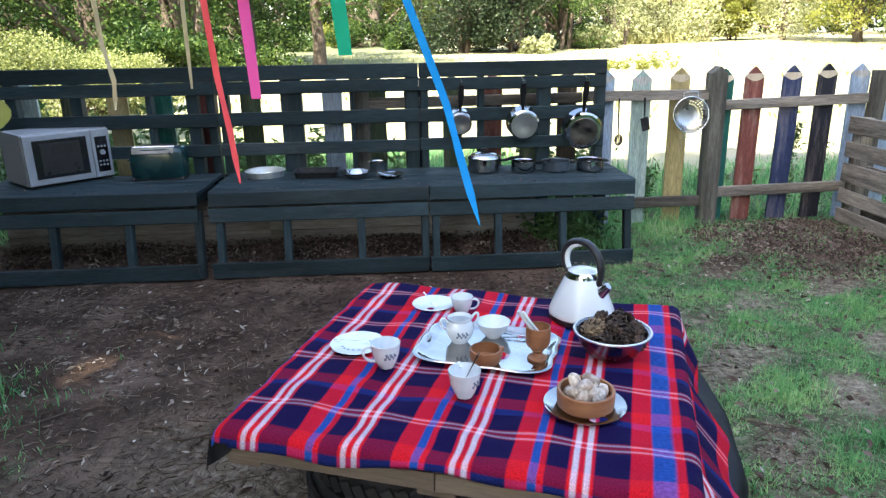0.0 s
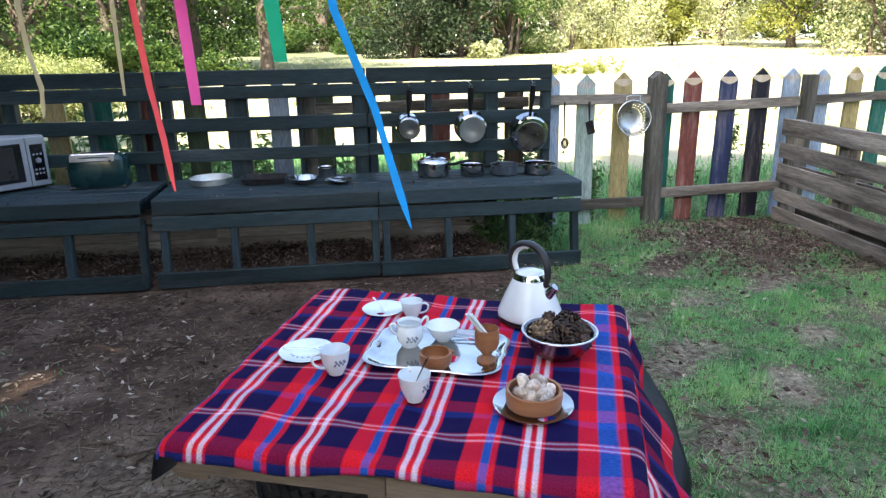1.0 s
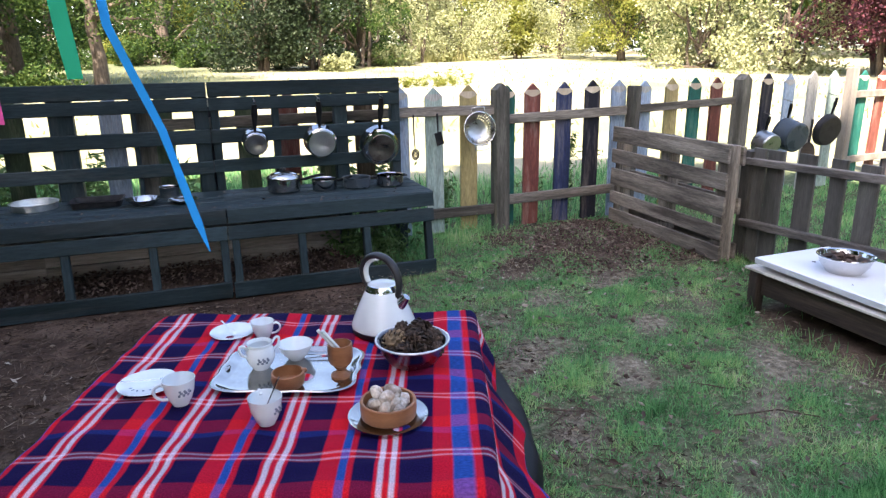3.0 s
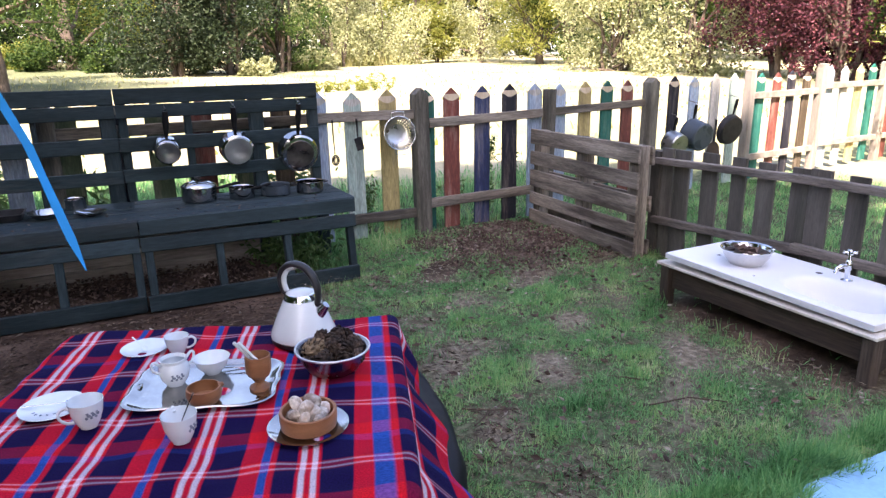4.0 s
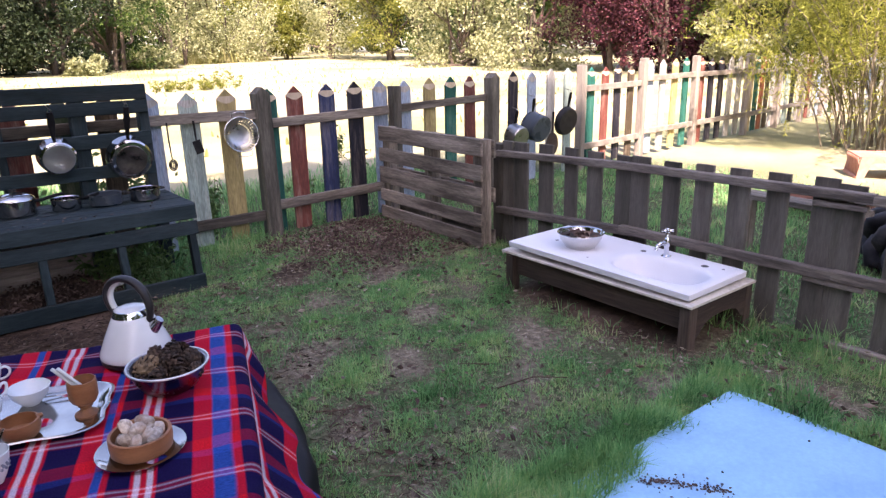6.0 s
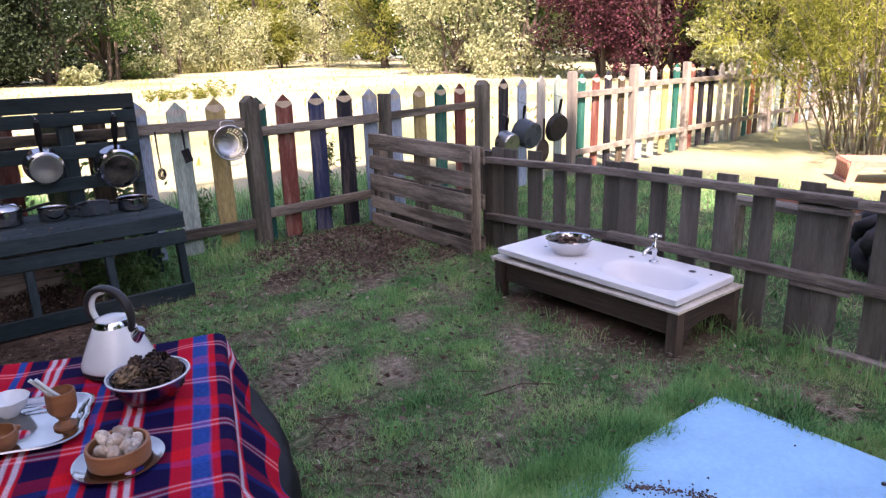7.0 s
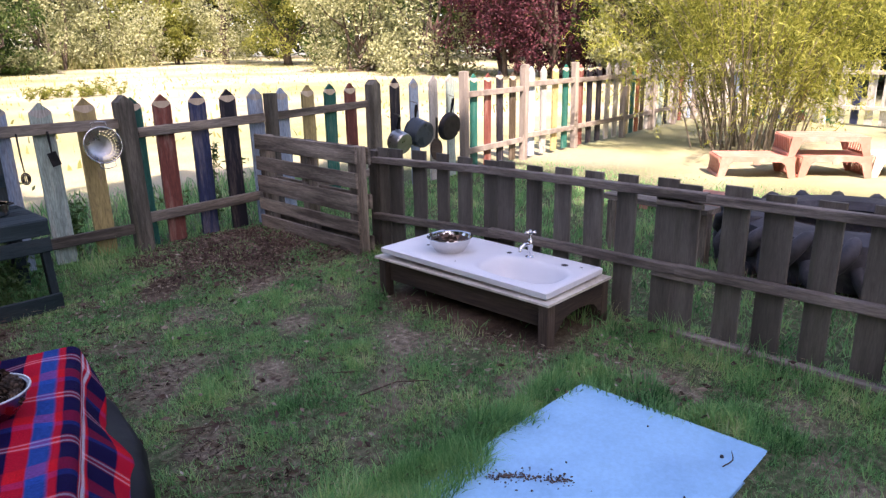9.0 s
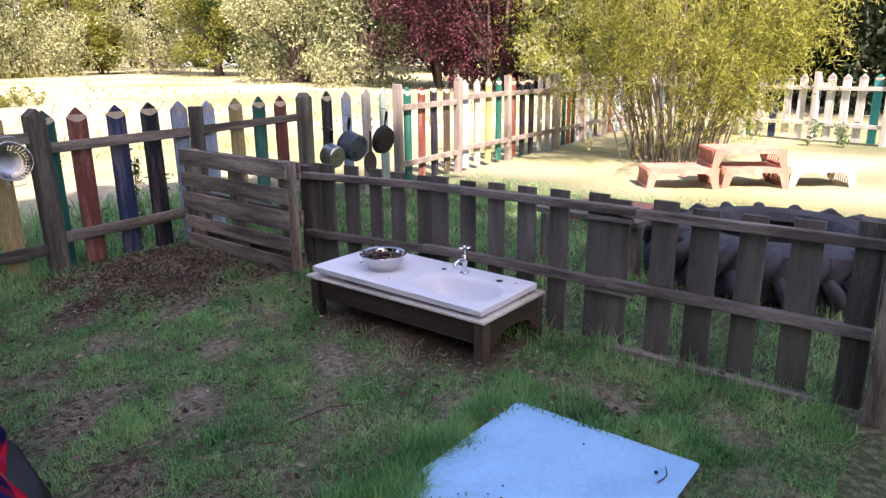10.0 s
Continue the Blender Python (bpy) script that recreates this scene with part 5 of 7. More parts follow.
# ---- sink on its stand ----
def play_sink():
    ob = thing("sink_stand", pose(2.362, 1.61, 0), "low wooden stand with chipped off-white board top", "stand")
    L, D = 1.19, 0.545
    W = MAT_DARKWOOD
    bt_ = Shape()  # a frame round the cut-out for the basin
    for x0_, x1_, y0_, y1_ in ((0.0, 0.07, 0.0, L), (0.385, D, 0.0, L), (0.0705, 0.3845, 0.0, 0.07), (0.0705, 0.3845, 0.565, L)):
        bt_.plank(pose((x0_ + x1_) / 2, (y0_ + y1_) / 2, 0.221, 0, 0, 90), y1_ - y0_, x1_ - x0_, 0.013, 0.002)
    part("board_top", bt_, MAT_BOARD, ob, "chipped off-white board")
    for x, y in ((0.04, 0.035), (0.04, L - 0.05), (D - 0.04, 0.035), (D - 0.04, L - 0.05)):
        board("leg", (x, y, 0.0), (x, y, 0.207), 0.06, 0.055, W, ob)
    for x in (0.055, D - 0.025):
        board("apron", (x, 0.07, 0.148), (x, L - 0.08, 0.148), 0.116, 0.022, W, ob, (-1, 0, 0))
    # unseen panel, added to keep light from under the stand
    board("back_panel", (D - 0.075, 0.04, 0.10), (D - 0.075, L - 0.05, 0.10), 0.19, 0.016, W, ob, (-1, 0, 0))
    for y in (0.02, L - 0.03):
        s = Shape()  # shaped side apron with a cut-away lower edge
        prof = [(0.07, 0.207), (0.07, 0.06), (0.10, 0.075), (0.14, 0.115), (0.20, 0.13), (D / 2, 0.135), (D - 0.20, 0.13), (D - 0.14, 0.115), (D - 0.10, 0.075), (D - 0.07, 0.06), (D - 0.07, 0.207)]
        n = len(prof)
        s.add([(x, y - 0.011, z) for x, z in prof] + [(x, y + 0.011, z) for x, z in prof],
              [tuple(range(n))[::-1], tuple(range(n, 2 * n))] + [(i, (i + 1) % n, n + (i + 1) % n, n + i) for i in range(n)])
        part("apron", s, W, ob)
    # white ceramic sink with drainer
    sk = thing("kitchen_sink", pose(2.384, 1.640, 0.2390, 1.0, 0, 1.0), "white ceramic kitchen sink with drainer on wooden stand", "sink")
    w, l, h = 0.50, 1.105, 0.034

    def top(u, v):
        x, y = u * w, v * l
        ex, ey = (abs(x - 0.215) / 0.15) ** 3.2, (abs(y - 0.285) / 0.235) ** 3.2
        bowl = 1.0 / (1 + math.exp(13 * ((ex + ey) ** 0.5 - 0.74)))
        edge = min(x, y, w - x, l - y)
        lip = -0.006 * max(0, 1 - edge / 0.012) ** 2
        return x, y, h - 0.145 * bowl + lip

    s = Shape().sheet(top, 60, 110)
    rim = [top(i / 40, 0) for i in range(41)] + [top(1, i / 80) for i in range(1, 81)] + [top(1 - i / 40, 1) for i in range(1, 41)] + [top(0, 1 - i / 80) for i in range(1, 80)]
    n = len(rim)
    s.add(rim + [(x + (0.004 if x < 0.1 else -0.004), y, 0.0) for x, y, z in rim], [(i, n + i, n + (i + 1) % n, (i + 1) % n) for i in range(n)])
    part("basin", s, MAT_CERAMIC, sk, "", 60)
    for x, y, r in ((0.385, 0.50, 0.014), (0.40, 0.16, 0.017), (0.42, 0.075, 0.006), (0.20, 0.93, 0.009), (0.08, 0.62, 0.004)):
        part("hole", Shape().lathe([(0.0001, 0.0015), (r, 0.0015), (r * 1.15, 0.0)], 20), MAT_PLASTIC, sk, "dark tap hole", at=pose(x, y, h - 0.0005))
    tap = thing("tap", pose(2.775, 2.02, 0.2365 + h + 0.006, 0, 0, 25), "old chrome pillar tap with cross handle on the sink", "tap")
    t = Shape().lathe([(0.0001, 0), (0.026, 0.0), (0.026, 0.006), (0.013, 0.012), (0.012, 0.05), (0.017, 0.06), (0.018, 0.085), (0.012, 0.10), (0.008, 0.105), (0.008, 0.135), (0.0001, 0.135)], 18)
    t.tube([(0, 0, 0.07), (-0.03, 0.02, 0.078), (-0.055, 0.037, 0.068), (-0.062, 0.042, 0.045)], [0.011, 0.011, 0.010, 0.009], 12)
    part("body", t, MAT_CHROME, tap, "", 45)
    hd = Shape()
    for a in (25, 115):
        c, s_ = math.cos(radians(a)) * 0.026, math.sin(radians(a)) * 0.026
        hd.tube([(-c, -s_, 0.138), (c, s_, 0.138)], [0.0055, 0.0055], 8)
        for k in (-1, 1):
            hd.lathe([(0.0001, -0.008), (0.006, -0.006), (0.008, 0), (0.006, 0.006), (0.0001, 0.008)], 8, pose(k * c, k * s_, 0.138))
    hd.lathe([(0.012, -0.01), (0.012, 0.006), (0.007, 0.014), (0.0001, 0.015)], 12, pose(0, 0, 0.138))
    part("cross_handle", hd, MAT_CHROME, tap, "", 45)


play_sink()

# painted board on the grass
mat_ob = thing("painted_board", pose(1.52, 0.945, 0.012), "pale blue painted board lying flat in the grass", "board")
mb = Shape()


def mat_edge(u, v):
    x, y = -0.67 + 1.335 * u, -0.365 + 0.73 * v
    r = 0.012
    cx, cy = max(abs(x + 0.0025) - (0.6675 - r), 0), max(abs(y) - (0.365 - r), 0)
    k = math.hypot(cx, cy)
    if k > r:
        x -= math.copysign(cx - cx * r / k, x + 0.0025)
        y -= math.copysign(cy - cy * r / k, y)
    return x, y, 0.006 + 0.003 * math.sin(5 * x) * math.sin(4 * y + 1)


mb.sheet(mat_edge, 40, 24)
mb.sheet(lambda u, v: (mat_edge(1 - u, v)[0], mat_edge(1 - u, v)[1], -0.012), 40, 24)
part("panel", mb, MAT_MAT, mat_ob, "", 40)
mrk = random.Random(12)
for k in range(16):
    x, y, r = mrk.uniform(-0.45, 0.62), mrk.uniform(-0.3, 0.3), mrk.uniform(0.003, 0.009)
    s = Shape().lathe([(0.0001, 0.0045), (r, 0.004), (r * 1.2, 0.0)], 9, pose(x, y, 0.009, 0, 0, mrk.uniform(0, 180)), squash=mrk.uniform(0.35, 0.9))
    part("mud_speck", s, MAT_RUBBER, mat_ob, "dry mud speck")
smear = Shape()
for k in range(230):  # a crooked smear of mud crumbs, thick along its spine and thin towards the ends
    t = mrk.uniform(0, 1)
    spread_to = 0.006 + 0.030 * mrk.uniform(0, 1) ** 3
    x, y, r = 1.436 + (1.6 - 1.436) * t + mrk.gauss(0, spread_to), 1.168 + (0.994 - 1.168) * t + 0.02 * math.sin(5 * t) + mrk.gauss(0, spread_to), mrk.uniform(0.0012, 0.0048)
    smear.lathe([(0.0001, 0.0030), (r, 0.0025), (r * 1.2, 0.0)], 6, pose(x - 1.52, y - 0.945, 0.0085, 0, 0, mrk.uniform(0, 180)), squash=mrk.uniform(0.3, 0.9))
tagged(part("mud_smear", smear, MAT_MUD, mat_ob, "crumbling dark brown mud smear"), kind="stuff")
part("stuck_twig", Shape().tube([(1.985 - 1.52, 0.655 - 0.945, 0.011), (2.04 - 1.52, 0.645 - 0.945, 0.012), (2.09 - 1.52, 0.668 - 0.945, 0.011)], [0.0022, 0.002, 0.0012], 6, fine=3), MAT_CHIPS, mat_ob, "bent brown twig", 60)


# ---- picnic table of a pallet on tyres ----
TA = -19.3
TF = pose(-0.735, 1.70, 0, 0, 0, TA)  # front left corner of the tabletop


def tp(u, v, z=0.0, turn=0.0):
    return TF @ pose(u, v, z, 0, 0, turn)


def table():
    ob = thing("pallet_table", TF, "low table made of a bare wooden pallet on black tyres", "table")
    L, D, top = 1.078, 1.0, 0.393
    for k in range(7):
        y = 0.045 + (D - 0.09) * k / 6
        board("top_slat", (0.0, y, top - 0.011), (L, y, top - 0.011), 0.095, 0.022, MAT_PALLET, ob, (0, 0, 1))
    for x in (0.05, L / 2, L - 0.05):
        board("bearer", (x, 0.0, top - 0.058), (x, D, top - 0.058), 0.09, 0.07, MAT_PALLET, ob, (0, 0, 1))
    board("front_board", (0.01, -0.004, top - 0.047), (L / 2, -0.004, top - 0.049), 0.046, 0.02, MAT_PALLET, ob, (0, -1, 0))
    board("front_board", (L / 2 + 0.003, -0.004, top - 0.049), (L - 0.005, -0.004, top - 0.047), 0.046, 0.02, MAT_PALLET, ob, (0, -1, 0))


table()


def tyre(u, v, z, r, w, label):
    ob = thing("tyre", tp(u, v, z), label, "tyre", "tyres under the table")
    prof = [(r * 0.62, 0.02), (r * 0.72, 0.0), (r * 0.93, 0.012), (r, 0.05), (r, w - 0.05), (r * 0.93, w - 0.012), (r * 0.72, w), (r * 0.62, w - 0.02), (r * 0.66, w / 2), (r * 0.62, 0.02)]
    part("casing", Shape().lathe(prof, 48), MAT_RUBBER, ob, "", 35)
    tread = Shape()
    for k in range(48):
        a = 2 * math.pi * k / 48
        for j in (-1, 1):
            tread.plank(pose(math.cos(a) * (r + 0.002), math.sin(a) * (r + 0.002), w / 2 + j * 0.03, 0, 0, math.degrees(a) + 90) @ pose(0, 0, 0, 0, j * 25, 0), 0.03, 0.012, 0.045, 0.002)
    part("tread", tread, MAT_RUBBER, ob)


tyre(0.36, 0.37, 0.0, 0.30, 0.165, "worn black car tyre lying flat under the table")
tyre(0.35, 0.38, 0.167, 0.29, 0.13, "worn black car tyre stacked under the table")
tyre(0.80, 0.40, 0.0, 0.31, 0.165, "worn black car tyre lying flat under the table")
tyre(0.79, 0.41, 0.167, 0.29, 0.13, "worn black car tyre stacked under the table")

# black plastic sheet hanging from the table's end
ps = Shape()


def plastic(u, v):
    y = 0.04 + 0.94 * u
    full = math.sin(math.pi * (0.10 + 0.80 * u)) ** 0.6
    knots = ((0.0, 0.0, 0.380), (0.3, 0.10, 0.255), (0.55, 0.215, 0.215), (0.65, 0.235, 0.17), (1.0, 0.235, 0.005))
    for (v0, o0, z0), (v1, o1, z1) in zip(knots, knots[1:]):
        if v <= v1:
            k = (v - v0) / (v1 - v0)
            out, z = full * (o0 + (o1 - o0) * k), z0 + (z1 - z0) * k
            break
    return 1.075 + 0.80 * out + 0.008 * math.sin(21 * u) * v, y + 0.02 * math.sin(5 * v), z + 0.006 * math.sin(14 * u + 3 * v)


ps.sheet(plastic, 48, 20)
pob = thing("plastic_sheet", TF, "black plastic sheet hanging at the table end", "plastic sheet")
part("sheet", ps, MAT_SHEET, pob, "", 60)
flap = Shape().sheet(lambda u, v: (-0.030 + 0.075 * u - 0.012 * v, -0.016 - 0.012 * math.sin(3 * u) - 0.01 * v, 0.372 - 0.075 * v * (1 - 0.75 * u)), 10, 8)
part("corner", flap, MAT_SHEET, pob, "black backing hanging at the front corner", 60)


def tablecloth():
    """A wool rug laid over the tabletop: flat with slight ripples, a short drop in front, a longer slack fall at the right end."""
    ob = thing("tablecloth", TF, "red, navy and white tartan wool blanket on the table", "blanket")
    L, D, top = 1.078, 1.02, 0.402
    nu, nv = 150, 120
    s = Shape()
    over_l, over_r, over_f, over_b = 0.06, 0.25, 0.046, 0.08
    uvs, verts = [], []
    for j in range(nv + 1):
        for i in range(nu + 1):
            a = -over_l + (L + over_l + over_r) * i / nu
            b = -over_f + (D + over_f + over_b) * j / nv
            if a > L:
                a = L + (a - L) * (0.62 + 0.38 * min(1.0, max(0.0, 1.05 - b) / 0.7) + 0.07 * math.sin(11 * b))
            x, y, z = min(max(a, 0), L), min(max(b, 0), D), top
            z += 0.005 * math.sin(7 * a + 3 * b) * math.sin(5 * b) + 0.0036 * math.sin(19 * a - 6 * b) + 0.003 * math.sin(31 * a + 23 * b) * math.sin(9 * b) + 0.002 * math.sin(47 * b - 17 * a)
            z += 0.004 * math.exp(-((b - 0.10 - 0.02 * math.sin(6 * a)) / 0.02) ** 2)

            def drop(over, r=0.02):
                t = min(over, r * 1.57) / r
                return r * math.sin(t), r * (1 - math.cos(t)) + max(0.0, over - r * 1.57)

            if a > L:
                o, dz = drop(a - L, 0.03)
                slack = (0.58 + 0.16 * math.sin(6.0 * b + 0.6) + 0.14 * math.sin(15 * b)) * (1 - 0.6 * max(0, b - 0.75) / 0.3)
                steep = 0.03 + 0.034 * min(1.0, max(0.0, (b - 0.07) / 0.10)) * min(1.0, max(0.0, (0.93 - b) / 0.08))  # a tuck just under the table edge
                x += o + max(0, dz - steep) * slack * (1 + 9 * (steep - 0.03))
                z -= dz * 0.86
            if a < 0:
                o, dz = drop(-a)
                x -= o + max(0, dz - 0.02) * 0.2
                z -= dz * 0.9
            if b < 0:
                o, dz = drop(-b * (1 + 0.22 * math.sin(8 * a) + 0.12 * math.sin(19 * a + 1)), 0.02)
                wave = 0.12 + 0.25 * math.sin(9 * a) * 0.4
                y -= o + max(0, dz - 0.02) * wave + (0.03 * max(0, a - 0.95) / 0.3)
                z -= dz * 0.95
            if b > D:
                o, dz = drop(b - D)
                y += o + max(0, dz - 0.02) * 0.15
                z -= dz
            if a < 0 and b < 0.12:
                z -= 0.02 * min(1.0, -a / over_l) * (0.12 - b) / 0.18
            if a > L and b < 0.25:
                k = (a - L) / over_r * (0.25 - max(b, -0.08)) / 0.33
                x -= 0.03 * k
                y -= 0.06 * k
                z -= 0.02 * k
            verts.append((x, y, z))
            k = min(1.0, max(0.0, (a - 1.0) / 0.07))
            uvs.append((a - 0.034 * k * k * (3 - 2 * k), b))
    faces = [(j * (nu + 1) + i, j * (nu + 1) + i + 1, (j + 1) * (nu + 1) + i + 1, (j + 1) * (nu + 1) + i) for j in range(nv) for i in range(nu)]
    s.add(verts, faces)
    me = s.mesh("cloth", MAT_PLAID, 80)
    layer = me.uv_layers.new(name="UVMap")
    for loop in me.loops:
        layer.data[loop.index].uv = uvs[loop.vertex_index]
    cl = part("cloth", me, None, ob)
    sol = cl.modifiers.new("thickness", "SOLIDIFY")
    sol.thickness, sol.offset = 0.004, 1.0
    return ob


tablecloth()
CLOTH = 0.409


# ---- things on the table ----
def at_w(x, y, z=CLOTH, turn=0.0):
    return pose(x, y - 0.022, z, 0, 0, turn)


def flower_marks(parent, r, z, a0, n=3, tilt=1.0):
    """Small printed sprigs standing just proud of the glaze on a cup's side."""
    for k in range(n):
        a = radians(a0 + 17 * (k - n / 2))
        for j in range(4):
            s = Shape().lathe([(0.0001, 0.0008), (0.0032, 0.0006), (0.0038, 0)], 8)
            zz = z + 0.007 * math.sin(j * 2.1)
            aa = a + 0.09 * math.cos(j * 1.7)
            nrm = Vector((math.cos(aa), math.sin(aa), 0.15))
            m = nrm.to_track_quat("Z", "Y").to_matrix().to_4x4()
            m.translation = (r * math.cos(aa), r * math.sin(aa), zz)
            part("flower_print", s, MAT_CHINABLUE, parent, "grey-blue printed sprig", at=m)


def teacup(at, label, handle_turn=180.0, spoon=None, marks=None, group="teacups"):
    ob = thing("teacup", at, label, "teacup", group)
    prof = [(0.0001, 0.004), (0.019, 0.003), (0.021, 0.0), (0.0225, 0.004), (0.030, 0.018), (0.0375, 0.040), (0.0405, 0.060), (0.0425, 0.074), (0.0415, 0.0745), (0.0385, 0.060), (0.035, 0.040), (0.027, 0.018), (0.015, 0.009), (0.0001, 0.008)]
    part("bowl", Shape().lathe(prof, 40), MAT_CHINA, ob, "", 35)
    h = Shape().tube([(0.037, 0, 0.062), (0.052, 0, 0.068), (0.064, 0, 0.058), (0.062, 0, 0.040), (0.048, 0, 0.026), (0.032, 0, 0.022)], [0.0042, 0.0045, 0.004, 0.004, 0.0042, 0.0045], 8, fine=4)
    part("handle", h, MAT_CHINA, ob, "", 60, at=pose(0, 0, 0, 0, 0, handle_turn))
    if marks is not None:
        flower_marks(ob, 0.0392, 0.046, marks)
    return ob


def saucer(at, r, label, marks=True):
    ob = thing("saucer", at, label, "saucer", "saucers and plates")
    prof = [(0.0001, 0.003), (r * 0.5, 0.003), (r * 0.55, 0.0), (r * 0.6, 0.003), (r * 0.85, 0.010), (r, 0.014), (r * 0.995, 0.0155), (r * 0.85, 0.013), (r * 0.62, 0.0065), (0.0001, 0.006)]
    part("plate", Shape().lathe(prof, 48, flute=0.008), MAT_CHINA, ob, "", 40)
    if marks:
        for k in range(7):
            a = radians(190 + 22 * k)
            s = Shape().lathe([(0.0001, 0.0008), (0.0045, 0.0006), (0.005, 0)], 8, squash=0.6)
            part("flower_print", s, MAT_CHINABLUE, ob, "grey-blue printed sprig", at=pose(r * 0.55 * math.cos(a), r * 0.55 * math.sin(a) * 0.8, 0.0068, 0, 0, 40 * k))
    return ob


def teaspoon(p0, p1, material, label, bowl_at_end=True, name="teaspoon"):
    ob = thing(name, pose(*p0), label, "spoon", "spoons")
    d = Vector(p1) - Vector(p0)
    L = d.length
    s = Shape()
    s.tube([(0, 0, 0), (0.35 * L, 0, 0.001), (0.7 * L, 0, 0.001), (0.78 * L, 0, 0)], [0.004, 0.0025, 0.002, 0.0025], 8, flat=0.45)
    s.lathe([(0.0001, -0.004), (0.006, -0.003), (0.010, 0.0), (0.0105, 0.001), (0.006, -0.0015), (0.0001, -0.0025)], 16, Matrix.Translation((0.88 * L, 0, 0.002)) @ Matrix.Diagonal((1.5, 1, 1, 1)))
    part("spoon", s, material, ob, "", 60, at=d.to_track_quat("X", "Z").to_matrix().to_4x4())
    return ob


saucer(at_w(-0.428, 2.120), 0.082, "white china saucer with grey-blue sprigs on the tartan cloth")
teacup(at_w(-0.340, 1.985), "white china teacup with grey-blue sprigs on the tartan cloth", 195, marks=-60)
teaspoon((-0.50, 2.118, CLOTH + 0.018), (-0.365, 2.093, CLOTH + 0.015), MAT_STEEL, "thin steel teaspoon laid across the saucer")
saucer(at_w(-0.183, 2.415), 0.073, "plain white china saucer near the back of the cloth", False)
teaspoon((-0.215, 2.433, CLOTH + 0.040), (-0.180, 2.373, CLOTH + 0.010), MAT_CHINA, "white spoon resting on the saucer")
teacup(at_w(-0.090, 2.352), "white china teacup standing by its saucer", -20).scale = (0.88, 0.88, 0.80)
teacup(at_w(-0.135, 1.800), "white china teacup with a dark spoon in it", 100, marks=-30)
teaspoon((-0.095, 1.790, CLOTH + 0.115), (-0.150, 1.773, CLOTH + 0.012), MAT_DARKSTEEL, "dark metal teaspoon standing in the cup")


def silver_tray():
    ob = thing("serving_tray", pose(-0.040, 2.050, CLOTH, 0, 0, -21.5), "silver serving tray with a raised wavy rim", "tray")
    A, B = 0.205, 0.150

    def shape(u, v):
        a = 2 * math.pi * u
        n = 6.0
        k = (abs(math.cos(a)) ** n + abs(math.sin(a)) ** n) ** (-1 / n)
        wave = 1 + 0.012 * math.cos(12 * a)
        levels = [(0.0, 0.002), (0.80, 0.002), (0.86, 0.003), (0.93, 0.013), (0.975, 0.015), (1.0, 0.012), (0.985, 0.009), (0.92, 0.006), (0.85, 0.0), (0.0, 0.0)]
        r, z = levels[min(round(v * (len(levels) - 1)), len(levels) - 1)]
        w = 1 if r < 0.9 else wave
        return A * r * w * k * math.cos(a), B * r * w * k * math.sin(a), z

    s = Shape().sheet(shape, 120, 9)
    part("tray", s, MAT_TRAYSILVER, ob, "", 50)
    for u, v in ((0.0, -0.13), (0.0, 0.13), (-0.185, 0), (0.185, 0)):
        o = Shape().lathe([(0.0001, 0.004), (0.006, 0.003), (0.008, 0.0)], 12, squash=2.2 if u else 0.45)
        part("rim_ornament", o, MAT_TRAYSILVER, ob, "", 40, at=pose(u, v, 0.010))


silver_tray()
TRAY = CLOTH + 0.0025


def milk_jug():
    ob = thing("sugar_pot", at_w(-0.118, 2.125, TRAY), "white china two-handled pot with grey sprigs on the tray", "pot")
    prof = [(0.0001, 0.003), (0.022, 0.002), (0.024, 0.0), (0.026, 0.004), (0.038, 0.022), (0.043, 0.042), (0.040, 0.060), (0.035, 0.070), (0.038, 0.080), (0.0365, 0.0805), (0.033, 0.070), (0.038, 0.058), (0.040, 0.042), (0.034, 0.022), (0.0001, 0.010)]
    part("body", Shape().lathe(prof, 40), MAT_CHINA, ob, "", 35)
    for turn in (20, 200):
        h = Shape().tube([(0.036, 0, 0.066), (0.052, 0, 0.082), (0.062, 0, 0.078), (0.058, 0, 0.058), (0.041, 0, 0.045)], 0.004, 8, fine=4)
        part("handle", h, MAT_CHINA, ob, "", 60, at=pose(0, 0, 0, 0, 0, turn))
    flower_marks(ob, 0.0425, 0.036, -75)


milk_jug()
bw = thing("china_bowl", at_w(-0.012, 2.150, TRAY), "white china sugar bowl on the tray", "bowl")
part("bowl", Shape().lathe([(0.0001, 0.003), (0.020, 0.002), (0.022, 0.0), (0.026, 0.005), (0.044, 0.026), (0.053, 0.050), (0.0515, 0.051), (0.042, 0.028), (0.024, 0.009), (0.0001, 0.007)], 44, flute=0.01), MAT_CHINA, bw, "", 35)
wb = thing("wooden_bowl", at_w(-0.058, 1.975, TRAY), "small turned brown wooden bowl on the tray", "bowl")
wb.scale = (1.14, 1.14, 1.05)
part("bowl", Shape().lathe([(0.0001, 0.0), (0.030, 0.0), (0.038, 0.010), (0.0415, 0.026), (0.0395, 0.042), (0.036, 0.043), (0.037, 0.028), (0.033, 0.014), (0.0001, 0.009)], 40), MAT_TERRA, wb, "", 35)
part("spout", Shape().tube([(0.036, 0, 0.037), (0.046, 0, 0.041)], [0.009, 0.005], 10), MAT_TERRA, wb, "", 60)
gb = thing("wooden_goblet", at_w(0.093, 1.985, TRAY), "turned carved wooden goblet holding two white sticks", "goblet")
gb.scale = (1.12, 1.12, 0.97)
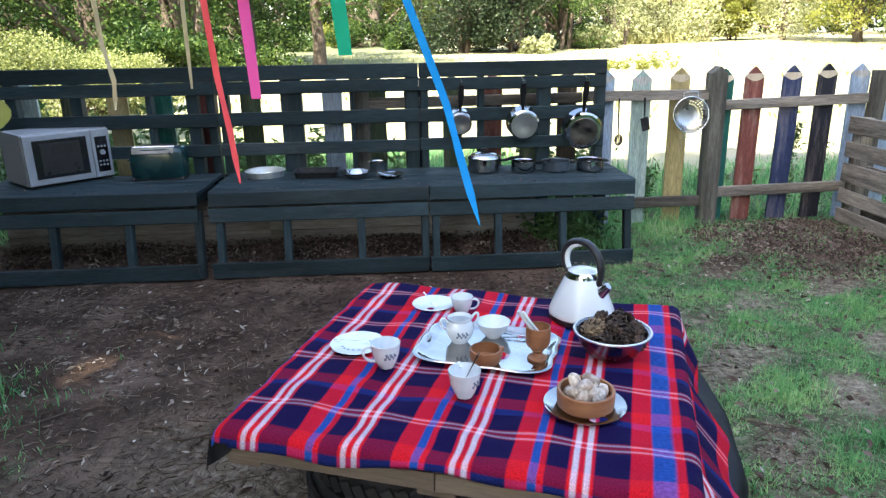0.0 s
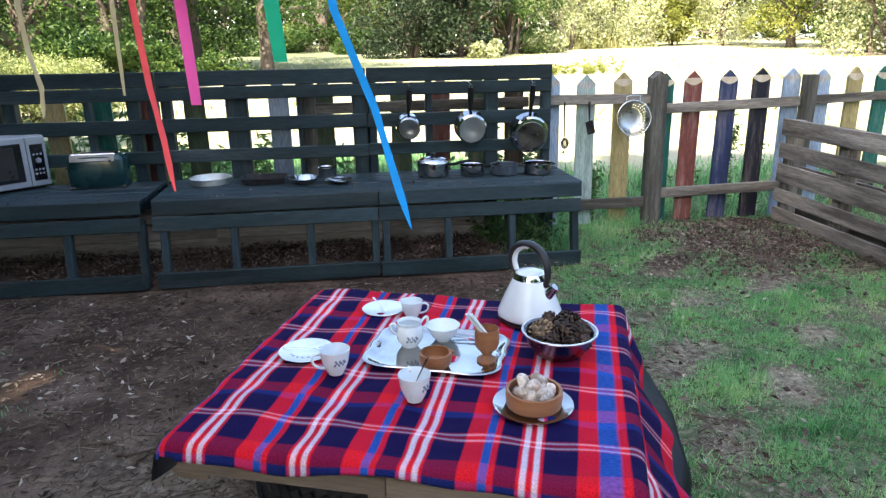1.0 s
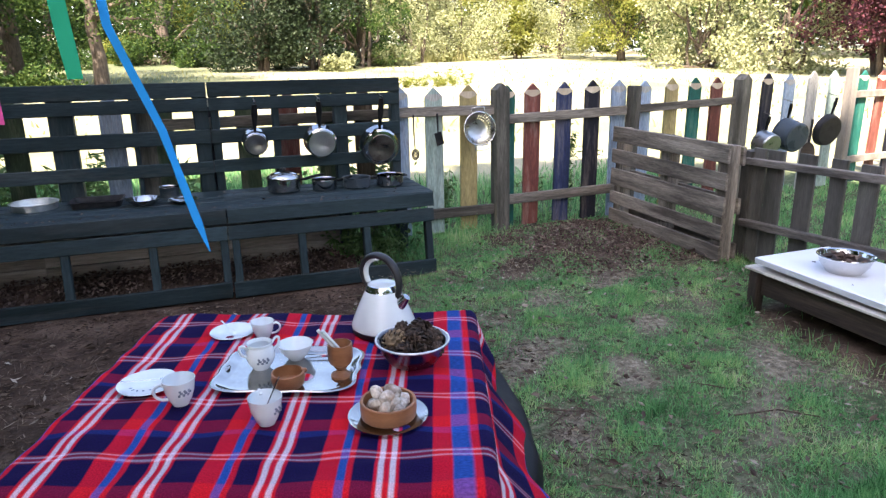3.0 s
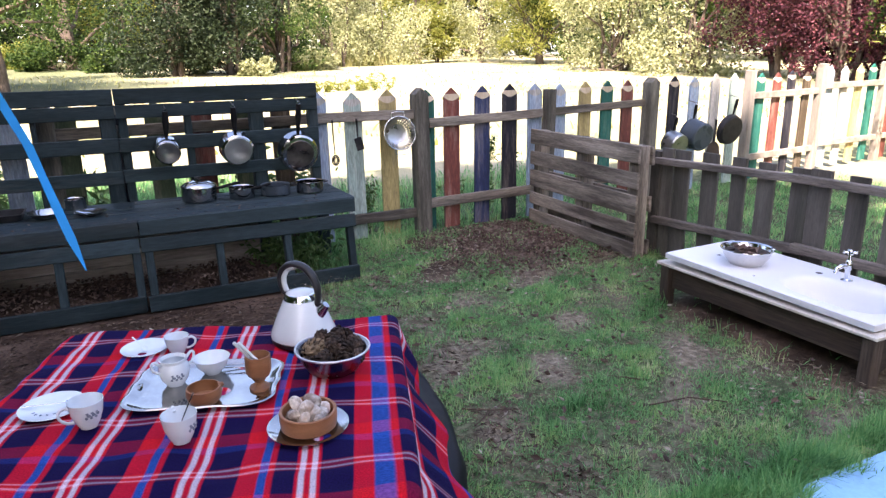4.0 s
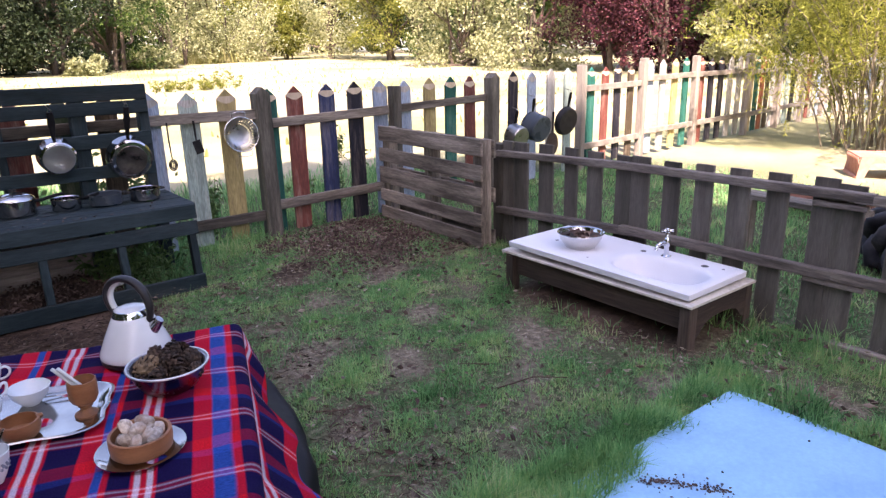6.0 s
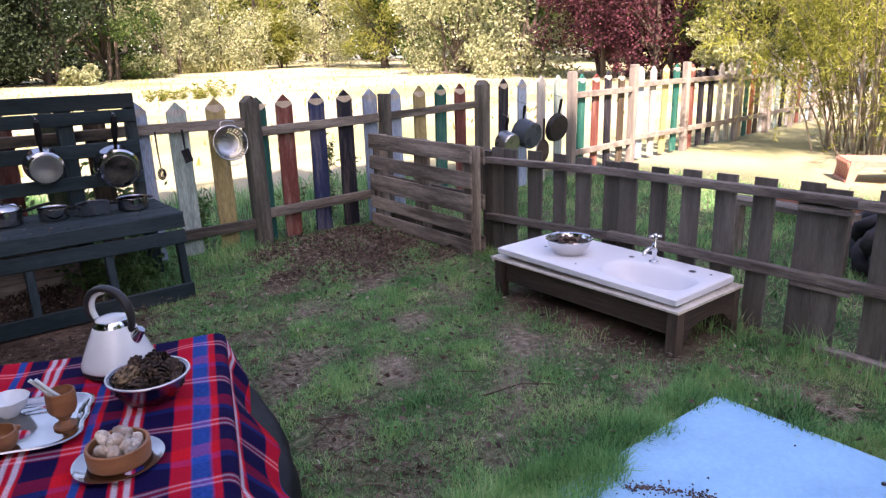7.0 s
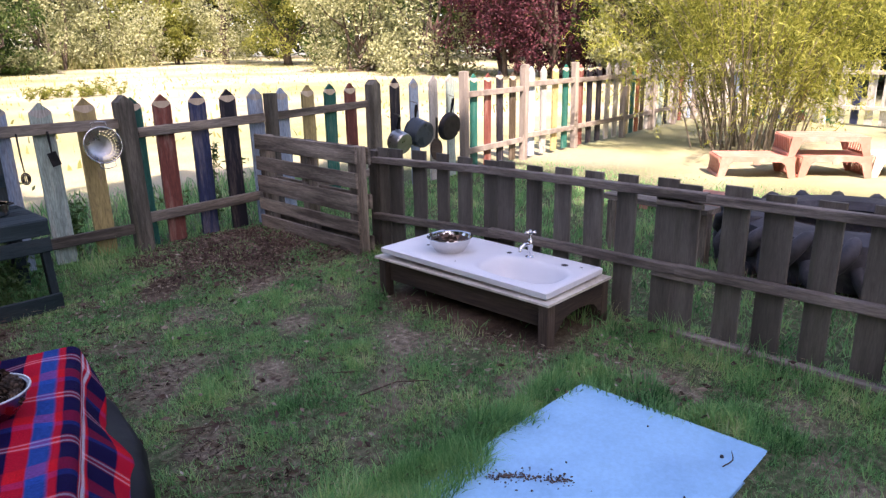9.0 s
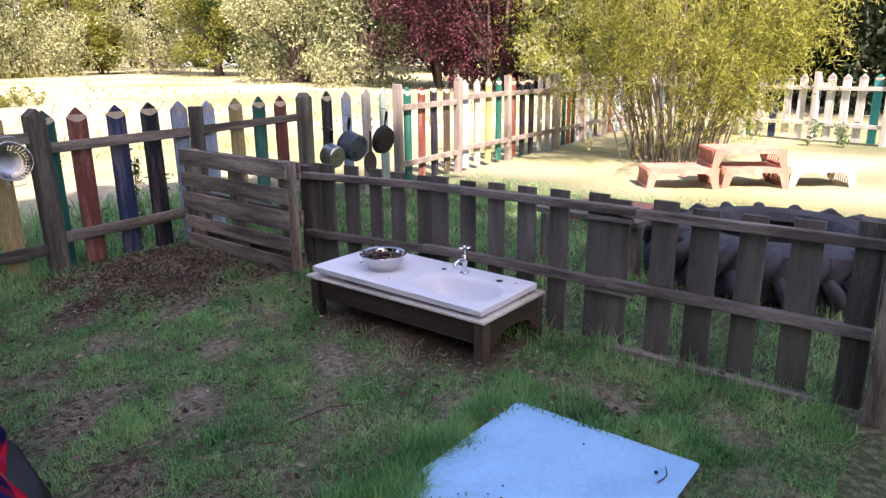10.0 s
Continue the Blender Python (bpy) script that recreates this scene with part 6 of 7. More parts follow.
part("cup", Shape().lathe([(0.0001, 0.0), (0.026, 0.0), (0.026, 0.006), (0.016, 0.013), (0.011, 0.021), (0.017, 0.030), (0.014, 0.034), (0.026, 0.042), (0.031, 0.055), (0.0315, 0.080), (0.031, 0.104), (0.0285, 0.105), (0.028, 0.070), (0.022, 0.050), (0.0001, 0.045)], 40, flute=0.022), MAT_TERRA, gb, "", 35)
for dx, ang in ((-0.004, -32), (0.006, -27)):
    st = Shape().tube([(0, 0, 0.048), (-0.036, 0.004, 0.105), (-0.066, 0.008, 0.155)], [0.004, 0.004, 0.0045], 8, pose(0.018 + dx, 0, 0, 0, 0, ang + 40))
    part("stick", st, MAT_CHINA, gb, "white rounded stick", 60)
kn = thing("butter_tongs", at_w(0.045, 2.145, TRAY + 0.006, -14), "silver tongs lying on the tray", "tongs")
for k in (-1, 1):
    part("arm", Shape().tube([(-0.07, 0, 0.004), (0.0, k * 0.012, 0.005), (0.08, k * 0.016, 0.004)], [0.004, 0.003, 0.006], 8, flat=0.5), MAT_TRAYSILVER, kn, "", 60)


def kettle():
    ob = thing("kettle", at_w(0.298, 2.278, CLOTH, 0), "white pyramid kettle with black base and looped handle", "kettle")
    ob.scale = (1.04, 1.04, 0.95)
    part("base_ring", Shape().lathe([(0.0001, 0.0), (0.099, 0.0), (0.101, 0.007), (0.099, 0.014), (0.0001, 0.014)], 48), MAT_PLASTIC, ob, "black plastic base", 40)
    body = [(0.0001, 0.014), (0.096, 0.014), (0.1025, 0.020), (0.1025, 0.030), (0.0985, 0.042), (0.083, 0.084), (0.068, 0.120), (0.055, 0.150), (0.051, 0.156), (0.0001, 0.156)]
    part("body", Shape().lathe(body, 56), MAT_KETTLE, ob, "white enamelled pyramid body", 35)
    part("collar", Shape().lathe([(0.055, 0.150), (0.052, 0.160), (0.047, 0.170), (0.043, 0.1705)], 48), MAT_CHROME, ob, "polished steel collar", 40)
    part("lid", Shape().lathe([(0.046, 0.167), (0.038, 0.176), (0.018, 0.181), (0.0001, 0.182)], 40), MAT_KETTLE, ob, "", 40)
    turn = -52
    sp = Shape()
    sp.tube([(0.052, 0, 0.094), (0.074, 0, 0.118), (0.094, 0, 0.141)], [0.026, 0.020, 0.013], 16, flat=0.75)
    part("spout", sp, MAT_PANSIDE, ob, "polished steel spout", 50, at=pose(0, 0, 0, 0, 0, turn))
    arc = [(-0.048, 0.150), (-0.064, 0.168), (-0.074, 0.198), (-0.070, 0.230), (-0.050, 0.257), (-0.018, 0.270), (0.018, 0.264), (0.046, 0.240), (0.062, 0.206), (0.066, 0.170), (0.060, 0.138), (0.050, 0.120)]
    hd = Shape().tube([(x, 0, z) for x, z in arc], [0.009, 0.010, 0.011, 0.0115, 0.0115, 0.0115, 0.0115, 0.0115, 0.011, 0.010, 0.009, 0.008], 14, flat=1.3, fine=3)
    loop = part("handle", hd, MAT_PLASTIC, ob, "glossy black looped handle", 60, at=pose(0, 0, 0, 0, 0, turn))
    inner = Shape().tube([(x * 0.87, 0, 0.16 + (z - 0.16) * 0.90) for x, z in arc[1:6]], 0.0085, 10, flat=1.2, fine=3)
    part("handle_inlay", inner, MAT_KETTLE, loop, "white inner face of the handle", 60)


kettle()


def pine_cone(parent, at, r, seed, material=None):
    rng = random.Random(seed)
    s = Shape()
    s.lathe([(0.0001, -r * 0.9), (r * 0.4, -r * 0.6), (r * 0.48, 0), (r * 0.34, r * 0.5), (0.0001, r * 0.9)], 10)
    for k in range(54):
        z = -0.95 + 1.85 * k / 53
        a = k * 2.39996
        rr = r * math.sqrt(max(0.02, 1 - z * z)) * 0.92
        m = pose(rr * 0.7 * math.cos(a), rr * 0.7 * math.sin(a), z * r * 0.95, 0, 0, math.degrees(a)) @ pose(0, 0, 0, 0, -38 - 20 * z + rng.uniform(-12, 12), 0)
        L, W = (r * 0.62, r * 0.44) if material is None else (r * 0.42, r * 0.26)
        s.add([(0, -W * 0.3, 0), (0, W * 0.3, 0), (L * 0.8, W / 2, 0.1 * r), (L, 0, 0.16 * r), (L * 0.8, -W / 2, 0.1 * r), (L * 0.7, 0, -0.05 * r)], [(0, 1, 2, 4), (0, 5, 1), (1, 5, 2), (2, 5, 3), (3, 5, 4), (4, 5, 0)], m)
        s.add([(L * 0.8, W / 2, 0.1 * r), (L, 0, 0.16 * r), (L * 0.8, -W / 2, 0.1 * r)], [(0, 1, 2)], m, 1)
    ob = new("pine_cone", s.mesh("pine_cone", [material or MAT_CONE, MAT_CONETIP]))
    ob.matrix_basis = at
    return tagged(ob, "open brown pine cone in the steel bowl", "pine cone", "pine cones in the bowl")


pb = thing("steel_bowl", at_w(0.312, 1.997, CLOTH), "shiny steel mixing bowl full of pine cones", "bowl")
# body darkened and rim paled to put reflection and glint into the colour
part("bowl", Shape().lathe([(0.0001, 0.0), (0.055, 0.0), (0.072, 0.010), (0.093, 0.042), (0.102, 0.070), (0.110, 0.0745), (0.110, 0.077), (0.100, 0.0735), (0.090, 0.044), (0.068, 0.014), (0.0001, 0.006)], 56), MAT_BOWLSTEEL, pb, "", 35)
part("rim", Shape().tube([(0.1085 * math.cos(a), 0.1085 * math.sin(a), 0.0765) for a in np.linspace(0, 6.2832, 57)], 0.0034, 8), MAT_PALEALU, pb, "rolled rim lightened for glint", 60)
crng = random.Random(3)
for k, (dx, dy, dz, r) in enumerate([(-0.055, 0.010, 0.074, 0.029), (-0.015, 0.055, 0.074, 0.028), (0.045, 0.045, 0.078, 0.029), (0.062, -0.010, 0.072, 0.028), (0.003, -0.004, 0.084, 0.030),
                                     (-0.036, -0.045, 0.064, 0.027), (0.018, -0.058, 0.064, 0.027), (0.055, -0.058, 0.056, 0.022), (0.030, 0.030, 0.098, 0.028), (-0.078, -0.030, 0.058, 0.018),
                                     (0.0, 0.0, 0.038, 0.030), (0.045, 0.0, 0.040, 0.028), (-0.03, 0.04, 0.042, 0.028)]):
    pine_cone(None, pose(0.312 + dx, 1.975 + dy, CLOTH + dz, crng.uniform(0, 360), crng.uniform(0, 360), crng.uniform(0, 360)), r * (1.32 if k == 0 else 1.0), k, MAT_PALECONE if k == 0 else None)

dish = thing("steel_plate", at_w(0.157, 1.713, CLOTH), "round brushed steel plate under the wooden dish", "plate")
part("plate", Shape().lathe([(0.0001, 0.0), (0.080, 0.0), (0.098, 0.008), (0.107, 0.011), (0.107, 0.013), (0.097, 0.0105), (0.082, 0.004), (0.0001, 0.003)], 56), MAT_TRAYSILVER, dish, "", 35)
wd = thing("wooden_dish", at_w(0.160, 1.718, CLOTH + 0.0035), "round brown wooden dish full of pale pebbles", "dish")
part("dish", Shape().lathe([(0.0001, 0.0), (0.068, 0.0), (0.0735, 0.006), (0.0755, 0.030), (0.0750, 0.054), (0.0725, 0.0565), (0.067, 0.055), (0.066, 0.022), (0.060, 0.016), (0.0001, 0.016)], 56), MAT_TERRA, wd, "", 35)
wd.scale = (0.95, 0.95, 0.84)
dish.scale = (0.95, 0.95, 1.0)


def pebble(at, r, seed, sx=1.0):
    rng = np.random.default_rng(seed)
    prof = [(max(0.0001, math.sin(math.pi * k / 8)), -math.cos(math.pi * k / 8)) for k in range(9)]
    s = Shape().lathe([(a * r, b * r * 0.8) for a, b in prof], 14)
    ax = rng.normal(size=(3, 3))
    s.v = [tuple(np.array(p) * (1 + 0.17 * math.sin(6 * float(np.dot(ax[0], p)) / r * 0.35 + 1) + 0.09 * math.sin(float(np.dot(ax[1], p)) / r * 2.4))) for p in s.v]
    ob = new("pebble", s.mesh("pebble", MAT_STONE, 70))
    ob.matrix_basis = at @ Matrix.Diagonal((sx, 1, 1, 1))
    tagged(ob, "pale rounded pebble in the wooden dish", "pebble", "pebbles in the dish")


for k in range(13):
    a = 2.39996 * k
    rr = 0.0145 * math.sqrt(k) if k < 12 else 0.02
    pebble(pose(0.160 + rr * math.cos(a), 1.696 + rr * math.sin(a), CLOTH + 0.034 + 0.010 * (1 - rr / 0.06) + crng.uniform(-0.004, 0.004), crng.uniform(0, 180), crng.uniform(0, 180), 0), crng.uniform(0.0145, 0.0195), k, crng.uniform(0.95, 1.4))
pebble(pose(0.135, 1.718, CLOTH + 0.063, 30, 60, 0), 0.016, 50, 1.4)
pebble(pose(0.180, 1.723, CLOTH + 0.058, 10, 20, 0), 0.018, 51, 1.2)
pebble(pose(0.155, 1.683, CLOTH + 0.058, 70, 20, 0), 0.019, 52, 1.1)


# ---- things on the mud kitchen ----
TOP = 0.4935


def microwave():
    ob = thing("microwave", pose(-2.436, 4.226, TOP, 0, 0, 44.9), "silver-grey microwave oven with black glass door on the counter", "microwave")
    w, d, h = 0.49, 0.36, 0.30
    s = Shape()
    s.plank(pose(w / 2, d / 2 + 0.012, h / 2 + 0.012, 90, 0, 0) @ pose(0, 0, 0), w, h, d, 0.012)
    part("case", s, MAT_MICRO, ob, "silver-grey case")
    door = part("door", Shape().plank(pose(0.188, -0.006, h / 2 + 0.012, 90, 0, 0), 0.372, h - 0.006, 0.026, 0.006), MAT_MICRO, ob, "silver door frame")
    part("window", Shape().plank(pose(0.196, -0.0195, h / 2 + 0.014, 90, 0, 0), 0.300, h - 0.075, 0.006, 0.002), MAT_SMOKED, door, "smoked black glass")
    part("window_mesh", Shape().plank(pose(0.196, -0.0235, h / 2 + 0.014, 90, 0, 0), 0.22, h - 0.115, 0.003, 0.001), MAT_PLASTIC, door, "dark perforated screen")
    panel = part("control_panel", Shape().plank(pose(0.431, -0.006, h / 2 + 0.012, 90, 0, 0), 0.105, h - 0.006, 0.026, 0.006), MAT_MICRO, ob)
    part("keypad", Shape().plank(pose(0.431, -0.0195, h / 2 + 0.006, 90, 0, 0), 0.072, h - 0.085, 0.004, 0.001), MAT_SMOKED, panel, "black keypad")
    part("dial", Shape().lathe([(0.0001, 0.014), (0.014, 0.014), (0.016, 0.0)], 24), MAT_MICRO, panel, "round silver dial", 40, at=pose(0.431, -0.021, h * 0.56, 90))
    for k in range(9):
        part("button", Shape().lathe([(0.0001, 0.003), (0.006, 0.003), (0.007, 0.0)], 14), MAT_MICRO, panel, "small pale button", 40, at=pose(0.411 + 0.02 * (k % 3), -0.021, h * (0.68 if k < 3 else 0.38 if k < 6 else 0.30), 90))
    for x in (0.04, w - 0.04):
        for y in (0.04, d - 0.03):
            part("foot", Shape().lathe([(0.0001, 0), (0.014, 0), (0.014, 0.013), (0.0001, 0.013)], 14), MAT_PLASTIC, ob, "", 40, at=pose(x, y, 0))


microwave()


def toaster():
    ob = thing("toaster", pose(-1.765, 4.475, TOP, 0, 0, 2), "dark teal toaster with a chrome top on the counter", "toaster")
    w, d, h = 0.33, 0.17, 0.20

    def skin(u, v):
        a = 2 * math.pi * u
        k = (abs(math.cos(a)) ** 5 + abs(math.sin(a)) ** 5) ** -0.2
        z, r = [(0.012, 0.93), (0.02, 0.98), (0.10, 1.0), (0.165, 0.985), (0.188, 0.93), (0.20, 0.80), (0.2005, 0.0)][round(v * 6)]
        return w / 2 * r * k * math.cos(a), d / 2 * r * k * math.sin(a), z

    part("body", Shape().sheet(skin, 64, 6), MAT_TOASTER, ob, "dark teal enamelled body", 40)
    part("base", Shape().plank(pose(0, 0, 0.009), w * 0.93, d * 0.9, 0.018, 0.006), MAT_PLASTIC, ob, "black base")
    part("top_plate", Shape().plank(pose(-0.01, 0, 0.2025), w * 0.74, d * 0.62, 0.008, 0.003), MAT_CHROME, ob, "chrome top plate")
    for y in (-0.028, 0.028):
        part("slot", Shape().plank(pose(-0.01, y, 0.2072), w * 0.62, 0.022, 0.002, 0.0005), MAT_PLASTIC, ob, "dark bread slot")
    part("trim", Shape().plank(pose(-0.01, -d / 2 * 0.90, 0.184, 62, 0, 0), w * 0.74, 0.042, 0.006, 0.002), MAT_ALU, ob, "chrome front trim")
    part("lever", Shape().plank(pose(-w / 2 - 0.006, 0, 0.12), 0.03, 0.03, 0.012, 0.004), MAT_PLASTIC, ob)


toaster()


def tin(x, y, r, h, material, label, category, flare=1.12, handles=False, name="baking_tin"):
    ob = thing(name, pose(x, y, TOP), label, category, "tins and dishes on the counter")
    part("dish", Shape().lathe([(0.0001, 0.0), (r / flare, 0.0), (r * 0.985, h * 0.92), (r * 1.03, h), (r * 1.03, h * 0.96 + 0.001), (r * 0.965, h * 0.9), (r / flare * 0.97, 0.004), (0.0001, 0.003)], 44), material, ob, "", 35)
    return ob


tin(-1.125, 4.45, 0.122, 0.038, MAT_PALEALU, "round pale aluminium cake tin on the counter", "cake tin", 1.05)
tr = thing("baking_tray", pose(-0.80, 4.41, TOP, 0, 0, -2), "black rectangular baking tray on the counter", "baking tray", "tins and dishes on the counter")
bt = Shape()


def tray_skin(u, v):
    a = 2 * math.pi * u
    k = (abs(math.cos(a)) ** 8 + abs(math.sin(a)) ** 8) ** -0.125
    r, z = [(0, 0), (0.92, 0.0), (0.97, 0.032), (1.04, 0.034), (1.04, 0.036), (0.96, 0.034), (0.90, 0.004), (0, 0.004)][round(v * 7)]
    return 0.135 * r * k * math.cos(a), 0.095 * r * k * math.sin(a), z


part("tray", bt.sheet(tray_skin, 64, 7), MAT_NONSTICK, tr, "", 35)
tin(-0.555, 4.325, 0.091, 0.036, MAT_STEEL, "small shiny steel bowl on the counter", "steel bowl", 1.6, name="steel_bowl")
tin(-0.42, 4.51, 0.058, 0.062, MAT_PANSIDE, "small dark steel pot on the counter", "pot", 1.05, name="pot")
tin(-0.345, 4.305, 0.080, 0.020, MAT_STEEL, "shallow steel saucer on the counter", "steel plate", 1.5, name="steel_plate")

crumb = np.random.default_rng(33)
cx_ = crumb.uniform(-2.72, 1.05, 210)
cV, cF = leaf_quads(np.stack([cx_, np.where(crumb.uniform(0, 1, 210) < 0.5, crumb.uniform(4.03, 4.07, 210), crumb.uniform(4.03, 4.58, 210)), np.full(210, TOP + 0.004)], 1), 0.017, 0.008, 0.9, crumb, 0.1)
tagged(new("counter_litter", big_mesh("counter_litter", cV, cF, MAT_DEADLEAF)), "dry leaf crumbs strewn over the counters", "leaf litter", kind="stuff")


def saucepan(x, y, r, h, turn, body, label, handle=0.14, lid=False, double=False):
    ob = thing("saucepan", pose(x, y, TOP, 0, 0, turn), label, "saucepan", "saucepans on the counter")
    part("pan", Shape().lathe([(0.0001, 0.0), (r * 0.93, 0.0), (r, 0.008), (r, h * 0.95), (r * 1.04, h), (r * 1.035, h + 0.002), (r * 0.97, h * 0.95), (r * 0.96, 0.008), (0.0001, 0.004)], 44), body, ob, "", 35)
    if lid:
        lid_ = part("lid", Shape().lathe([(r * 1.02, h + 0.002), (r * 1.0, h + 0.008), (r * 0.75, h + 0.026), (r * 0.3, h + 0.038), (0.0001, h + 0.040)], 40), body, ob, "domed steel lid", 40)
        part("lid_knob", Shape().lathe([(0.006, h + 0.037), (0.006, h + 0.045), (0.018, h + 0.048), (0.017, h + 0.058), (0.0001, h + 0.060)], 20), MAT_PLASTIC, lid_, "black knob", 40)
    if handle:
        part("handle", Shape().tube([(r * 0.98, 0, h * 0.78), (r + 0.03, 0, h * 0.80), (r + 0.08, 0, h * 0.95), (r + handle, 0, h * 1.05)], [0.011, 0.014, 0.014, 0.012], 10, flat=0.65), MAT_HANDLE, ob, "black plastic handle", 60)
    if double:
        for t in (0, 180):
            part("side_handle", Shape().tube([(r, -0.028, h * 0.85), (r + 0.022, -0.02, h * 0.88), (r + 0.022, 0.02, h * 0.88), (r, 0.028, h * 0.85)], 0.006, 8), MAT_PLASTIC, ob, "black plastic side handle", 60, at=pose(0, 0, 0, 0, 0, t))


saucepan(0.243, 4.40, 0.100, 0.086, -2, MAT_PANSIDE, "lidded shiny steel saucepan with black handle on the counter", 0.14, True)
saucepan(0.485, 4.36, 0.076, 0.066, 5, MAT_PANSIDE, "small shiny steel saucepan on the counter", 0.10)
saucepan(0.690, 4.36, 0.086, 0.064, 20, MAT_ENAMEL, "small dull dark steel saucepan on the counter", 0)
saucepan(0.900, 4.34, 0.086, 0.068, 0, MAT_PANSIDE, "shiny steel pan with two black handles on the counter", 0, False, True)


def hanging_pan(x, y, z, r, depth, handle, body, label, tilt=0.0, handle_mat=None, base_ring=None):
    """A pan hung by its handle with the bottom turned outwards."""
    ob = thing("hanging_pan", pose(x, y - 0.21 * r - 0.004, z, 0, tilt, 0) @ pose(0, 0, 0, 101, 0, 0), label, "pan", "pans hung on the kitchen back")
    prof = [(0.0001, depth), (r * 0.86, depth), (r * 0.95, depth - 0.010), (r, depth * 0.4), (r * 1.03, 0.0), (r * 0.99, 0.0), (r * 0.96, depth * 0.4), (r * 0.90, depth - 0.014), (0.0001, depth - 0.004)]
    if base_ring:
        wide = 0.68 if base_ring is MAT_DARKSTEEL else 0.80
        disc = [(0.0001, depth + 0.002), (r * 0.30, depth + 0.002), (r * 0.32, depth + 0.003), (r * wide, depth + 0.003), (r * (wide + 0.03), depth - 0.001)]
        part("base_disc", Shape().lathe(disc[::-1], 48), base_ring, ob, "round flat base plate", 35)
    part("pan", Shape().lathe(prof[::-1], 48), body, ob, "", 35)
    hnd = part("handle", Shape().tube([(0, r * 0.97, 0.010), (0, r + 0.03, 0.010), (0, r + handle * 0.6, 0.013), (0, r + handle, 0.012)], [0.010, 0.013, 0.020, 0.016], 10, flat=0.6), handle_mat or MAT_HANDLE, ob, "black handle", 60)
    ring = [(0.010 * math.cos(a), r + handle + 0.008 + 0.010 * math.sin(a), 0.012) for a in np.linspace(0, 6.2832, 13)]
    part("hanging_ring", Shape().tube(ring, 0.0022, 6), MAT_CHROME, hnd, "", 60)
    part("hook", Shape().tube([(0, r + handle + 0.016, -0.08), (0, r + handle + 0.016, 0.016), (0, r + handle + 0.026, 0.020)], 0.003, 6), MAT_DARKSTEEL, ob, "small nail")


YB = 4.592
hanging_pan(0.105, YB, 0.795, 0.078, 0.085, 0.150, MAT_PANSIDE, "small steel saucepan hung bottom outwards", 3, base_ring=MAT_ALU)
hanging_pan(0.508, YB, 0.778, 0.102, 0.085, 0.150, MAT_PANSIDE, "pale steel saucepan hung bottom outwards", -1, base_ring=MAT_DISC)
hanging_pan(0.893, YB, 0.728, 0.128, 0.075, 0.180, MAT_PANSIDE, "large heat-stained frying pan hung bottom outwards", 2, base_ring=MAT_DARKSTEEL)

sl = thing("slotted_spoon", pose(1.188, 4.722, 0.592), "black slotted spoon hung on the fence rail", "spoon", "utensils on the fence")
part("handle", Shape().tube([(0, 0, 0.305), (0.0, -0.004, 0.18), (0.006, -0.004, 0.07)], [0.006, 0.005, 0.004], 8), MAT_NONSTICK, sl, "", 60)
so = Shape()
for r_ in (0.030, 0.020):
    so.tube([(0.008 + r_ * 0.85 * math.cos(a), -0.006, 0.028 + r_ * 1.2 * math.sin(a)) for a in np.linspace(0, 6.2832, 17)], 0.0042, 6)
for k in (-1, 0, 1):
    so.tube([(0.008 + 0.009 * k, -0.006, -0.005), (0.008 + 0.009 * k, -0.006, 0.062)], 0.003, 6)
part("bowl", so, MAT_NONSTICK, sl, "", 60)
spt = thing("spatula", pose(1.362, 4.722, 0.682), "black kitchen turner hung on the fence rail", "spatula", "utensils on the fence")
part("handle", Shape().tube([(0, 0, 0.215), (0.002, -0.003, 0.13), (0.004, -0.003, 0.075)], [0.008, 0.007, 0.004], 8), MAT_NONSTICK, spt, "", 60)
part("blade", Shape().plank(pose(0.012, -0.006, 0.04, 90, 75, 0), 0.09, 0.055, 0.004, 0.001), MAT_NONSTICK, spt)


def colander():
    ob = thing("colander", pose(1.655, 4.645, 0.785, 0, -12, 0) @ pose(0, 0, 0, 80, 0, 0), "steel colander with wire handles hung on the fence", "colander")
    r, d = 0.118, 0.075
    s = Shape()
    rows, n = 14, 96
    prof = []
    for k in range(rows + 1):
        a = (math.pi / 2) * k / rows
        prof.append((max(0.0001, r * math.cos(a) ** 0.75), -d * math.sin(a)))
    verts = [(q * math.cos(2 * math.pi * i / n), q * math.sin(2 * math.pi * i / n), z) for q, z in prof for i in range(n)]
    faces = []
    for j in range(rows):
        for i in range(n):
            if 1 < j < 10 and j % 2 == 0 and i % 3 == 0:
                continue
            faces.append((j * n + i, j * n + (i + 1) % n, (j + 1) * n + (i + 1) % n, (j + 1) * n + i))
    s.add(verts, faces)
    part("bowl", s, MAT_ALU, ob, "perforated steel bowl", 60)
    part("rim", Shape().tube([(r * math.cos(a), r * math.sin(a), 0) for a in np.linspace(0, 6.2832, 41)], 0.004, 8), MAT_STEEL, ob, "", 60)
    for t in (80, 260):
        h = [(r * math.cos(radians(t + k)), r * math.sin(radians(t + k)), 0.0) for k in (-24,)] + [((r + 0.035) * math.cos(radians(t + k)), (r + 0.035) * math.sin(radians(t + k)), 0.004) for k in (-18, 0, 18)] + [(r * math.cos(radians(t + 24)), r * math.sin(radians(t + 24)), 0)]
        part("wire_handle", Shape().tube(h, 0.003, 8), MAT_STEEL, ob, "", 60)


colander()

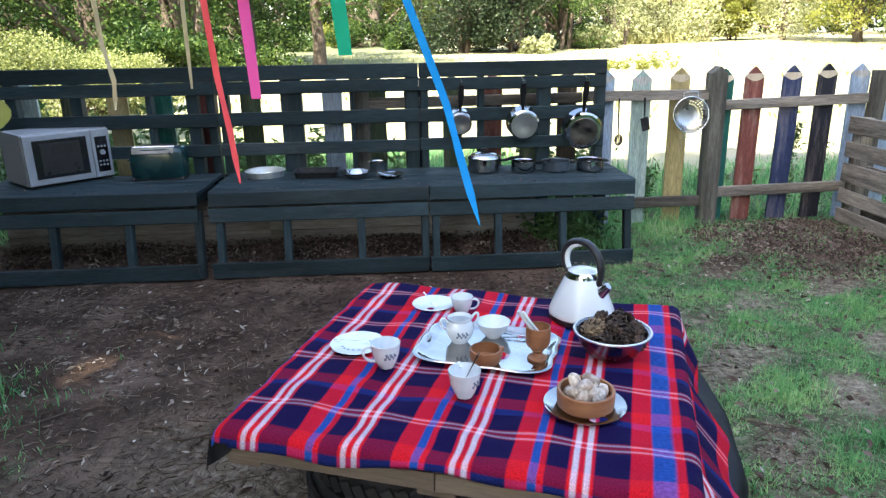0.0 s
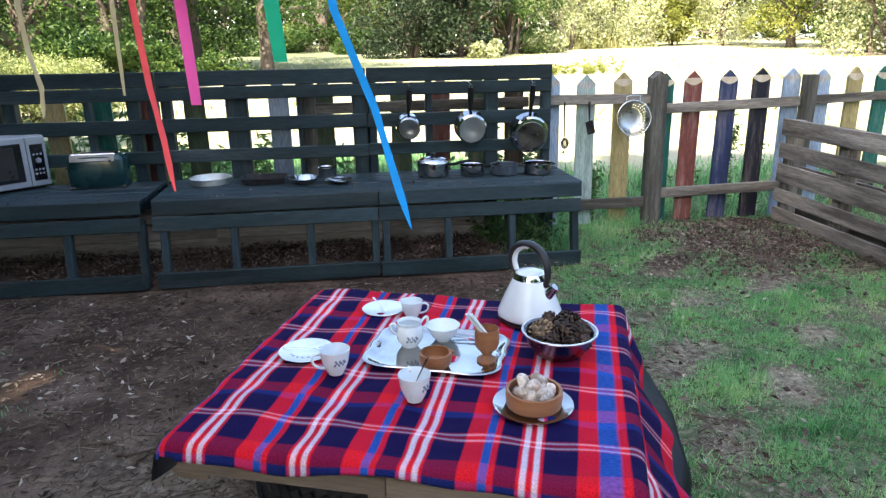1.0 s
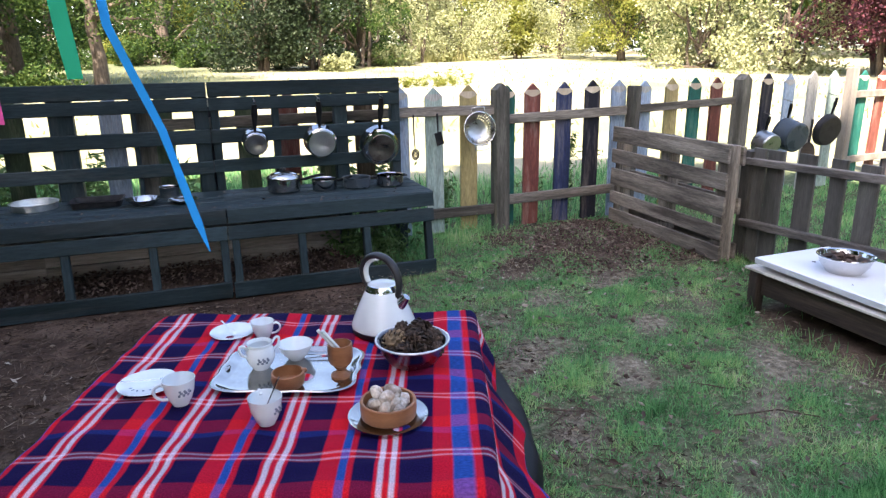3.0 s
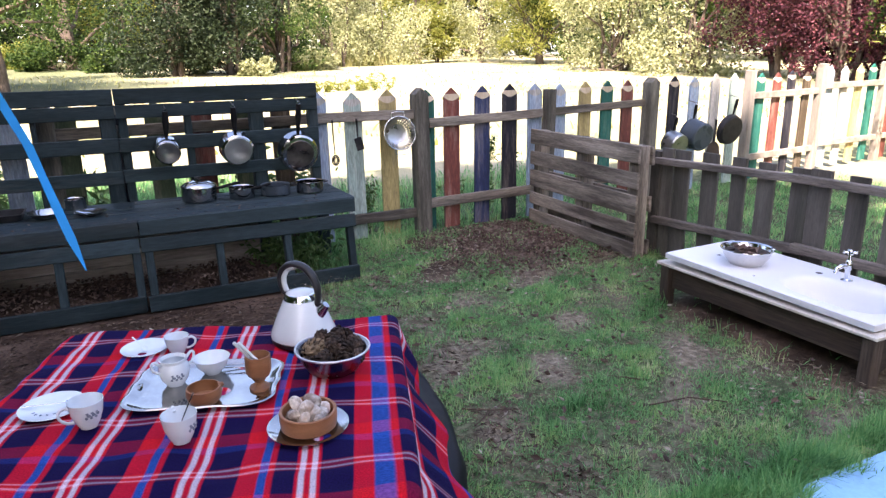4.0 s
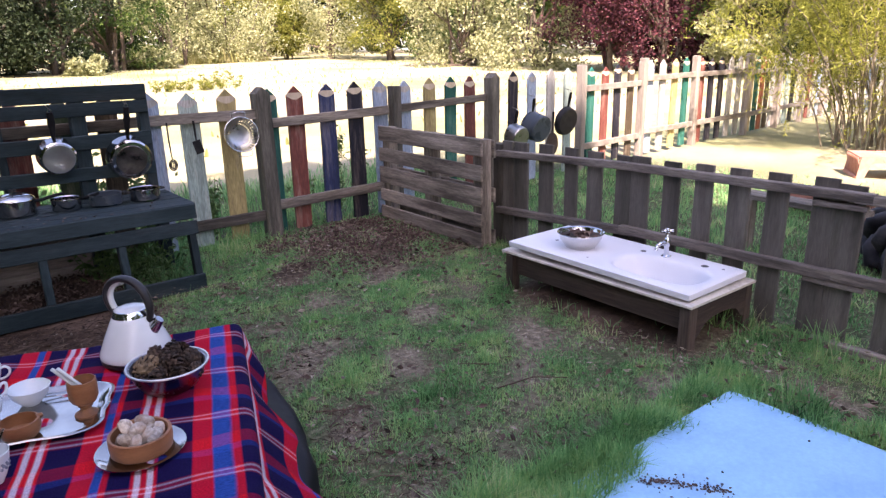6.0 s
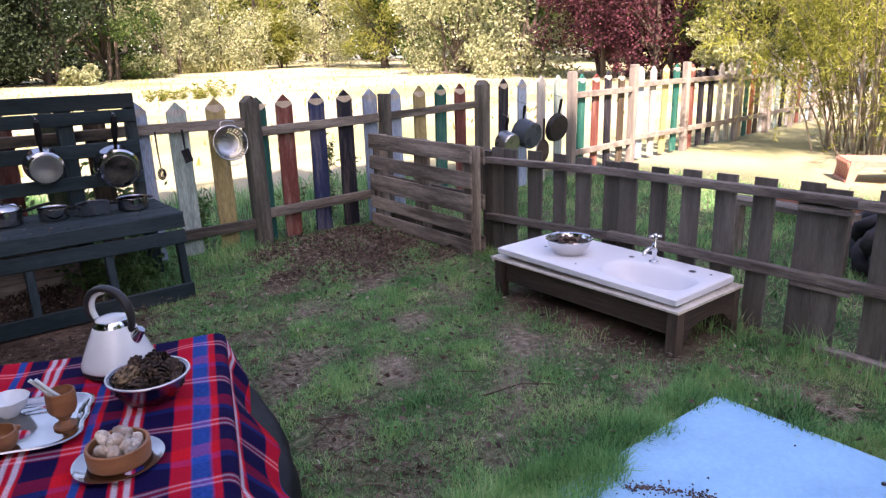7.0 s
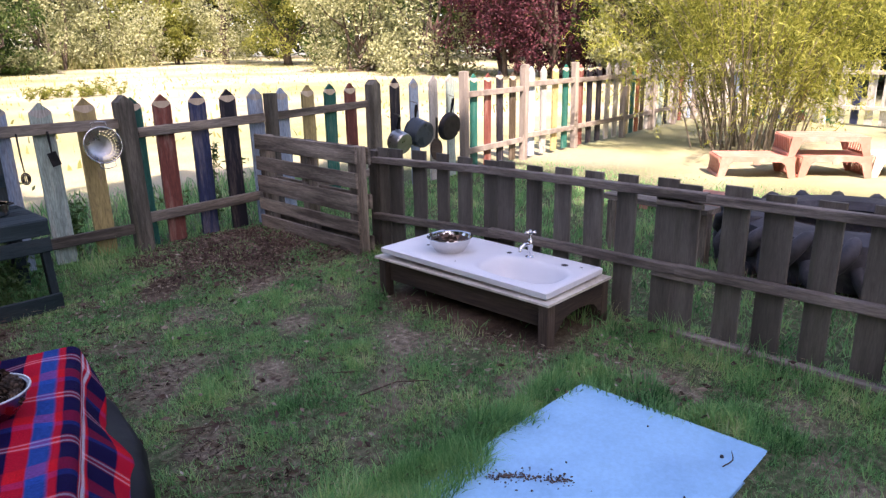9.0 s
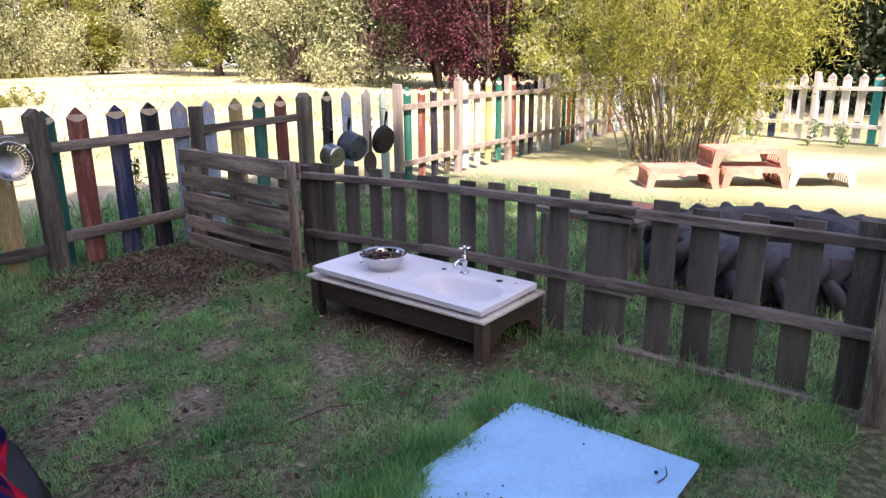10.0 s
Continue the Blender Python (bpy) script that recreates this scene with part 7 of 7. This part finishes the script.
# pans on the far fence
far_face = 4.80
for (x, z, r, dp, m, lab, hd, ht) in ((5.20, 0.585, 0.145, 0.055, MAT_NONSTICK, "dark frying pan hung on the far fence", 0.15, None), (4.36, 0.53, 0.105, 0.13, MAT_ALU, "dull steel saucepan hung on the far fence", 0.12, None),
                                     (4.63, 0.59, 0.135, 0.16, MAT_ENAMEL, "blue-grey enamel pot hung on the far fence", 0.13, None)):
    hanging_pan(x, far_face + 0.13 * (x - 4.2), z, r, dp, hd, m, lab, trng.uniform(-4, 4))
bd = thing("scoop", pose(4.98, 4.86, 0.27), "brown scoop board hung on the far fence", "scoop")
part("blade", Shape().lathe([(0.0001, -0.008), (0.082, -0.008), (0.086, 0.0), (0.082, 0.008), (0.0001, 0.008)], 32, pose(0, 0, 0.10, 90), squash=1.35), MAT_DARKWOOD, bd, "", 40)
part("handle", Shape().tube([(0, 0, 0.20), (0.01, 0, 0.30), (0.012, 0, 0.42)], [0.012, 0.010, 0.012], 8), MAT_NONSTICK, bd, "black handle", 60)

b2 = thing("steel_bowl", pose(2.572, 2.410, 0.280), "steel mixing bowl of leaves and water standing on the sink", "bowl")
b2.scale = (1.12, 1.12, 1.12)
part("bowl", Shape().lathe([(0.0001, 0.0), (0.055, 0.0), (0.070, 0.008), (0.094, 0.042), (0.106, 0.074), (0.112, 0.078), (0.111, 0.080), (0.103, 0.076), (0.091, 0.044), (0.066, 0.012), (0.0001, 0.004)], 52), MAT_STEEL, b2, "", 35)
part("soil", Shape().lathe([(0.0001, 0.062), (0.05, 0.061), (0.0975, 0.060)], 32), MAT_DARKWOOD, b2, "dark muddy water")
lv_, lf_ = leaf_quads(np.stack([RNG.normal(0, 0.035, 26), RNG.normal(0, 0.035, 26), 0.066 + 0.012 * RNG.uniform(0, 1, 26)], 1), 0.05, 0.03, 0.6)
part("leaves", big_mesh("leaves", lv_, lf_, MAT_DEADLEAF), None, b2, "wet brown leaves")


# ---- beyond the low fence ----
def tractor_tyre():
    ob = thing("tractor_tyre", pose(4.65, 0.95, 0), "big old dusty tractor tyre lying flat on the lawn", "tyre")
    R, h = 0.71, 0.33
    prof = [(0.40, 0.06), (0.44, 0.01), (0.58, 0.0), (R - 0.02, 0.03), (R, 0.08), (R, h - 0.08), (R - 0.02, h - 0.03), (0.58, h), (0.44, h - 0.01), (0.40, h - 0.06), (0.56, h / 2), (0.40, 0.06)]
    part("casing", Shape().lathe(prof, 64), MAT_TARP, ob, "", 35)
    for k in range(19):
        a = 2 * math.pi * k / 19
        for half, z0, z1, sl in ((0, h * 0.45, h - 0.022, 0.13), (1, h * 0.55, 0.0, 0.13)):
            b = a + half * math.pi / 19
            path = [(R + 0.02, z0, -sl * 0.55), (R + 0.055, z0 + (z1 - z0) * 0.30, -sl * 0.2), (R + 0.05, z0 + (z1 - z0) * 0.72, sl * 0.25), (R - 0.02, z1, sl * 0.45), (R - 0.12, z1, sl * 0.55)]
            pts = [(r * math.cos(b + t), r * math.sin(b + t), max(z, 0.03)) for r, z, t in path]
            part("tread_lug", Shape().tube(pts, [0.030, 0.036, 0.036, 0.032, 0.020], 9, flat=1.3), MAT_TARP, ob, "", 70)
    part("soil", Shape().lathe([(0.0001, 0.10), (0.3, 0.09), (0.50, 0.08)], 32), MAT_DARKWOOD, ob, "dark soil inside")


tractor_tyre()
blades("straw_tuft", 900, 4.1, 5.1, 0.34, 1.34, 0.24, 0.006, MAT_CHIPS, "dry straw standing in the tyre", lambda x, y: smooth(0.42, 0.2, np.hypot(x - 4.65, y - 0.95)), 0.7, 70)
blades("straw_tuft", 1500, 3.55, 4.2, 0.2, 1.8, 0.10, 0.006, MAT_CHIPS, "dry straw lying round the tyre", lambda x, y: np.exp(-((np.hypot(x - 4.65, y - 0.95) - 0.78) / 0.1) ** 2), 0.9, 71)
plk = thing("timber_edge", pose(4.05, 1.58, 0), "grey timber sandpit edge on short legs", "timber edge")
board("plank", (0, 0, 0.36), (0.1, 0.78, 0.355), 0.16, 0.035, MAT_GREYWOOD, plk, (0, 0, 1))
for yy in (0.06, 0.70):
    board("leg", (0.03, yy, 0.0), (0.03, yy, 0.34), 0.08, 0.06, MAT_GREYWOOD, plk)


def plastic_bench(at, w, d, h, material, label):
    """A moulded stacking bench: slotted top with a thin lip, ribbed splayed ends, shallow arched sides on four feet."""
    ob = thing("picnic_bench", at, label, "bench", "plastic picnic set")
    for k in range(6):
        y = 0.012 + (d - 0.024) * (k + 0.5) / 6
        part("seat_slat", Shape().plank(pose(w / 2, y, h - 0.011), w - 0.02, (d - 0.024) / 6 - 0.012, 0.022, 0.004), material, ob)
    for k in range(4):
        part("cross_bar", Shape().plank(pose(0.06 + (w - 0.12) * k / 3, d / 2, h - 0.030, 0, 0, 90), d - 0.03, 0.03, 0.014, 0.003), material, ob)
    for y in (0.008, d - 0.008):
        out = [(-0.028, 0.0), (0.040, 0.0), (0.085, h * 0.62), (0.125, h * 0.74), (w * 0.44, h * 0.76), (w * 0.46, h * 0.62), (w * 0.54, h * 0.62), (w * 0.56, h * 0.76), (w - 0.125, h * 0.74), (w - 0.085, h * 0.62), (w - 0.040, 0.0), (w + 0.028, 0.0), (w, h), (0.0, h)]
        m = len(out)
        s = Shape().add([(x, y - 0.008, z) for x, z in out] + [(x, y + 0.008, z) for x, z in out], [tuple(range(m)), tuple(range(2 * m - 1, m - 1, -1))] + [(i, m + i, m + (i + 1) % m, (i + 1) % m) for i in range(m)])
        part("arched_side", s, material, ob)
    for x0, sgn in ((0.0, -1), (w, 1)):
        for k in range(9):
            y = 0.035 + (d - 0.07) * k / 8
            part("end_rib", Shape().plank(pose(x0 + sgn * 0.010, y, h / 2 + 0.008, 0, 90 + sgn * 7, 0), h - 0.035, 0.016, 0.014, 0.003), material, ob)
        for z, off in ((0.018, 0.022), (h - 0.012, 0.0)):
            part("end_rail", Shape().plank(pose(x0 + sgn * off, d / 2, z, 0, 0, 90), d - 0.034, 0.024, 0.036 if off else 0.024, 0.004), material, ob)
    return ob


ROW = -54.5
plastic_bench(pose(7.10, 2.76, 0, 0, 0, ROW), 0.72, 0.46, 0.225, MAT_ORANGE, "sun-bleached orange plastic picnic bench on the lawn")
plastic_bench(pose(7.60, 2.12, 0, 0, 0, ROW), 0.66, 0.50, 0.225, MAT_ORANGE, "sun-bleached orange plastic bench carrying another one")
plastic_bench(pose(7.53, 2.22, 0.226, 0, 0, ROW), 0.74, 0.52, 0.20, MAT_ORANGE, "sun-bleached orange plastic bench stacked on a lower one")
plastic_bench(pose(8.06, 1.56, 0, 0, 0, ROW), 0.66, 0.46, 0.225, MAT_CREAM, "cream plastic picnic bench on the lawn")
plastic_bench(pose(5.26, 2.68, 0, 0, 0, -90), 0.60, 0.34, 0.17, MAT_ORANGE, "small red-orange plastic bench beyond the low fence")


# ---- weeds by the fences ----
def weed(x, y, h, n, leaf, seed, label="leafy green weed by the fence", spread_=0.10, leaves=None):
    rng = np.random.default_rng(seed)
    z0 = float(ground_height(np.array(x), np.array(y)))
    ob = thing("weed", pose(x, y, z0 - 0.01), label, "weed", "weeds by the fences")
    cs = []
    for k in range(4):
        a, ln = rng.uniform(0, 6.28), rng.uniform(0.3, 1.0) * spread_
        top = h * rng.uniform(0.7, 1.0)
        pts = [(ln * s * math.cos(a), ln * s * math.sin(a), top * s) for s in np.linspace(0, 1, 6)]
        part("stem", Shape().tube(pts, [0.005 * (1 - 0.7 * s) for s in np.linspace(0, 1, 6)], 5), MAT_WEED, ob)
        for q in range(n // 4):
            s = rng.uniform(0.12, 1.0)
            cs.append((ln * s * math.cos(a) + rng.normal() * leaf * 0.5, ln * s * math.sin(a) + rng.normal() * leaf * 0.5, top * s))
    V, F = leaf_quads(np.array(cs), leaf, leaf * 0.3, 0.3, rng, 0.15)
    part("leaves", big_mesh("leaves", V, F, leaves or MAT_WEED), None, ob)


wrng = random.Random(8)
mrng = random.Random(31)
for k in range(11):  # a clump of tall sunlit weeds standing in the meadow
    weed(8.3 + 0.28 * (k - 5) + mrng.uniform(-0.1, 0.1), 25.2 + mrng.uniform(-0.5, 0.5), mrng.uniform(0.35, 0.7), 150, 0.13, 120 + k, "tall yellow-green wild plant in the sunny meadow", 0.45, LEAVES["lime"])
weed(2.50, 4.90, 0.95, 360, 0.055, 1, "tall narrow-leaved weed growing behind the pencil fence", 0.06)
weed(2.73, 4.92, 0.62, 180, 0.055, 2, "narrow-leaved weed growing behind the pencil fence", 0.08)
weed(2.02, 4.95, 0.45, 150, 0.055, 3, "leafy weed growing behind the pencil fence")
weed(1.47, 4.95, 0.48, 180, 0.055, 4, "leafy weed growing behind the pencil fence")
weed(2.25, 5.0, 0.42, 120, 0.055, 5, "leafy weed growing behind the pencil fence")
for k in range(44):
    weed(wrng.uniform(-3.2, 1.2) if k < 26 else wrng.uniform(-3.4, -1.5), wrng.uniform(5.0, 6.4), wrng.uniform(0.35, 0.75) if k < 26 else wrng.uniform(0.7, 1.0), 100, 0.10, 20 + k, "rough leafy weed behind the kitchen")
for k in range(12):
    weed(wrng.uniform(0.58, 1.0), wrng.uniform(4.15, 4.58), wrng.uniform(0.16, 0.34), 60, 0.065, 60 + k, "dark green nettles under the end counter", 0.14)
for k in range(7):
    weed(wrng.uniform(12.0, 12.9), wrng.uniform(0.6, 4.4), wrng.uniform(0.3, 0.6), 60, 0.10, 90 + k, "pale sunlit weed by the far fence", 0.2)


# ---- ribbons on a branch overhead ----
def ribbons():
    ob = thing("ribbon_branch", pose(-0.45, 0.95, 1.86), "thin branch overhead hung with coloured ribbons", "ribbons")
    part("branch", Shape().tube([(-0.55, 0.35, 0.06), (-0.25, 0.2, 0.02), (0.0, 0.05, 0.0), (0.3, -0.3, 0.03), (0.6, -0.6, 0.10)], [0.006, 0.008, 0.009, 0.010, 0.012], 8), MAT_BARK, ob, "thin bare branch", 60)
    part("cord", Shape().tube([(0.6, -0.6, 0.10), (0.7, -1.2, 1.6), (0.3, -1.9, 3.4), (-0.35, -2.4, 4.6)], 0.004, 6), MAT_CHIPS, ob, "suspension cord", 60)

    def strip(colour, pts, width, tag, twist=0.0, cut=0.6):
        pts = [Vector(p) - Vector((-0.45, 0.95, 1.86)) for p in pts]
        top = Vector((pts[0].x * 0.7, pts[0].y * 0.7, 0.0))
        path = [top] + pts
        fine = []
        for a, b in zip(path, path[1:]):
            fine += [a.lerp(b, s / 6) for s in range(6)]
        fine.append(path[-1])
        n = len(fine)
        s = Shape()
        verts = []
        for k, p in enumerate(fine):
            a = 0.25 + twist * math.sin(k * 0.55) + 0.15 * math.sin(k * 0.9)
            w = width / 2 * (1 if k < n - 3 else (n - 1 - k) / 3 * (1 - cut) + cut)
            d = Vector((math.cos(a), math.sin(a) * 0.6, 0)) * w
            e = Vector((-math.sin(a), math.cos(a), 0)) * 0.0004
            verts += [p - d - e, p + d - e, p + d + e, p - d + e]
        faces = [(4 * k + i, 4 * k + (i + 1) % 4, 4 * k + 4 + (i + 1) % 4, 4 * k + 4 + i) for k in range(n - 1) for i in range(4)] + [(3, 2, 1, 0), tuple(4 * (n - 1) + i for i in range(4))]
        s.add(verts, faces)
        part("ribbon", s, RIBBONS[colour], ob, tag, 60)

    strip("blue", [(-0.271, 0.726, 1.319), (-0.245, 0.724, 1.249), (-0.234, 0.718, 1.205), (-0.222, 0.709, 1.160)], 0.0060, "bright blue ribbon", 0.3, 0.15)
    strip("red", [(-0.481, 1.0, 1.337), (-0.476, 1.002, 1.255), (-0.468, 0.999, 1.20), (-0.461, 0.991, 1.141)], 0.0068, "coral red ribbon", 0.5, 0.3)
    strip("pink", [(-0.604, 1.791, 1.380), (-0.595, 1.789, 1.172)], 0.024, "pink ribbon with a cut end", 0.2, 0.9)
    strip("green", [(-0.342, 1.024, 1.336), (-0.337, 1.025, 1.277)], 0.0165, "green ribbon with a cut end", 0.2, 0.9)
    strip("beige", [(-0.637, 1.106, 1.344), (-0.636, 1.108, 1.293), (-0.628, 1.107, 1.25), (-0.631, 1.106, 1.215)], 0.0062, "straw-coloured ribbon", 0.8, 0.5)
    strip("beige", [(-0.543, 1.138, 1.345), (-0.544, 1.138, 1.237)], 0.0055, "straw-coloured ribbon", 0.8, 0.5)
    lf = Shape()
    lf.sheet(lambda u, v: (-0.283 + 0.026 * (v - 0.5) * math.sin(math.pi * min(u + 0.08, 1)) * 2, 0.065, -0.618 - 0.05 * u + 0.01 * (v - 0.5) ** 2), 8, 6)
    lf.tube([(-0.283, 0.065, -0.62), (-0.28, 0.10, -0.2), (-0.26, 0.205, 0.022)], 0.0012, 5)
    part("leaf", lf, LEAVES["lime"], ob, "hanging fresh green leaf", 60)


ribbons()
